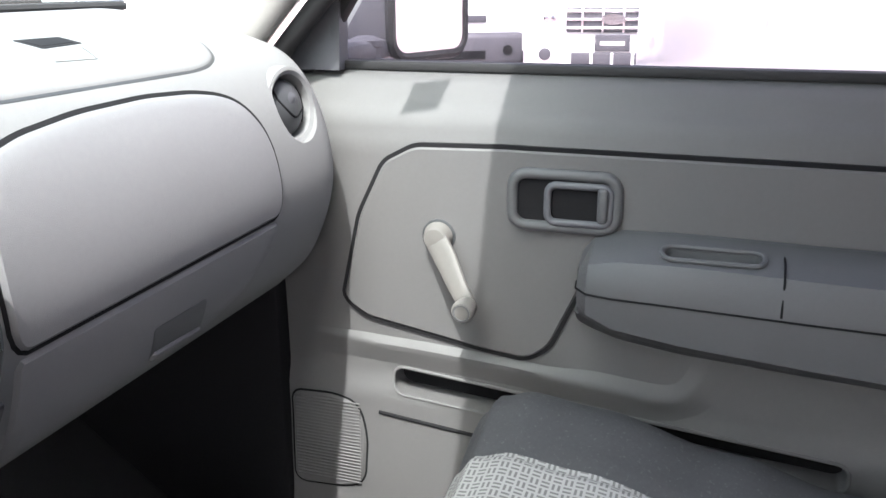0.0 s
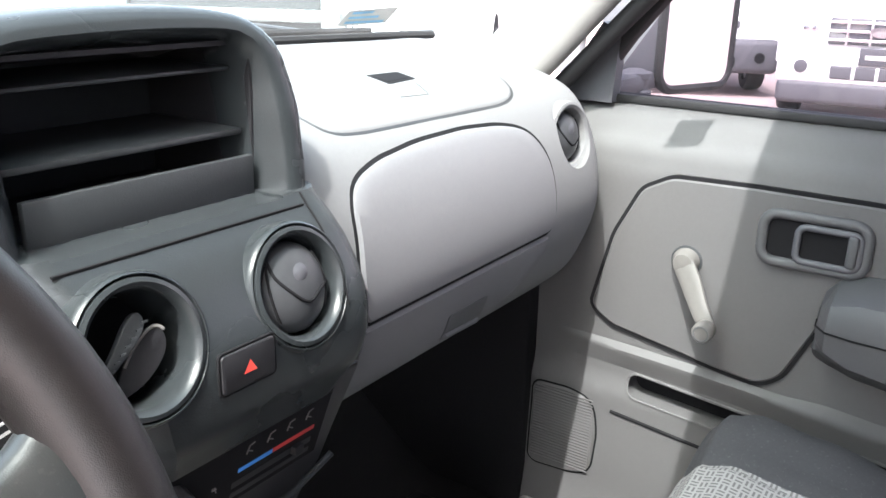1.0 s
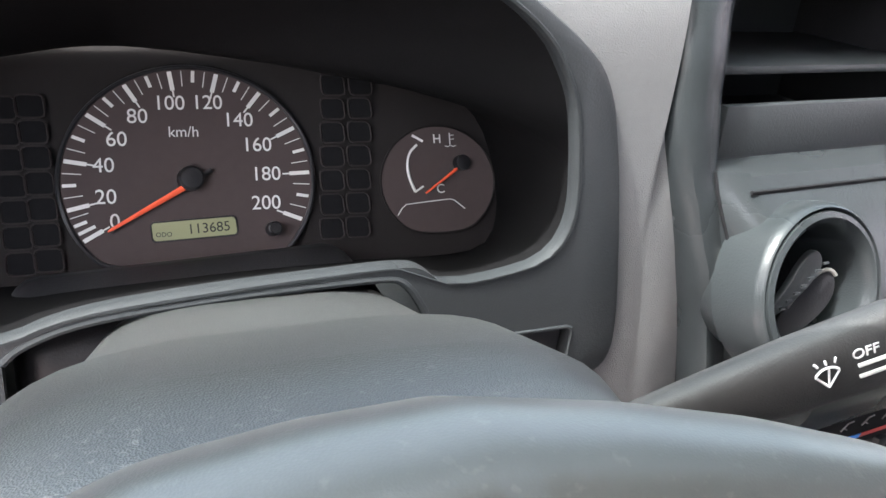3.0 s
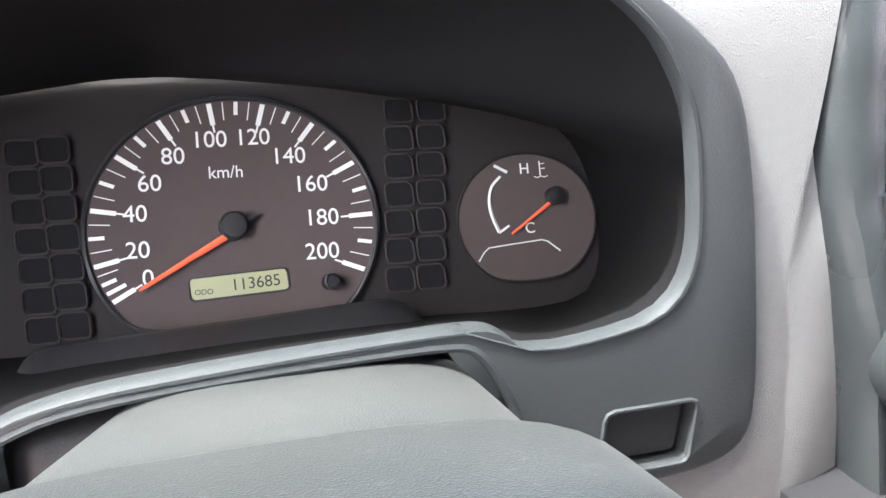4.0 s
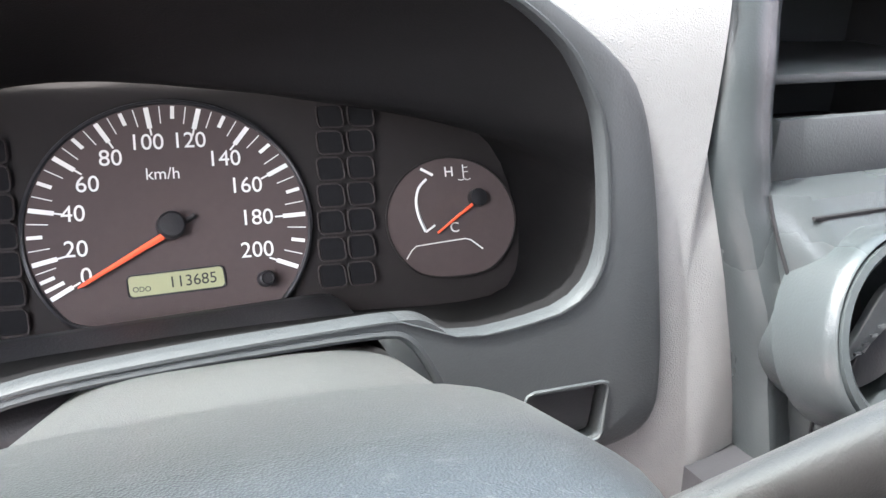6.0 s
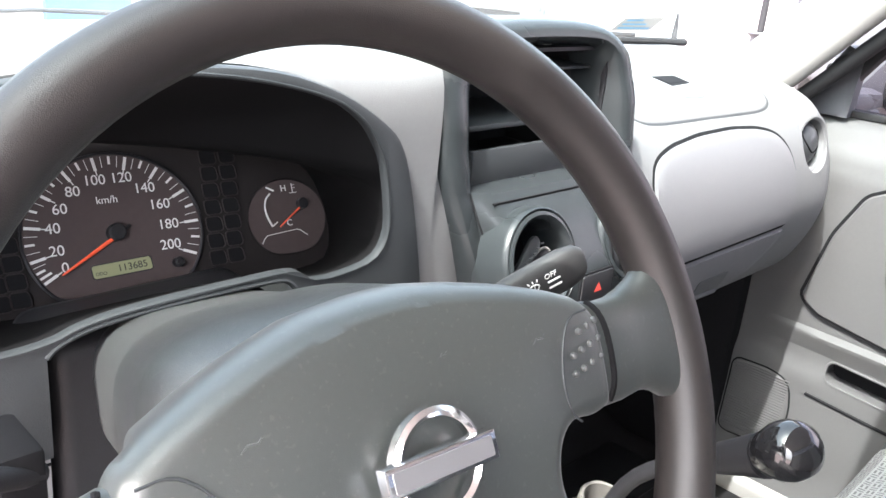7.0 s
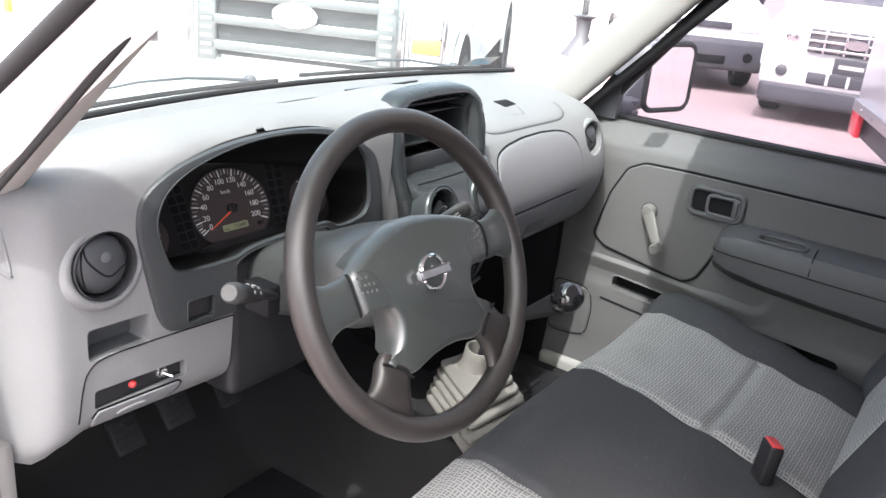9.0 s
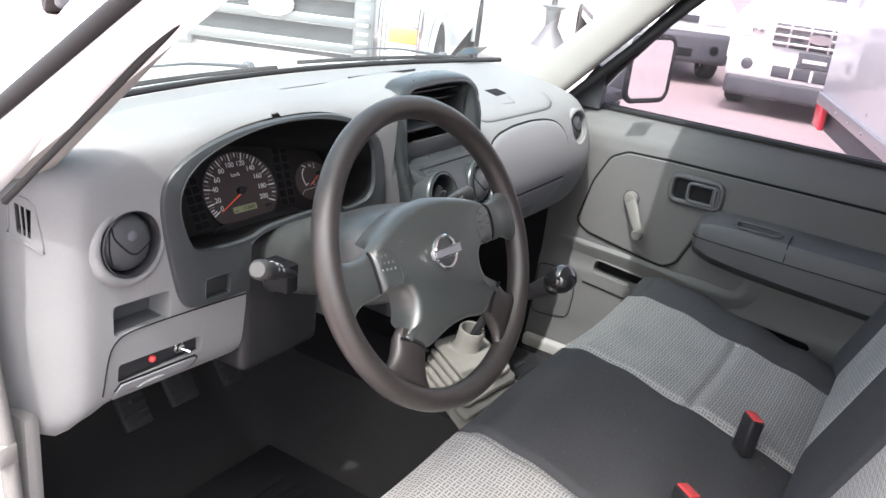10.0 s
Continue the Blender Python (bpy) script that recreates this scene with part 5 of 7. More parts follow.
part("badge_bar_inset", slab(rrect(0.050, 0.0085, 0.0008, 3), lambda a, c, d: on_wheel(a + 0.0015, c - 0.002 - 0.06 * a, pad_top(0, 0) + 0.0066 - d), 0.0006), ALLOY, bdg)
for a0, b0, k0 in ((0.073, 0.026, 1.0), (-0.070, 0.030, 1.0), (0.02, 0.036, 0.5)):
    part("pad_scuff", sweep([on_wheel(a0 + x * k0, b0 + y * k0, pad_top(a0 + x * k0, b0 + y * k0) + 0.0001) for x, y in ((-0.004, 0.0), (-0.001, 0.0018), (0.003, 0.0012), (0.005, 0.0028))], [0.0002, 0.0005, 0.0005, 0.0002], 5, up=WN), DOT, pad)

column = thing("steering_column", (-0.38, 0.0, 0.9), "grey plastic steering column shroud behind the wheel", "column shroud")
col = []
for s, hw, hh in ((0.034, 0.062, 0.046), (0.05, 0.080, 0.057), (0.09, 0.090, 0.062), (0.145, 0.090, 0.061), (0.152, 0.088, 0.0595), (0.158, 0.081, 0.0555), (0.165, 0.079, 0.0545), (0.22, 0.078, 0.054), (0.30, 0.076, 0.053), (0.36, 0.074, 0.053)):
    c = WC - WN * s + Vector((0.145 * s, 0, 0.07 * s))
    col.append(ring(c, WU, WV, hw, hh, 48, 3.6))
sh = part("shroud", loft(col), SHROUD, column)
part("lower_cover", box((-0.4445, 0.034, 0.815), (-0.2705, 0.11, 1.036), 0.016, 4), BLACK, column)


def stalk(base, tip, name, label):
    d = (Vector(tip) - Vector(base))
    st = thing(name, base, label, "stalk switch")
    u = d.cross(Vector((0, 0, 1))).normalized()
    v = u.cross(d.normalized())
    return st, d, u, v


# wiper stalk on the passenger's side: a broad flat paddle
P0, P1 = Vector((-0.323, -0.125, 1.048)), Vector((-0.187, -0.1765, 1.113))
st, d, u, v = stalk(P0, P1, "wiper_stalk", "dark grey flat wiper stalk with white printed marks")
rr = []
for f, w, t in ((0.0, 0.006, 0.005), (0.25, 0.008, 0.006), (0.45, 0.0105, 0.007), (0.7, 0.0135, 0.0078), (0.9, 0.0145, 0.0078), (0.97, 0.0125, 0.0065), (1.0, 0.008, 0.004)):
    rr.append(ring(P0 + d * f, v, u, w, t, 20, 2.6))
paddle = part("paddle", loft(rr), STALK, st)
face = -u if (-u).y < 0 else u
dn = d.normalized()
mw = Matrix((( dn.x, v.x, face.x, 0), (dn.y, v.y, face.y, 0), (dn.z, v.z, face.z, 0), (0, 0, 0, 1)))
words("OFF", 0.0050, Matrix.Translation(P0 + d * 0.825 + v * 0.0060 + face * 0.0081) @ mw, WHITE_INK, st, "off_print")
for k in (0, 1):
    part("setting_bar", box((-0.0045, -0.0005, -0.0002), (0.0045, 0.0005, 0.0006), m=Matrix.Translation(P0 + d * 0.835 + v * (0.0018 - 0.0042 * k) + face * 0.0080) @ mw), WHITE_INK, st)
sym = P0 + d * 0.745 + v * 0.0018 + face * 0.0081
part("wiper_symbol", join(join(sweep([sym + dn * 0.0046 * math.cos(radians(a)) + v * (0.0046 * math.sin(radians(a)) - 0.0014) for a in range(35, 150, 10)], 0.0005, 4),
                               sweep([sym + v * (-0.0042), sym + dn * 0.0039 + v * 0.001], 0.00045, 4)),
                          join(sweep([sym + v * (-0.0042), sym - dn * 0.0039 + v * 0.001], 0.00045, 4), sweep([sym + v * (-0.0042), sym + v * 0.0028 + dn * 0.0007], 0.0004, 4))), WHITE_INK, st)
for k in range(3):
    part("spray_drop", sweep([sym + dn * (-0.0028 + 0.0028 * k) + v * 0.0044, sym + dn * (-0.0038 + 0.0035 * k) + v * 0.006], 0.00045, 4), WHITE_INK, st)

# lamp stalk on the driver's side, with a turning knob
Q0, Q1 = Vector((-0.50, -0.105, 1.045)), Vector((-0.622, -0.157, 1.103))
st2, d, u, v = stalk(Q0, Q1, "lamp_stalk", "black lamp stalk with a worn grey end cap")
part("arm", sweep([Q0 + d * f for f in (0, 0.2, 0.4, 0.5)], [0.006, 0.006, 0.0062, 0.0075], 12), BLACK, st2)
part("switch_barrel", sweep([Q0 + d * f for f in (0.42, 0.46, 0.60, 0.64, 0.86)], [0.0075, 0.0092, 0.0100, 0.0106, 0.0112], 20), BLACK, st2)
part("end_cap", sweep([Q0 + d * f for f in (0.84, 0.87, 0.97, 1.0)], [0.0112, 0.0122, 0.0116, 0.009], 20), CAP, st2, "grey worn end cap")
for f in (0.54, 0.68):
    for k in range(5):
        a = radians(20 + 35 * k)
        w = u * math.cos(a) + v * math.sin(a)
        if w.y > 0:
            w = w - 2 * u * u.dot(w)
        part("lamp_mark", box((-0.0018, -0.0018, 0), (0.0018, 0.0018, 0.0006), m=Matrix.Translation(Q0 + d * f + w * (0.0101 if f < 0.6 else 0.0109)) @ w.to_track_quat("Z", "Y").to_matrix().to_4x4()), WHITE_INK, st2)
part("stalk_slot", box((-0.520, -0.112, 1.022), (-0.498, -0.07, 1.062), 0.004), MATTE, column)

# ---- passenger door ----
def door_x(z):
    return lerp_table([(0.42, 0.715), (0.52, 0.728), (0.64, 0.733), (0.662, 0.733), (0.70, 0.742), (0.76, 0.742), (0.9, 0.74), (1.0, 0.742), (1.03, 0.748), (1.07, 0.772), (1.088, 0.786), (1.093, 0.80)], z)


door = thing("passenger_door", (0.76, -0.45, 0.42), "grey moulded plastic passenger door panel, partly sunlit", "car door")
zs = [0.42 + 0.673 * i / 60 for i in range(61)]
rings = []
for i in range(40):
    y = 0.10 - 1.12 * i / 39
    rings.append([Vector((door_x(z), y, z)) for z in zs] + [Vector((0.84, y, 1.093)), Vector((0.84, y, 0.42))])
panel = part("door_panel", loft(rings), DOOR, door)
POCK = rrect(0.56, 0.037, 0.015)
carve(panel, slab(POCK, lambda a, b, d: Vector((0.62 + d, -0.335 + a, 0.670 + 0.074 * a + b)), 0.19))
# Black sheet set into the pocket in place of the shade there
part("pocket_shade_sheet", box((0.775, -0.64, 0.61), (0.78, -0.04, 0.72)), MATTE, door)


def on_door(a, b, lift=0.0):
    return Vector((door_x(b) - lift, a, b))


INS = smooth_loop(dense([(0.012, 0.80), (-0.015, 0.915), (-0.05, 0.985), (-0.09, 1.006), (-0.20, 1.009), (-0.5, 1.008), (-0.98, 1.006), (-0.98, 0.915), (-0.6, 0.915), (-0.40, 0.916), (-0.345, 0.912), (-0.315, 0.885), (-0.262, 0.765), (-0.235, 0.746), (-0.18, 0.752), (-0.02, 0.778)], 0.02), 2)


part("seam", flat_skin([shrink([Vector(p) for p in INS], j, -0.0048) for j in range(len(INS))], 0.0006, 0.010, 0.0002, lambda p, h: Vector((0.7395 - h, p.x, p.y))), MATTE, door)
insert = part("trim_insert", flat_skin(INS, 0.0030, 0.010, 0.0028, lambda p, h: Vector((0.7395 - h, p.x, p.y))), DOOR, door)
part("pocket_lip", sweep([on_door(-0.335 + a, 0.670 + 0.074 * a + b, 0.0) for a, b in POCK], 0.0022, 8, closed=True, up=(1, 0, 0)), DOOR, door)
part("groove", sweep([on_door(y, 0.641 + 0.09 * (y + 0.036), -0.0005) for y in (-0.035, -0.1, -0.2, -0.3, -0.47)], 0.0030, 8, up=(1, 0, 0)), MATTE, door)
# the soft ledge under the insert, which curls up below the armrest
ledge = spline([Vector(p) for p in ((0.06, 0.744), (0.0, 0.744), (-0.06, 0.742), (-0.108, 0.740), (-0.213, 0.734), (-0.285, 0.727), (-0.355, 0.720), (-0.400, 0.717), (-0.425, 0.724), (-0.440, 0.742), (-0.449, 0.766), (-0.455, 0.79))], 64)
rows = []
for i, p in enumerate(ledge):
    way = (ledge[min(i + 1, 63)] - ledge[max(i - 1, 0)]).normalized()
    side = Vector((way.y, -way.x))
    up = lerp_table([(-0.33, 0.020), (-0.25, 0.010)], p.x)
    tall = 0.0085 * min(1.0, i / 10) * min(1.0, (63 - i) / 12)
    rows.append([on_door(*(p + side * a), tall * h) for a, h in ((up, -0.2), (up * 0.6, 0.32), (up * 0.25, 0.78), (0.0, 1.0), (-0.004, 0.97), (-0.010, 0.75), (-0.018, 0.40), (-0.028, 0.10), (-0.034, -0.2))])
part("panel_ledge", loft(rows, closed=False), DOOR, door)
SPK = smooth_loop(dense([(-0.012, 0.535), (-0.016, 0.60), (-0.005, 0.648), (0.03, 0.658), (0.095, 0.655), (0.095, 0.515), (0.01, 0.52)], 0.03), 2)
part("seam", flat_skin([shrink([Vector(p) for p in SPK], j, -0.003) for j in range(len(SPK))], 0.0006, 0.004, 0.0002), MATTE, door)
spk = part("speaker_grille", flat_skin(SPK, 0.004, 0.004, 0.003), DOOR, door)
for i in range(26):
    z = 0.53 + 0.0048 * i
    part("grille_rib", sweep([on_door(-0.008, z, 0.0042), on_door(0.03, z, 0.0042), on_door(0.09, z, 0.0042)], 0.0013, 6, up=(1, 0, 0)), DOOR, spk)

# armrest: a lower body and two top covers
def arm_ring(y, x_in, z_top, z_mid, z_low, r=0.016):
    xo = 0.738
    pts = [(xo, z_low - 0.03), (xo - 0.02, z_low - 0.012), (x_in + 0.02, z_low), (x_in + 0.004, z_low + 0.012), (x_in, z_mid - 0.005), (x_in + 0.002, z_top - 0.018), (x_in + 0.010, z_top - 0.006), (x_in + 0.020, z_top - 0.003), (xo - 0.01, z_top + 0.012), (xo, z_top + 0.012)]
    return [Vector((a, y, b)) for a, b in pts]


rows = []
for y, xi, zt, zl in ((-0.296, 0.722, 0.86, 0.838), (-0.301, 0.694, 0.885, 0.834), (-0.315, 0.672, 0.902, 0.828), (-0.345, 0.662, 0.912, 0.818), (-0.42, 0.660, 0.914, 0.808), (-0.55, 0.656, 0.912, 0.80), (-0.75, 0.652, 0.91, 0.79), (-1.0, 0.652, 0.91, 0.78)):
    rows.append(arm_ring(y, xi, zt, 0.87, zl))
arm = part("armrest", loft(rows), ARM, door, "dark grey moulded armrest")
cup = [(-0.445 + a, 0.692 + b) for a, b in rrect(0.105, 0.026, 0.012)]
carve(arm, slab(cup, lambda a, b, d: Vector((b, a, 0.95 - d)), 0.075))
part("pull_cup_lip", sweep([Vector((b, a, 0.9135 + (b - 0.682) * 0.27)) for a, b in cup], 0.003, 8, closed=True), ARM, arm)
part("pull_cup_floor", box((0.676, -0.50, 0.874), (0.708, -0.39, 0.877)), BEZEL, arm)
part("cover_joint", sweep([Vector((0.735, -0.517, 0.918)), Vector((0.682, -0.517, 0.916)), Vector((0.663, -0.517, 0.905)), Vector((0.656, -0.517, 0.868))], 0.0012, 6), MATTE, arm)
part("cover_seam", sweep([Vector((x - 0.0005, y, z)) for x, y, z in ((0.7215, -0.2965, 0.862), (0.693, -0.3005, 0.864), (0.671, -0.3148, 0.866), (0.6612, -0.345, 0.867), (0.6592, -0.42, 0.866), (0.6552, -0.55, 0.864), (0.6512, -0.75, 0.862), (0.6512, -1.0, 0.862))], 0.0011, 6), MATTE, arm)

# inner handle in its bezel
HC = (-0.276, 0.953)
HB = rrect(0.122, 0.062, 0.017, 6)
part("handle_bezel", sweep([on_door(HC[0] + a, HC[1] + b, 0.008) for a, b in HB], 0.0068, 10, closed=True, up=(1, 0, 0)), ARM, door)
# Dish and finger plate are flat and black, standing in for the recess's shade
part("handle_dish_shade", flat_skin([Vector((HC[0] + a, HC[1] + b)) for a, b in rrect(0.118, 0.058, 0.015, 6)], 0.0062, 0.004, 0.001), MATTE, door)
HH = rrect(0.072, 0.044, 0.01, 6)
hand = part("inner_handle", sweep([on_door(HC[0] - 0.018 + a, HC[1] - 0.002 + b, 0.0125) for a, b in HH], 0.0045, 10, closed=True, up=(1, 0, 0)), GREYP, door, "dark grey flap door handle")
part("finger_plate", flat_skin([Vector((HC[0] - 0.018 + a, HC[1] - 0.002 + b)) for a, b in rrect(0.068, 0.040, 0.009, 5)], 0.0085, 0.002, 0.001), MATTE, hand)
part("handle_grip", box((0.719, HC[0] - 0.052, HC[1] - 0.02), (0.731, HC[0] - 0.04, HC[1] + 0.02), 0.004, 3), ARM, hand)
# window crank
CP, CK = on_door(-0.122, 0.897, 0.004), Vector((0.690, -0.172, 0.826))
crank = part("window_crank", lathe([(0.0185, -0.004), (0.0185, 0.004), (0.016, 0.012), (0.013, 0.018), (0.001, 0.0195)], CP, (-1, 0, 0), 28), WINDER, door, "light grey plastic window winder")
part("crank_collar", lathe([(0.0215, -0.006), (0.0215, 0.0005), (0.019, 0.0015), (0.017, 0.0015)], CP, (-1, 0, 0), 28), BEZEL, crank)
ap = [CP + Vector((-0.012, 0, 0)), CP.lerp(CK, 0.3) + Vector((-0.006, 0, 0)), CP.lerp(CK, 0.7) + Vector((-0.003, 0, 0)), CK + Vector((0.006, 0.002, 0.004))]
part("crank_arm", loft([ring(p, Vector((0, 0.83, -0.55)), Vector((1, 0, 0)), w, t, 14, 3) for p, w, t in zip(ap, (0.0155, 0.0150, 0.0125, 0.012), (0.006, 0.005, 0.005, 0.006))]), WINDER, crank)
knob = part("crank_knob", lathe([(0.009, 0.008), (0.0125, 0.0), (0.0140, -0.014), (0.0135, -0.02), (0.0115, -0.023), (0.001, -0.0235)], CK + Vector((0.002, 0, 0)), (1, 0, 0), 24), WINDER, crank)
part("knob_ring", lathe([(0.0105, 0.0), (0.0105, 0.0012), (0.0085, 0.0012), (0.0085, 0.0)], CK + Vector((-0.0212, 0, 0)), (-1, 0, 0), 24, closed=True), ARM, knob)
# belt seal, glass and frame
part("belt_seal", box((0.7905, -1.0, 1.090), (0.803, 0.06, 1.1015), 0.003), RUBBER, door)
part("outer_belt_seal", box((0.812, -1.0, 1.085), (0.83, 0.08, 1.100), 0.003), RUBBER, door)
gl = bmesh.new()
gv = [gl.verts.new(p) for p in ((0.808, 0.06, 1.085), (0.808, -1.0, 1.085), (0.72, -0.98, 1.53), (0.72, -0.27, 1.53))]
gl.faces.new(gv)
wg = part("window_glass", gl, GLASS_T, door)
wg.visible_shadow = False
FR = [(0.80, 0.085, 1.085), (0.778, 0.005, 1.19), (0.755, -0.12, 1.335), (0.732, -0.255, 1.485), (0.722, -0.32, 1.545), (0.718, -0.6, 1.565), (0.722, -0.95, 1.555), (0.75, -1.0, 1.40), (0.80, -1.0, 1.09)]
part("window_frame", loft([ring(Vector(p), (0.25, 0.75, 0.6) if i < 4 else (0, 0.3, 0.95), (0.95, -0.1, -0.2), 0.017, 0.012, 12, 3) for i, p in enumerate(FR)]), RUBBER, door)
part("mirror_base_cover", loft([[Vector((x, 0.115, 1.09)), Vector((x, 0.022, 1.09)), Vector((x - 0.012, 0.012, 1.19)), Vector((x - 0.008, 0.04, 1.20))] for x in (0.775, 0.80)]), GREYP, door)

# ---- wing mirror ----
mirror = thing("wing_mirror", (0.98, 0.06, 1.07), "dark wing mirror with bright glass, on the passenger door", "mirror")
mrings = []
for f, y, w, h in ((0, 0.09, 0.045, 0.05), (1, 0.07, 0.075, 0.075), (2, 0.03, 0.088, 0.088), (3, -0.03, 0.09, 0.09)):
    mrings.append(ring((1.04 + 0.008 * f, y + 0.04, 1.172), (0.93, -0.35, 0), (0, 0, 1), w, h, 32, 5))
part("housing", loft(mrings), GREYP, mirror)
mc = Vector((1.065, 0.006, 1.172))
part("mirror_rim", sweep([mc + Vector((0.93, -0.35, 0)) * a + Vector((0, 0, b)) for a, b in rrect(0.174, 0.174, 0.03)], 0.0085, 8, closed=True, up=(0, 1, 0)), RUBBER, mirror)
bm = bmesh.new()
bm.faces.new([bm.verts.new(mc + Vector((-0.001, -0.004, 0)) + Vector((0.93, -0.35, 0)) * a + Vector((0, 0, b))) for a, b in rrect(0.165, 0.165, 0.028)])
part("mirror_pane", bm, MIRROR, mirror)
part("arm", box((0.83, 0.04, 1.085), (1.06, 0.10, 1.115), 0.01), GREYP, mirror)
part("pivot", lathe([(0.028, 0), (0.028, 0.012), (0.022, 0.014), (0.022, 0.03), (0.026, 0.032), (0.026, 0.04), (0.012, 0.046), (0.001, 0.047)], (0.945, 0.06, 1.075), (0, 0, 1), 24), GREYP, mirror)

# ---- bench seat ----
def seat_z(x, y):
    z = lerp_table([(-0.72, 0.655), (-0.60, 0.682), (-0.48, 0.708), (-0.34, 0.738), (-0.27, 0.746), (-0.235, 0.736), (-0.215, 0.712), (-0.203, 0.66), (-0.2, 0.58)], y)
    for c, h, w in ((0.35, -0.010, 0.16), (-0.40, -0.010, 0.16)):
        z += h * max(0.0, 1 - ((x - c) / w) ** 2)
    for c in (-0.58, -0.222, 0.172, 0.527):
        z -= 0.007 * math.exp(-((x - c) / 0.009) ** 2)
    z += 0.018 * math.exp(-((x - 0.60) / 0.05) ** 2) + 0.018 * math.exp(-((x + 0.64) / 0.05) ** 2) + 0.006 * math.exp(-(x / 0.12) ** 2)
    if x > 0.63:
        z -= ((x - 0.63) / 0.05) ** 2 * 0.10
    if x < -0.665:
        z -= ((-0.665 - x) / 0.05) ** 2 * 0.10
    if 0.175 < x < 0.525 or -0.58 < x < -0.222:
        z -= 0.014 * math.exp(-((y + 0.49) / 0.011) ** 2)
        z += 0.004 * math.sin((y + 0.22) * 14)
    z += 0.0015 * noise.noise(Vector((x * 9, y * 9, 0)))
    return z


def grid(f, us, vs, uv=None):
    """A surface f(u, v) with a sheet of UVs in metres."""
    bm = bmesh.new()
    lay = bm.loops.layers.uv.new("UVMap")
    rows = [[bm.verts.new(f(u, v)) for v in vs] for u in us]
    arc = [0.0]
    for a, b in zip(vs, vs[1:]):
        arc.append(arc[-1] + (f(us[len(us) // 2], b) - f(us[len(us) // 2], a)).length)
    for i in range(len(us) - 1):
        for j in range(len(vs) - 1):
            fc = bm.faces.new((rows[i][j], rows[i + 1][j], rows[i + 1][j + 1], rows[i][j + 1]))
            for lp, (p, q) in zip(fc.loops, ((i, j), (i + 1, j), (i + 1, j + 1), (i, j + 1))):
                lp[lay].uv = (us[p], arc[q])
    return bm


seat = thing("bench_seat", (0, -0.6, 0.45), "bench seat in charcoal cloth with grey patterned cushion strips", "seat")
vsy = steps(-0.2, -0.26, 0.004) + steps(-0.264, -0.72, 0.006)[0:]
for x0, x1, m, nm in ((-0.70, -0.58, CLOTH, "side_bolster"), (-0.58, -0.222, WEAVE, "driver_cushion"), (-0.222, 0.172, CLOTH, "middle_cushion"), (0.172, 0.527, WEAVE, "passenger_cushion"), (0.527, 0.685, CLOTH, "side_bolster")):
    part(nm, grid(lambda u, v: Vector((u, v, seat_z(u, v))), steps(x0, x1, 0.006), vsy), m, seat, "grey basket-patterned cloth" if m is WEAVE else "", smooth=180)


def back_y(x, h):
    y = -0.672 - 0.40 * h
    for c in (-0.58, -0.222, 0.172, 0.527):
        y -= 0.010 * math.exp(-((x - c) / 0.012) ** 2)
    y += 0.02 * math.exp(-((x - 0.61) / 0.06) ** 2) + 0.02 * math.exp(-((x + 0.64) / 0.06) ** 2)
    y -= 0.05 * math.exp(-(h / 0.03) ** 2)
    if h > 0.55:
        y -= ((h - 0.55) / 0.1) ** 2 * 0.08
    return y


for x0, x1, m, nm in ((-0.70, -0.58, CLOTH, "back_bolster"), (-0.58, -0.222, WEAVE, "driver_backrest"), (-0.222, 0.172, CLOTH, "middle_backrest"), (0.172, 0.527, WEAVE, "passenger_backrest"), (0.527, 0.685, CLOTH, "back_bolster")):
    part(nm, grid(lambda u, v: Vector((u, back_y(u, v), 0.655 + v)), steps(x0, x1, 0.01), steps(0, 0.64, 0.012)), m, seat, smooth=180)
part("back_core", box((-0.69, -1.0, 0.5), (0.675, -0.955, 1.26), 0.01), CLOTH, seat)
part("cushion_core", box((-0.69, -0.78, 0.45), (0.675, -0.215, 0.64), 0.02), CLOTH, seat)
part("seat_end", loft([[Vector((0.68, y, 0.5)), Vector((0.68, y, seat_z(0.68, y)))] for y in steps(-0.21, -0.72, 0.05)], closed=False), CLOTH, seat)

def buckle(at, rz):
    bk = thing("belt_buckle", at, "black seat belt buckle with a red release button", "seat belt buckle", "belt buckles")
    m = Matrix.Translation(at) @ pose(0, 0, 0, 8, 4, rz)
    part("casing", box((-0.021, -0.012, 0.018), (0.021, 0.012, 0.088), 0.005, 3, m=m), BLACK, bk)
    part("release_button", box((-0.018, -0.0095, 0.082), (0.018, 0.0095, 0.0905), 0.002, m=m), RED, bk, "red push button")
    part("strap", box((-0.013, -0.003, -0.03), (0.013, 0.003, 0.025), 0.001, m=m), RUBBER, bk)
    return bk


buckle(Vector((0.118, -0.603, 0.668)), 35)
buckle(Vector((-0.168, -0.580, 0.664)), 50)

# ---- cab ----
cab = thing("cab_shell", (0, -0.3, 0.3), "white pickup cab shell with grey trim, driver's side open", "pickup cab", kind="structure")
floor_rings = []
for i in range(57):
    x = -0.74 + 1.48 * i / 56
    hump = 0.20 * math.exp(-(max(0, abs(x - 0.04) - 0.09) / 0.045) ** 2)
    row = []
    for j in range(24):
        y = -1.0 + 1.62 * j / 23
        z = 0.42 + hump + max(0.0, y - 0.28) ** 1.0 * 0.75
        row.append(Vector((x, y, z)))
    floor_rings.append(row + [Vector((x, 0.62, 0.36)), Vector((x, -1.0, 0.36))])
floor = part("floor", loft(floor_rings), CARPET)
tagged(floor, "dark grimy moulded floor covering of the cab", "floor", kind="structure")
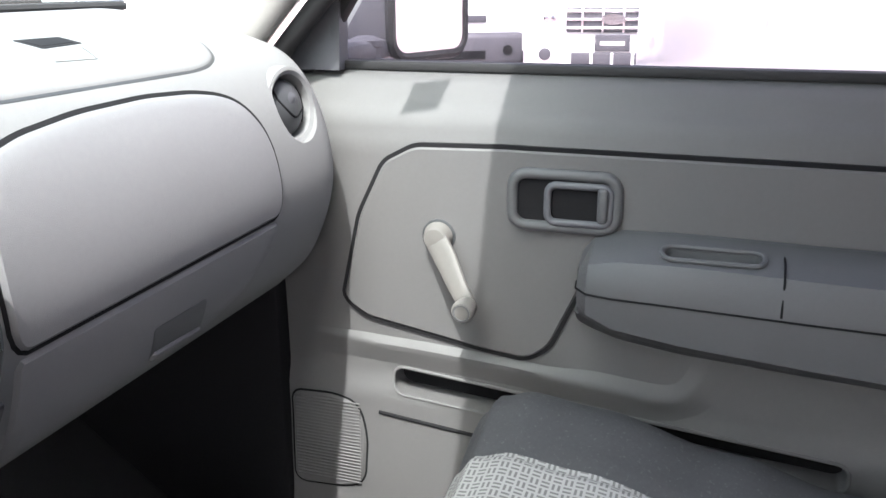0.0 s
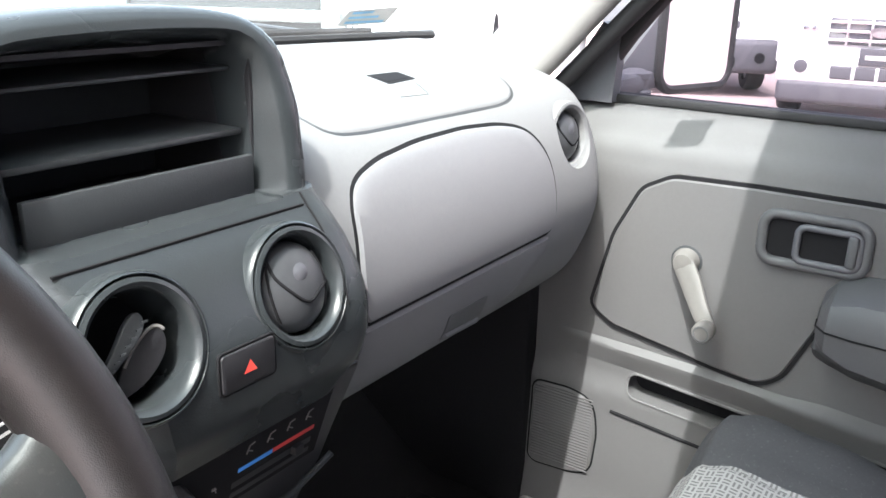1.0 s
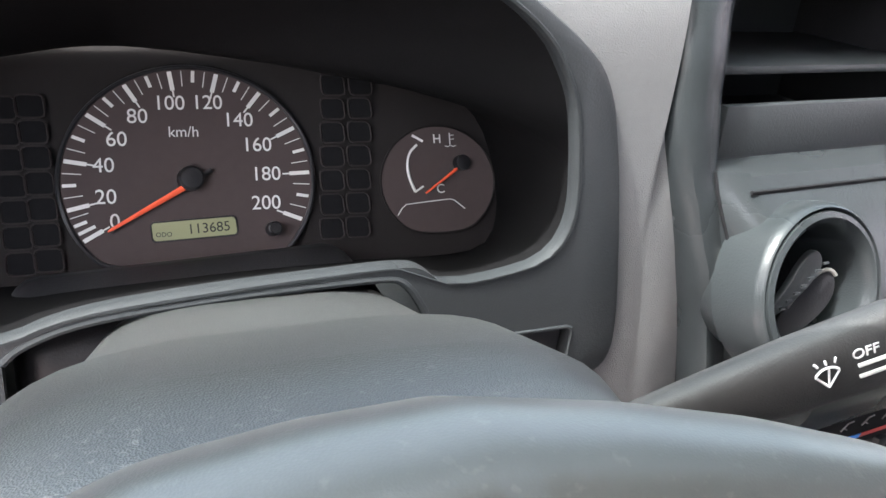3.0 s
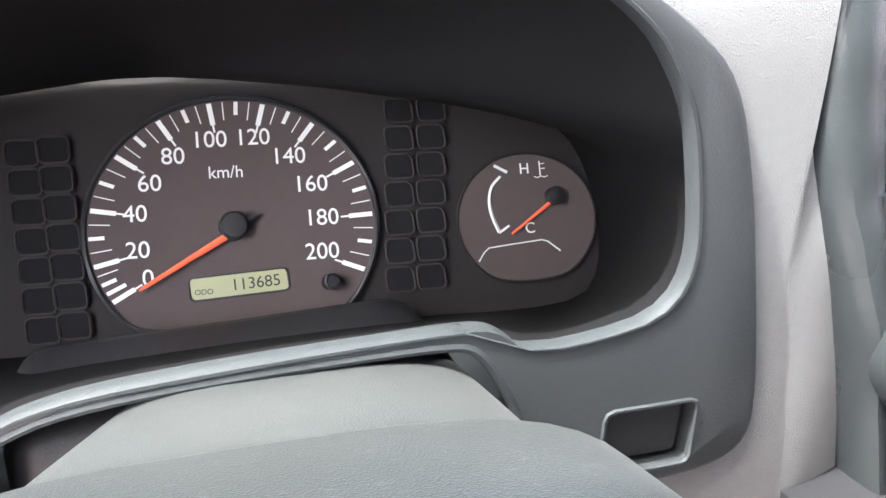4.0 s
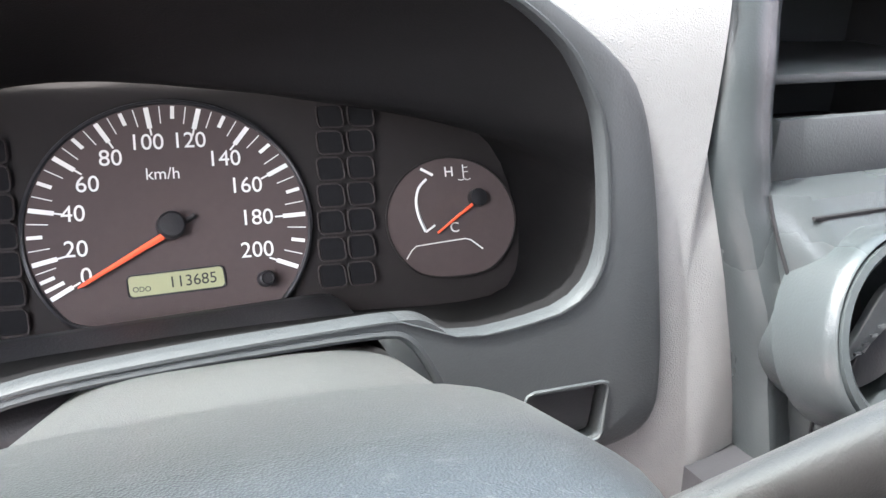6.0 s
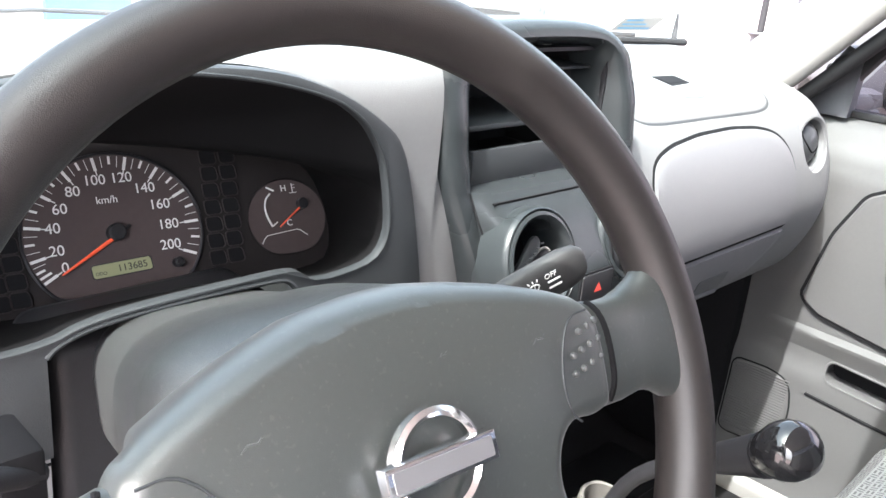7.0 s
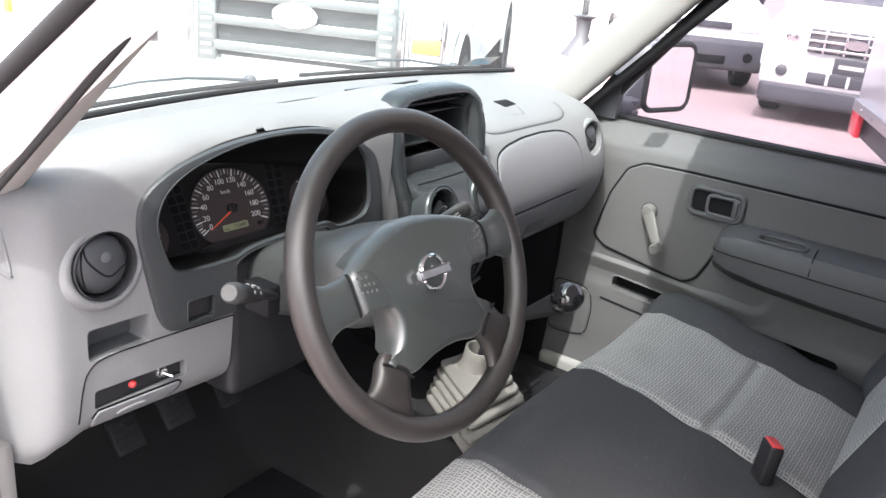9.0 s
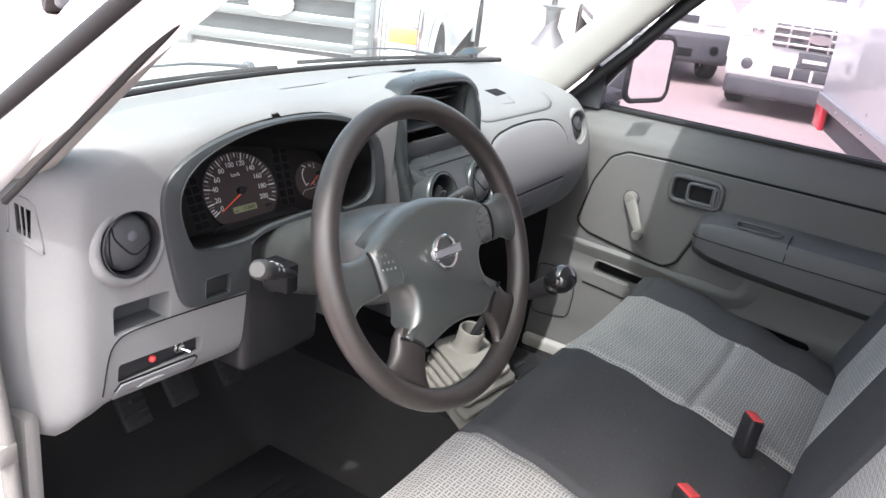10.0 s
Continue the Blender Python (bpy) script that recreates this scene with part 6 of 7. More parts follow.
# Firewall and passenger kick panel in black put the footwell's shade into colour
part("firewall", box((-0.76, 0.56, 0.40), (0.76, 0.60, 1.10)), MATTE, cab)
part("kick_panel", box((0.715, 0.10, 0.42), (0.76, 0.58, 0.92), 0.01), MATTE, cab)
part("kick_panel", box((-0.76, 0.09, 0.42), (-0.735, 0.58, 0.86), 0.01), SEAL, cab)
part("scuff_plate", box((0.700, -0.95, 0.40), (0.735, 0.10, 0.452), 0.012, 3), TRIM, cab)
part("sill", box((-0.84, -1.0, 0.30), (-0.735, 0.14, 0.44), 0.02, 3), PAINT, cab)
part("sill_trim", box((-0.745, -0.95, 0.42), (-0.69, 0.09, 0.455), 0.01), SEAL, cab)
part("rear_wall", box((-0.76, -1.06, 0.40), (0.76, -1.01, 1.10)), LINER, cab)
part("roof", box((-0.72, -1.06, 1.585), (0.72, -0.285, 1.62), 0.015), PAINT, cab)
lin = part("roof_lining", box((-0.70, -1.04, 1.565), (0.70, -0.265, 1.583), 0.006), LINER)
lin.name = "ceiling"
tagged(lin, "light grey cloth roof lining", "roof lining", kind="structure")
part("rear_pillar", box((0.66, -1.06, 1.09), (0.76, -1.0, 1.585)), TRIM, cab)
part("rear_pillar", box((-0.80, -1.08, 0.40), (-0.70, -0.98, 1.585)), TRIM, cab)
part("rear_header", box((-0.66, -1.06, 1.50), (0.66, -1.01, 1.585)), LINER, cab)
part("windscreen_header", box((-0.66, -0.30, 1.545), (0.66, -0.25, 1.60), 0.012), LINER, cab)
# Unseen dark pane, added to cut the light coming in from behind
rear_glass = part("rear_dimming_pane", box((-0.66, -1.045, 1.10), (0.66, -1.04, 1.50)), glass_mat("rear_light_cut_glass", (0.3, 0.3, 0.32)), cab)
part("roof_rail", box((-0.74, -1.0, 1.54), (-0.68, -0.29, 1.60), 0.012), PAINT, cab)


def pillar(s):
    """A windscreen pillar of the side s (1: passenger's)."""
    base, top = Vector((0.735 * s, 0.175, 1.12)), Vector((0.655 * s, -0.29, 1.575))
    d = (top - base).normalized()
    side = Vector((s, 0, 0.15)).normalized()
    w = d.cross(side).normalized()
    rings = [ring(base + (top - base) * f, w, side, (0.050 - 0.008 * f) * (1 if s > 0 else 0.55), 0.024, 20, 3.2) for f in (0, 0.25, 0.5, 0.75, 1)]
    part("pillar_trim", loft(rings), TRIM, cab, "light grey windscreen pillar trim")
    o2 = Vector((0.045 * s, 0.03, -0.015))
    rings = [ring(base + o2 + (top - base) * f, w, side, 0.046 if s > 0 else 0.036, 0.022, 20, 4) for f in (-0.15, 0.25, 0.5, 0.75, 1)]
    part("pillar_skin", loft(rings), PAINT, cab)
    o3 = Vector((0.02 * s, -0.062, -0.03)) if s > 0 else Vector((-0.042, -0.050, -0.015))
    part("pillar_seal", sweep([base + o3 + (top - base) * f for f in ((0.0 if s > 0 else 0.1), 0.3, 0.6, 1.0)], 0.0125 if s > 0 else 0.004, 12), RUBBER, cab)


pillar(1)
pillar(-1)
# the painted face of the driver's pillar, with the black seal along its outer edge
A0_, A1_, B0_, B1_ = Vector((-0.805, 0.075, 1.222)), Vector((-0.755, -0.34, 1.535)), Vector((-0.762, 0.128, 1.142)), Vector((-0.70, -0.272, 1.462))
part("pillar_face", loft([[A0_.lerp(A1_, f), B0_.lerp(B1_, f), B0_.lerp(B1_, f) + Vector((0.0, 0.02, 0.01)), A0_.lerp(A1_, f) + Vector((0.0, 0.02, 0.01))] for f in (-0.2, 0.0, 0.3, 0.6, 1.0)]), PAINT, cab)
part("outer_seal", sweep([A0_.lerp(A1_, f) + Vector((-0.004, 0, 0.006)) for f in (-0.2, 0.0, 0.3, 0.6, 1.0)], 0.009, 10), RUBBER, cab)
# driver's door opening: hinge pillar with its seal
part("hinge_pillar", box((-0.83, 0.095, 0.42), (-0.775, 0.20, 1.16), 0.012, 3), PAINT, cab)
part("door_seal", sweep([(-0.795, 0.088, 1.19), (-0.80, 0.092, 1.10), (-0.795, 0.094, 0.98), (-0.785, 0.09, 0.86), (-0.775, 0.088, 0.66), (-0.765, 0.07, 0.48), (-0.75, 0.0, 0.455), (-0.75, -0.9, 0.455)], 0.011, 10), SEAL, cab)
part("check_strap", box((-0.80, 0.078, 0.815), (-0.775, 0.098, 0.845), 0.004), SEAL, cab)

windscreen = thing("windscreen", (0, 0.42, 1.16), "clear windscreen with a black edge along its foot", "windscreen", kind="structure")
rows = []
for i in range(25):
    x = -0.72 + 1.44 * i / 24
    k = x / 0.72
    lo, hi = Vector((x, ywb(x) + 0.012, 1.168)), Vector((x * 0.885, -0.262 - 0.05 * k * k, 1.575))
    rows.append([lo.lerp(hi, j / 10) + Vector((0, 0.02 * math.sin(math.pi * j / 10), 0.02 * math.sin(math.pi * j / 10))) for j in range(11)])
wsb = loft(rows, closed=False)
ws = part("pane", wsb, GLASS, windscreen)
ws.visible_shadow = False
part("foot_seal", sweep([Vector((x, ywb(x) + 0.006, 1.170)) for x in steps(-0.72, 0.72, 0.06)], 0.006, 8), RUBBER, windscreen)
part("band", loft([[rows[i][0] + Vector((0, 0.002, 0.001)), rows[i][0].lerp(rows[i][1], 0.14) + Vector((0, 0.002, 0.002))] for i in range(25)], closed=False), MATTE, windscreen)

def on_screen(a, b, lift=0.0):
    """A point of the pane at the width a (-1 to 1) and the height b (0 to 1)."""
    i, j = (a + 1) * 12, b * 10
    i0, j0 = min(23, int(i)), min(9, int(j))
    p = rows[i0][j0].lerp(rows[i0 + 1][j0], i - i0)
    q = rows[i0][j0 + 1].lerp(rows[i0 + 1][j0 + 1], i - i0)
    return p.lerp(q, j - j0) + Vector((0, -0.63, -0.77)) * lift


bm = bmesh.new()
bm.faces.new([bm.verts.new(on_screen(a, b, 0.002)) for a, b in ((0.72, 0.75), (0.79, 0.75), (0.79, 0.82), (0.72, 0.82))])
part("sticker", bm, SCREEN, windscreen, "small square sticker")
bm = bmesh.new()
bm.faces.new([bm.verts.new(on_screen(a, b, 0.002)) for a, b in ((0.755, 0.045), (0.86, 0.05), (0.86, 0.10), (0.755, 0.09))])
low_sticker = part("sticker", bm, LINER, windscreen, "white sticker with blue print")
for k in range(3):
    bm = bmesh.new()
    bm.faces.new([bm.verts.new(on_screen(a, b, 0.0026)) for a, b in ((0.765, 0.052 + 0.014 * k), (0.85 - 0.02 * k, 0.055 + 0.014 * k), (0.85 - 0.02 * k, 0.062 + 0.014 * k), (0.765, 0.059 + 0.014 * k))])
    part("print_bar", bm, SCREEN, low_sticker)

# bonnet, cowl and wipers
bonnet = thing("bonnet", (0, 0.9, 0.9), "white painted bonnet in full sun", "bonnet")
brows = []
for i in range(31):
    x = -0.78 + 1.56 * i / 30
    k = (x / 0.78) ** 2
    row = []
    for j in range(13):
        f = j / 12
        row.append(Vector((x, ywb(x * 0.9) + 0.11 + f * (1.02 - 0.12 * k), 1.13 - 0.055 * f - 0.03 * f * f - 0.03 * k ** 2 + 0.012 * math.exp(-((abs(x) - 0.42) / 0.07) ** 2) * (1 - 0.3 * f))))
    brows.append(row)
bon = loft(brows, closed=False)
bmesh.ops.solidify(bon, geom=bon.faces[:], thickness=0.012)
part("bonnet_panel", bon, PAINT, bonnet)
nose = part("nose", box((-0.76, 0.55, 0.35), (0.76, 1.50, 1.015), 0.05, 3), PAINT, bonnet)
part("cowl", loft([[Vector((x, ywb(x * 0.95) + 0.015, 1.150)), Vector((x, ywb(x * 0.95) + 0.125, 1.142)), Vector((x, ywb(x * 0.95) + 0.125, 1.12)), Vector((x, ywb(x * 0.95) + 0.015, 1.12))] for x in steps(-0.74, 0.74, 0.07)]), TRIM, bonnet, "pale cowl panel")



def wiper(x0, x1, up):
    wp = thing("wiper", (x0, ywb(x0) + 0.09, 1.16), "black windscreen wiper resting at the foot of the glass", "wiper", "windscreen wipers")
    n = 14
    blade = [Vector((x0 + (x1 - x0) * k / n, ywb(x0 + (x1 - x0) * k / n) + 0.0 + 0.012, 1.178 + up * k / n)) for k in range(n + 1)]
    part("blade", sweep(blade, 0.0032, 6, flat=1.5), RUBBER, wp)
    arm = [Vector((x0 + (x1 - x0) * f, ywb(x0 + (x1 - x0) * f) + 0.09 - 0.075 * f, 1.165 + 0.03 * math.sin(3 * f) + up * f * 0.6)) for f in (0, 0.12, 0.3, 0.5, 0.62)]
    part("arm", sweep(arm, [0.008, 0.006, 0.005, 0.004, 0.003], 8, flat=0.6), GREYP, wp)
    part("pivot", lathe([(0.014, 0), (0.013, 0.02), (0.008, 0.026), (0.001, 0.027)], arm[0] - Vector((0, 0, 0.015)), (0, 0, 1), 16), GREYP, wp)


wiper(0.02, -0.60, 0.006)
wiper(0.62, 0.08, 0.006)

# ---- gear lever ----
gear = thing("gear_lever", (0.06, -0.1, 0.62), "gear lever with a glossy black knob in a grey rubber boot", "gear lever")
cs = [(0.045, 0.012), (0.195, -0.035), (0.108, -0.188), (-0.075, -0.165)]
cc = Vector((0.0675, -0.093))
rr = []
for k in range(5):
    for ds, dz in ((-0.13, 0.0), (0.0, 0.0015), (0.015, 0.004), (0.015, 0.008), (-0.005, 0.0108), (-0.13, 0.0118)):
        if k == 4 and ds == -0.13 and dz:
            continue
        z = 0.622 + 0.0155 * k + dz
        sc_ = 1.10 - 0.095 * k + ds
        q = cc.lerp(Vector((0.088, -0.06)), k / 5)
        base = smooth_loop([q + (Vector(cs[i]).lerp(Vector(cs[(i + 1) % 4]), g) - cc) * sc_ for i in range(4) for g in (0.06, 0.16, 0.5, 0.84, 0.94)], 2)
        rr.append([Vector((p.x, p.y, z)) for p in base])
part("boot", loft(rr), BOOT, gear, "pleated pale grey rubber boot")
part("boot_collar", lathe([(0.040, 0.0), (0.031, 0.004), (0.0275, 0.012), (0.0265, 0.035), (0.0265, 0.052), (0.025, 0.054), (0.022, 0.053), (0.020, 0.0)], (0.09, -0.055, 0.690), (-0.05, -0.2, 1), 28), BOOT, gear)
lv = [Vector((0.09, -0.058, 0.70)), Vector((0.078, -0.10, 0.79)), Vector((0.055, -0.17, 0.86)), Vector((0.03, -0.235, 0.91)), Vector((0.014, -0.262, 0.935))]
part("lever", sweep(spline(lv, 16), 0.0085, 12), BLACK, gear)
kd = (lv[4] - lv[3]).normalized()
part("lever_sleeve", sweep([lv[2].lerp(lv[3], f) for f in (0.0, 0.4, 0.8, 1.1)], [0.011, 0.014, 0.017, 0.020], 16), BLACK, gear)
part("knob", lathe([(0.017, -0.03), (0.021, -0.018), (0.0245, -0.004), (0.0250, 0.006), (0.022, 0.017), (0.014, 0.024), (0.001, 0.026)], lv[4], kd, 28), mat("glossy_black", (0.012, 0.012, 0.013), 0.08, coat=0.5), gear, "glossy black ball knob")

# pedals
for x, z, w in ((-0.46, 0.66, 0.055), (-0.36, 0.665, 0.06), (-0.245, 0.655, 0.045)):
    pd = thing("pedal", (x, 0.27, z), "black foot pedal with a ribbed rubber pad", "pedal", "foot pedals")
    m = Matrix.Translation((x, 0.27, z)) @ pose(0, 0, 0, -35, 0, 0)
    part("pedal_pad", box((-w / 2, -0.006, -0.03), (w / 2, 0.006, 0.03), 0.004, m=m), RUBBER, pd)
    for k in range(4):
        part("rib", box((-w / 2 + 0.005, -0.009, -0.022 + 0.014 * k), (w / 2 - 0.005, -0.005, -0.017 + 0.014 * k), m=m), RUBBER, pd)
    part("pedal_arm", sweep([Vector((x, 0.277, z + 0.01)), Vector((x, 0.36, z + 0.09)), Vector((x, 0.44, z + 0.25))], 0.009, 8), BLACK, pd)
mat_m = thing("floor_mat", (-0.36, 0.05, 0.43), "black ribbed rubber floor mat, scuffed and dusty", "floor mat", "floor mats")
part("mat_sheet", box((-0.62, -0.28, 0.421), (-0.13, 0.26, 0.432), 0.004), MAT_RUBBER, mat_m)
for k in range(12):
    part("mat_rib", box((-0.55, -0.2 + 0.032 * k, 0.432), (-0.2, -0.185 + 0.032 * k, 0.437), 0.002), MAT_RUBBER, mat_m)
copy_thing(mat_m, Matrix.Translation((0.42, 0.05, 0.43)))

# ---- outside ----
ground = bmesh.new()
bmesh.ops.create_grid(ground, x_segments=2, y_segments=2, size=600)
gr = part("ground", ground, CONCRETE)
gr.location.z = -0.1
tagged(gr, "pale pinkish concrete yard in full sun", "ground", kind="structure")


def veh(name, at, heading, label, category):
    """An Empty on the ground; its frame: x to the vehicle's left, y backwards from the front, z up."""
    v = thing(name, at, label, category)
    h = Vector((heading[0], heading[1], 0)).normalized()
    left = Vector((-h.y, h.x, 0))
    m = Matrix(((left.x, -h.x, 0, at[0]), (left.y, -h.y, 0, at[1]), (0, 0, 1, at[2]), (0, 0, 0, 1)))
    return v, m


def vbox(v, m, name, lo, hi, material, bevel=0.02, label="", seg=3):
    return part(name, box(lo, hi, bevel, seg, m=m), material, v, label)


def road_wheel(v, m, x, y, r, w):
    ax = (m.to_3x3() @ Vector((1, 0, 0))).normalized()
    c = m @ Vector((x, y, r))
    wh = part("wheel", lathe([(r * 0.62, -w / 2), (r * 0.93, -w / 2), (r, -w * 0.35), (r, w * 0.35), (r * 0.93, w / 2), (r * 0.62, w / 2)], c, ax, 36, closed=True), TYRE, v)
    part("wheel_disc", lathe([(r * 0.62, -w * 0.32), (r * 0.6, w * 0.32), (r * 0.5, w * 0.2), (r * 0.2, w * 0.26), (r * 0.1, w * 0.4), (0.001, w * 0.4)], c, ax if x > 0 else -ax, 28), ALLOY, wh)


def hull(profile, half, m, taper=0.0):
    """A body from a side outline (y, z) drawn across the width, narrowed towards its top."""
    zt = max(z for _, z in profile)
    rings = []
    pts = smooth_loop([Vector((a, b)) for a, b in profile], 1)
    for f in (-1, -0.96, -0.8, 0, 0.8, 0.96, 1):
        row = []
        for p in pts:
            wv = half - taper * max(0, (p.y - 0.95)) / max(0.01, zt - 0.95)
            ins = 0.03 if abs(f) == 1 else 0.0
            row.append(m @ Vector((f * wv, p.x + ins * 0.5, p.y)))
        rings.append(row)
    return loft(rings)


def pickup_truck():
    v, m = veh("heavy_pickup", (2.62, 2.85, -0.1), (-0.9, -0.44), "large white pickup truck with a chrome barred grille, parked nose-on", "pickup truck")
    m = m @ Matrix.Diagonal((0.88, 1, 1, 1))
    part("body", hull([(0.0, 0.55), (0.0, 1.25), (0.10, 1.33), (1.35, 1.42), (1.5, 1.45), (2.2, 1.98), (4.0, 1.98), (4.1, 1.4), (6.0, 1.4), (6.0, 0.6)], 0.98, m, 0.2), PAINT2, v)
    vbox(v, m, "grille_surround", (-0.74, -0.06, 0.72), (0.74, 0.02, 1.27), CHROME, 0.03)
    vbox(v, m, "grille_back", (-0.68, -0.065, 0.77), (0.68, -0.055, 1.22), mat("grille_shadow", (0.04, 0.043, 0.045), 0.5), 0.0)
    for k in range(3):
        vbox(v, m, "grille_bar", (-0.69, -0.10, 0.80 + 0.15 * k), (0.69, -0.05, 0.86 + 0.15 * k), SATIN, 0.012)
    for s in (-1, 1):
        vbox(v, m, "grille_post", (s * 0.62 - 0.07, -0.10, 0.72), (s * 0.62 + 0.07, -0.05, 1.27), SATIN, 0.015)
        for k in range(9):
            vbox(v, m, "post_slot", (s * 0.62 - 0.04, -0.104, 0.77 + 0.05 * k), (s * 0.62 + 0.04, -0.099, 0.79 + 0.05 * k), ALLOY, 0.0)
        hl = vbox(v, m, "headlight", (s * 0.78 - 0.02 if s > 0 else -1.0, -0.06, 0.75), (1.0 if s > 0 else -0.76, 0.12, 1.22), CHROME, 0.02)
        a, b = (0.79, 0.98) if s > 0 else (-0.98, -0.79)
        part("lens", box((a, -0.075, 1.0), (b, -0.055, 1.19), 0.008, m=m), LAMP_W, hl)
        part("lens", box((a, -0.075, 0.785), (b, -0.055, 0.9), 0.008, m=m), LAMP_W, hl)
        if s > 0:
            part("indicator", box((a, -0.078, 0.905), (b, -0.055, 0.99), 0.008, m=m), AMBER, hl, "amber indicator lens")
    ov = [m @ Vector((0.15 * math.cos(2 * math.pi * k / 32), -0.112, 1.045 + 0.065 * math.sin(2 * math.pi * k / 32))) for k in range(32)]
    bd = part("grille_badge", loft([ov, [p + (m.to_3x3() @ Vector((0, 0.03, 0))) for p in ov]]), ALLOY, v, "plain oval grille badge")
    part("badge_rim", sweep(ov, 0.008, 6, closed=True), CHROME, bd)
    bp = vbox(v, m, "bumper", (-0.99, -0.16, 0.42), (0.99, 0.1, 0.70), CHROME, 0.05)
    vbox(v, m, "air_dam", (-0.9, -0.1, 0.28), (0.9, 0.1, 0.43), GREYP, 0.03)
    for s in (-1, 1):
        for y in (0.95, 4.8):
            road_wheel(v, m, s * 0.86, y, 0.41, 0.27)
            part("wheel_arch", sweep([m @ Vector((s * 0.99, y + 0.49 * math.cos(radians(a)), 0.47 + 0.49 * math.sin(radians(a)))) for a in range(-10, 195, 15)], 0.02, 8), PAINT2, v)
            part("arch_shadow", lathe([(0.46, -0.03), (0.46, 0.02), (0.001, 0.02)], m @ Vector((s * 0.985, y, 0.47)), (m.to_3x3() @ Vector((s, 0, 0))), 28), MATTE, v)
    for s in (-1, 1):
        vbox(v, m, "side_window", (s * 0.90 - 0.02, 2.0, 1.45), (s * 0.90 + 0.02, 3.6, 1.85), DGLASS, 0.01)
        vbox(v, m, "door_mirror", (s * 1.1 - 0.1, 1.75, 1.35), (s * 1.1 + 0.1, 1.85, 1.65), GREYP, 0.03)
    part("windscreen", box((-0.72, 0, 0), (0.72, 0.02, 0.72), 0.01, m=m @ pose(0, 1.52, 1.44, -54, 0, 0)), DGLASS, v)
    return v


pickup_truck()


def suv():
    v, m = veh("white_suv", (8.5, 0.75, -0.1), (-1, -0.12), "white compact SUV with a chrome barred grille, parked nose-on", "SUV")
    part("body", hull([(0.02, 0.45), (0.0, 0.95), (0.15, 1.05), (1.0, 1.15), (1.7, 1.72), (4.2, 1.70), (4.35, 0.5)], 0.9, m, 0.18), PAINT2, v)
    vbox(v, m, "bumper", (-0.88, -0.07, 0.38), (0.88, 0.1, 0.70), PAINT2, 0.06)
    vbox(v, m, "bumper_skirt", (-0.86, -0.08, 0.2), (0.86, 0.15, 0.42), GREYP, 0.05)
    vbox(v, m, "grille", (-0.46, -0.03, 0.76), (0.46, 0.02, 1.0), GREYP, 0.02)
    for k in range(3):
        vbox(v, m, "grille_bar", (-0.46, -0.05, 0.79 + 0.08 * k), (0.46, -0.02, 0.815 + 0.08 * k), CHROME, 0.006)
    for a in (-0.3, -0.1, 0.1, 0.3):
        vbox(v, m, "grille_post", (a - 0.012, -0.048, 0.76), (a + 0.012, -0.02, 1.0), CHROME, 0.004)
    ov = [m @ Vector((0.12 * math.cos(2 * math.pi * k / 28), -0.06, 0.885 + 0.05 * math.sin(2 * math.pi * k / 28))) for k in range(28)]
    part("grille_badge", loft([ov, [p + (m.to_3x3() @ Vector((0, 0.03, 0))) for p in ov]]), CHROME, v, "plain oval grille badge")
    vbox(v, m, "lower_grille", (-0.40, -0.085, 0.45), (0.40, -0.05, 0.57), GREYP, 0.015)
    for a in (-0.2, 0.0, 0.2):
        vbox(v, m, "lower_grille_post", (a - 0.015, -0.09, 0.45), (a + 0.015, -0.06, 0.57), PAINT2, 0.004)
    vbox(v, m, "plate_board", (-0.17, -0.095, 0.585), (0.17, -0.06, 0.74), GREYP, 0.006)
    vbox(v, m, "plate_print", (-0.12, -0.098, 0.64), (0.12, -0.094, 0.68), LINER, 0.0)
    for s in (-1, 1):
        hl = vbox(v, m, "headlight", (s * 0.66 - 0.17, -0.01, 0.80), (s * 0.66 + 0.17, 0.2, 1.0), LAMP_W, 0.05)
        part("reflector", lathe([(0.07, 0), (0.05, 0.02), (0.001, 0.03)], m @ Vector((s * 0.62, -0.012, 0.9)), m.to_3x3() @ Vector((0, -1, 0)), 20), CHROME, hl)
        part("fog_lamp", lathe([(0.06, 0), (0.06, 0.02), (0.045, 0.025), (0.001, 0.02)], m @ Vector((s * 0.66, -0.062, 0.55)), m.to_3x3() @ Vector((0, -1, 0)), 20), GREYP, v)
        for y in (0.85, 3.45):
            road_wheel(v, m, s * 0.8, y, 0.34, 0.22)
        vbox(v, m, "side_window", (s * 0.86 - 0.02, 1.6, 1.15), (s * 0.80 + 0.02, 3.8, 1.55), DGLASS, 0.01)
    part("windscreen", box((-0.7, 0, 0), (0.7, 0.02, 0.82), 0.01, m=m @ pose(0, 0.98, 1.17, -48, 0, 0)), DGLASS, v)
    return v


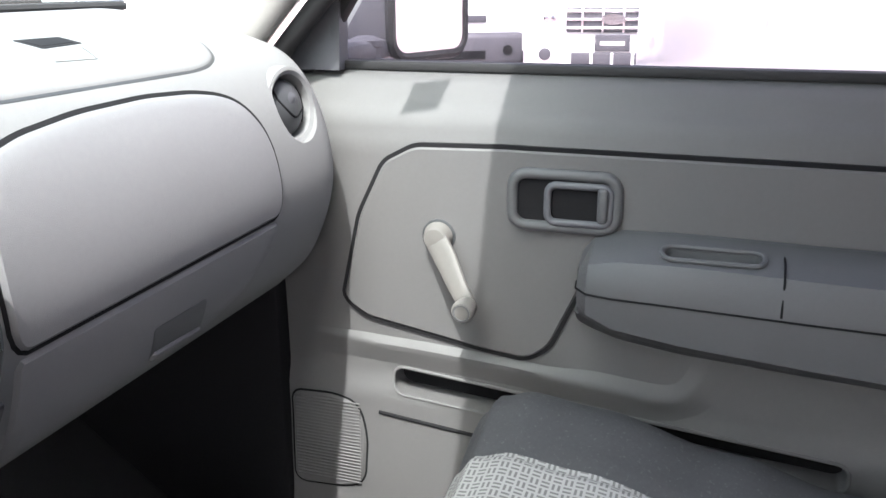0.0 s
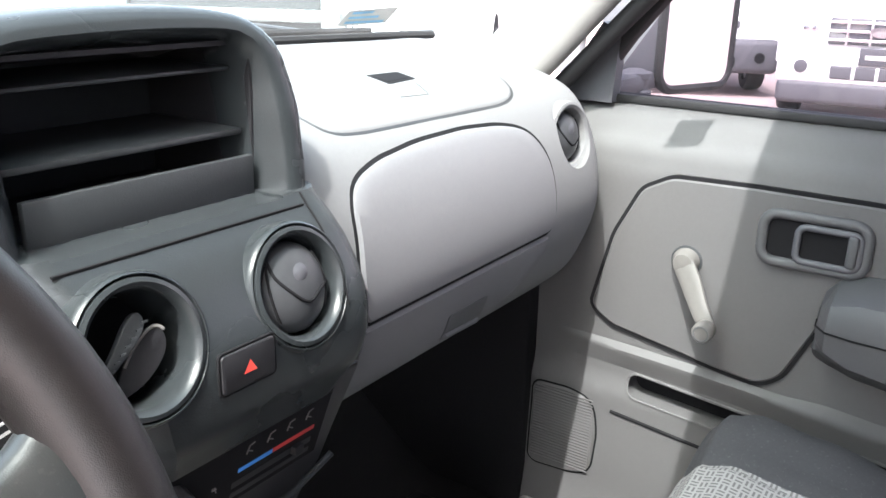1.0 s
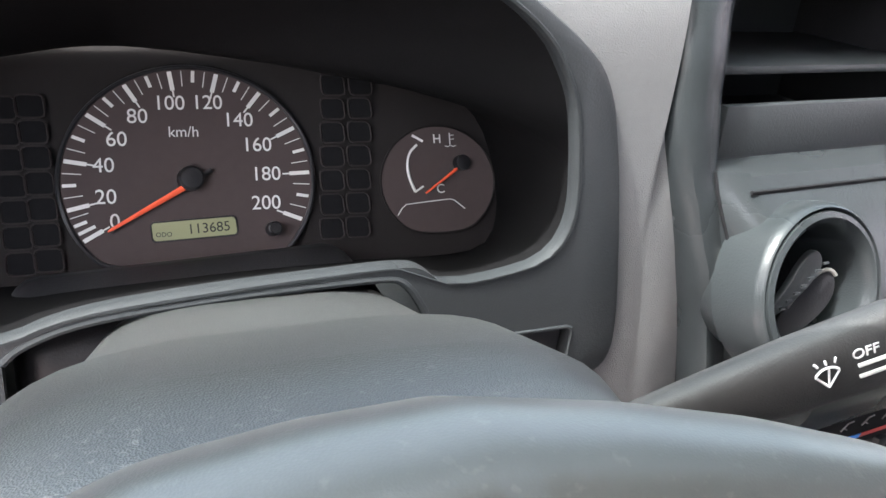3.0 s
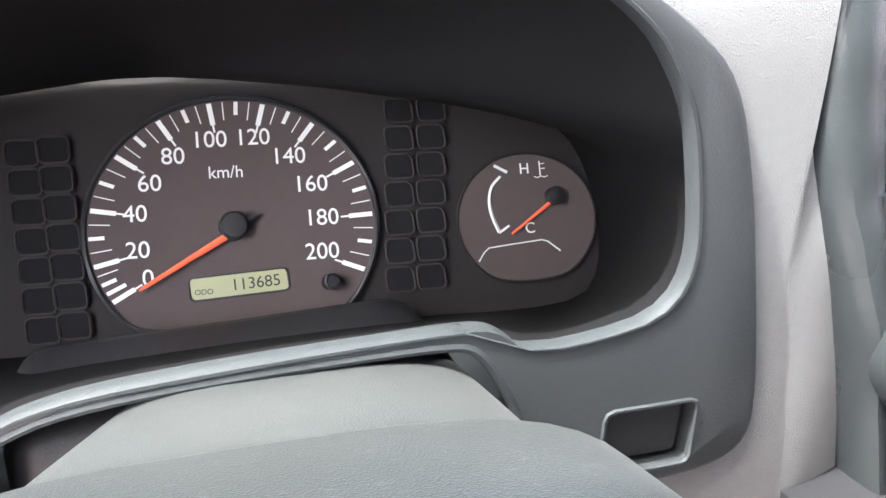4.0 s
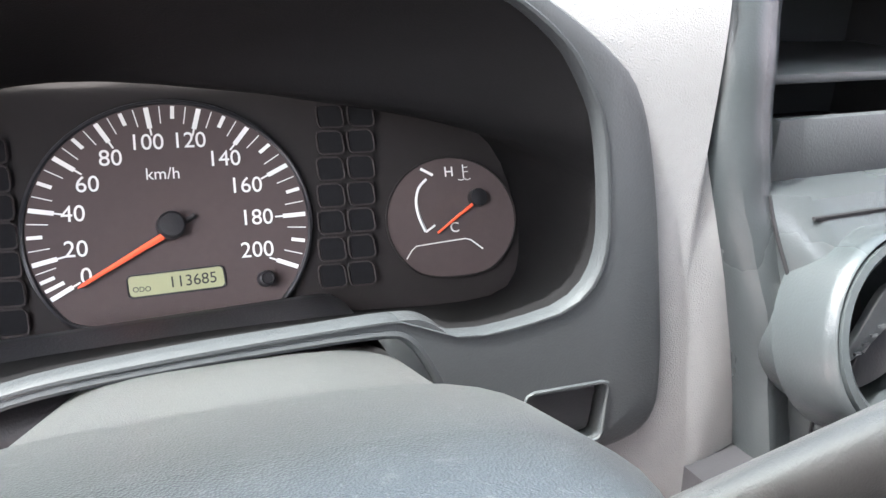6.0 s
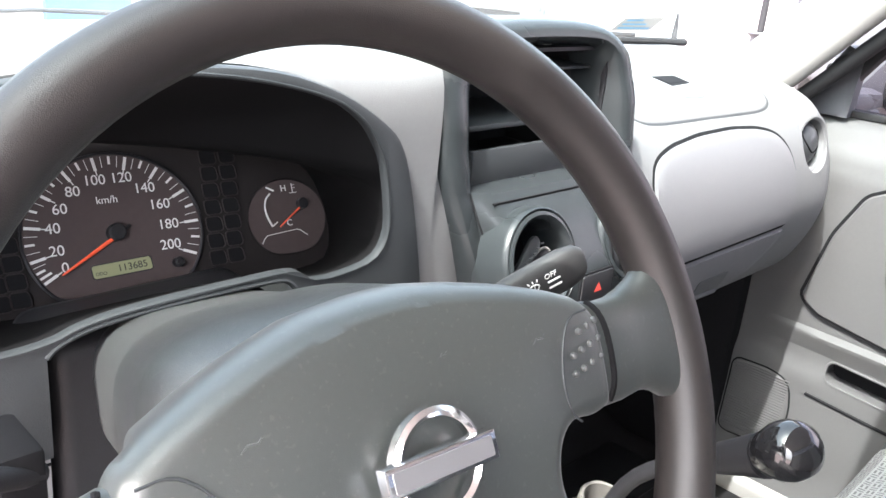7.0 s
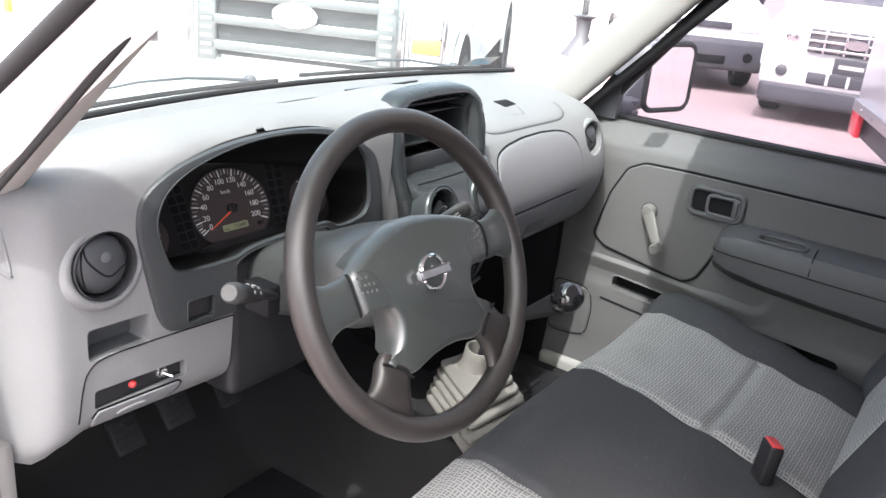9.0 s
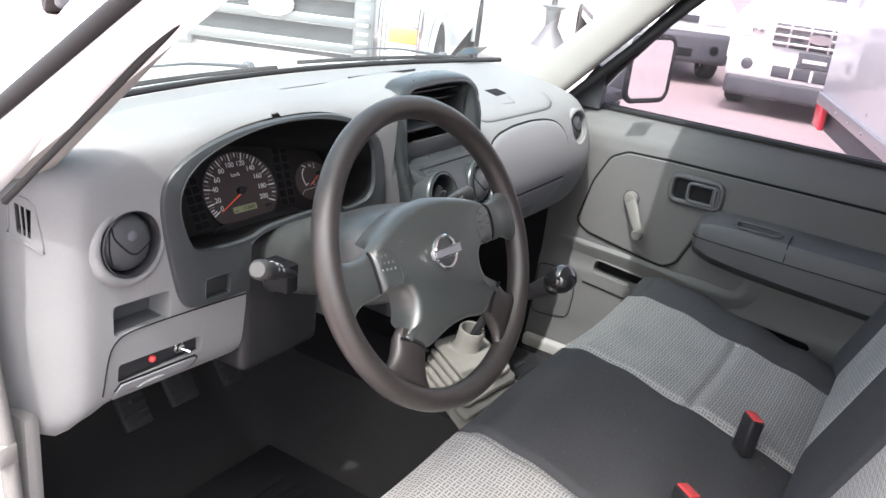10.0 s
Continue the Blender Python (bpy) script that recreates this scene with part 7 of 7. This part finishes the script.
def van():
    v, m = veh("white_van", (9.6, 2.75, -0.1), (-0.88, -0.47), "small white delivery van with a dark unpainted bumper", "van")
    part("body", hull([(0.05, 0.42), (0.0, 0.85), (0.12, 1.0), (0.9, 1.15), (1.5, 1.80), (4.0, 1.82), (4.05, 0.45)], 0.83, m, 0.12), PAINT2, v)
    vbox(v, m, "bumper", (-0.84, -0.1, 0.28), (0.84, 0.25, 0.66), GREYP, 0.07)
    vbox(v, m, "intake", (-0.35, -0.11, 0.36), (0.35, -0.08, 0.46), MATTE, 0.01)
    for s in (-1, 1):
        hl = vbox(v, m, "headlight", (s * 0.6 - 0.17, -0.0, 0.72), (s * 0.6 + 0.17, 0.3, 0.95), LAMP_W, 0.06)
        part("fog_lamp", lathe([(0.06, 0), (0.055, 0.02), (0.001, 0.02)], m @ Vector((s * 0.62, -0.095, 0.46)), m.to_3x3() @ Vector((0, -1, 0)), 20), MATTE, v)
        for y in (0.8, 3.3):
            road_wheel(v, m, s * 0.76, y, 0.31, 0.2)
        vbox(v, m, "side_window", (s * 0.80 - 0.02, 1.35, 1.12), (s * 0.78 + 0.02, 2.3, 1.55), DGLASS, 0.01)
        vbox(v, m, "door_mirror", (s * 0.93 - 0.08, 1.25, 1.05), (s * 0.93 + 0.08, 1.35, 1.25), GREYP, 0.03)
        vbox(v, m, "rub_strip", (s * 0.835 - 0.01, 1.1, 0.55), (s * 0.835 + 0.01, 3.0, 0.62), GREYP, 0.004)
    vbox(v, m, "upper_grille", (-0.38, -0.012, 0.78), (0.38, 0.02, 0.86), GREYP, 0.01)
    part("windscreen", box((-0.66, 0, 0), (0.66, 0.02, 0.84), 0.01, m=m @ pose(0, 0.9, 1.16, -43, 0, 0)), DGLASS, v)
    return v


suv()
van()


def box_truck():
    v, m = veh("box_truck", (5.55, 0.19, -0.1), (-0.94, -0.35), "white box truck body with red tail lamps, close beside the window", "box truck")
    # here y runs from the far end towards the cab
    vbox(v, m, "cargo_box", (0.0, -3.2, 0.70), (2.2, 0.0, 2.7), PAINT2, 0.02)
    vbox(v, m, "frame_rail", (0.05, -3.1, 0.48), (2.1, -0.05, 0.69), GREYP, 0.01)
    tl = vbox(v, m, "tail_lamp", (0.02, 0.0, 0.48), (0.2, 0.05, 0.66), TAIL, 0.01)
    vbox(v, m, "tail_lamp", (-0.02, -0.25, 0.50), (0.02, -0.02, 0.66), TAIL, 0.006)
    vbox(v, m, "edge_rail", (-0.02, -3.2, 0.66), (0.03, 0.0, 0.74), ALLOY, 0.006)
    for k in range(8):
        vbox(v, m, "rivet", (-0.028, -0.3 - 0.35 * k, 0.69), (-0.018, -0.285 - 0.35 * k, 0.705), ALLOY, 0.002)
    for x in (0.3, 1.9):
        road_wheel(v, m, x, -0.9, 0.38, 0.26)
    return v


box_truck()


def left_car():
    v, m = veh("white_estate", (5.75, 8.1, -0.1), (-0.45, -0.89), "white van with a deep white bumper and dark skirt", "van")
    part("body", hull([(0.02, 0.45), (0.0, 1.0), (0.1, 1.2), (0.5, 1.9), (4.0, 1.9), (4.1, 0.5)], 0.9, m, 0.1), PAINT2, v)
    vbox(v, m, "bumper", (-0.9, -0.14, 0.34), (0.9, 0.15, 0.56), PAINT2, 0.06)
    vbox(v, m, "bumper_top", (-0.88, -0.08, 0.57), (0.88, 0.15, 0.74), PAINT2, 0.05)
    vbox(v, m, "skirt", (-0.86, -0.05, 0.16), (0.86, 0.2, 0.34), GREYP, 0.04)
    for s in (-1, 1):
        vbox(v, m, "lamp", (s * 0.72 - 0.12, -0.02, 0.75), (s * 0.72 + 0.12, 0.1, 0.95), LAMP_W, 0.03)
        for y in (0.8, 3.2):
            road_wheel(v, m, s * 0.8, y, 0.33, 0.22)
    return v


left_car()
dk = veh("dark_car", (1.5, 9.5, -0.1), (-0.3, -0.95), "dark grey car parked at the far side", "car")
part("body", hull([(0.02, 0.3), (0.0, 0.75), (0.2, 0.85), (1.1, 0.95), (1.8, 1.42), (3.4, 1.4), (4.3, 0.95), (4.4, 0.35)], 0.87, dk[1], 0.2), GREY_CAR, dk[0])
for s in (-1, 1):
    for y in (0.8, 3.4):
        road_wheel(dk[0], dk[1], s * 0.78, y, 0.31, 0.2)
bn = part("blue_banner", box((3.7, 11.0, -0.1), (4.85, 11.1, 2.6), 0.01), BLUE)
tagged(bn, "pale blue painted panel on the far wall", "panel")
gp = thing("roller_shutter", (6.05, 11.0, -0.1), "pale grey-blue roller shutter with a yellow edge strip", "shutter")
for k in range(16):
    part("slat", box((5.45, 11.0, -0.09 + 0.16 * k), (6.7, 11.06, 0.06 + 0.16 * k), 0.01), SHUT, gp)
part("edge_strip", box((5.38, 10.98, -0.1), (5.45, 11.08, 2.5), 0.005), YELLOW, gp, "yellow edge strip")
wall = part("wall_north", box((-14, 14.0, -0.1), (30, 14.3, 3.2)), BUFF)
tagged(wall, "pale painted yard wall at the far side", "wall", kind="structure")
# Unseen pier, added only to block the sun from the driver's seat
wall = part("unseen_shade_pier", box((-4.25, -1.42, -0.1), (-4.0, -0.72, 7.0), 0.02), GREYW)
tagged(wall, "unseen tall pale pier, added to keep the sun off the driver's seat", "wall", kind="structure")
pole = thing("sign_pole", (10.9, 4.95, -0.1), "black slender pole on a small foot", "pole")
part("shaft", sweep([(10.9, 4.95, -0.1), (10.9, 4.95, 3.0)], 0.05, 10), BLACK, pole)
part("foot", lathe([(0.3, 0), (0.22, 0.1), (0.1, 0.3), (0.12, 0.55), (0.2, 0.6), (0.06, 0.62)], (10.9, 4.95, -0.1), (0, 0, 1), 16), GREYP, pole)
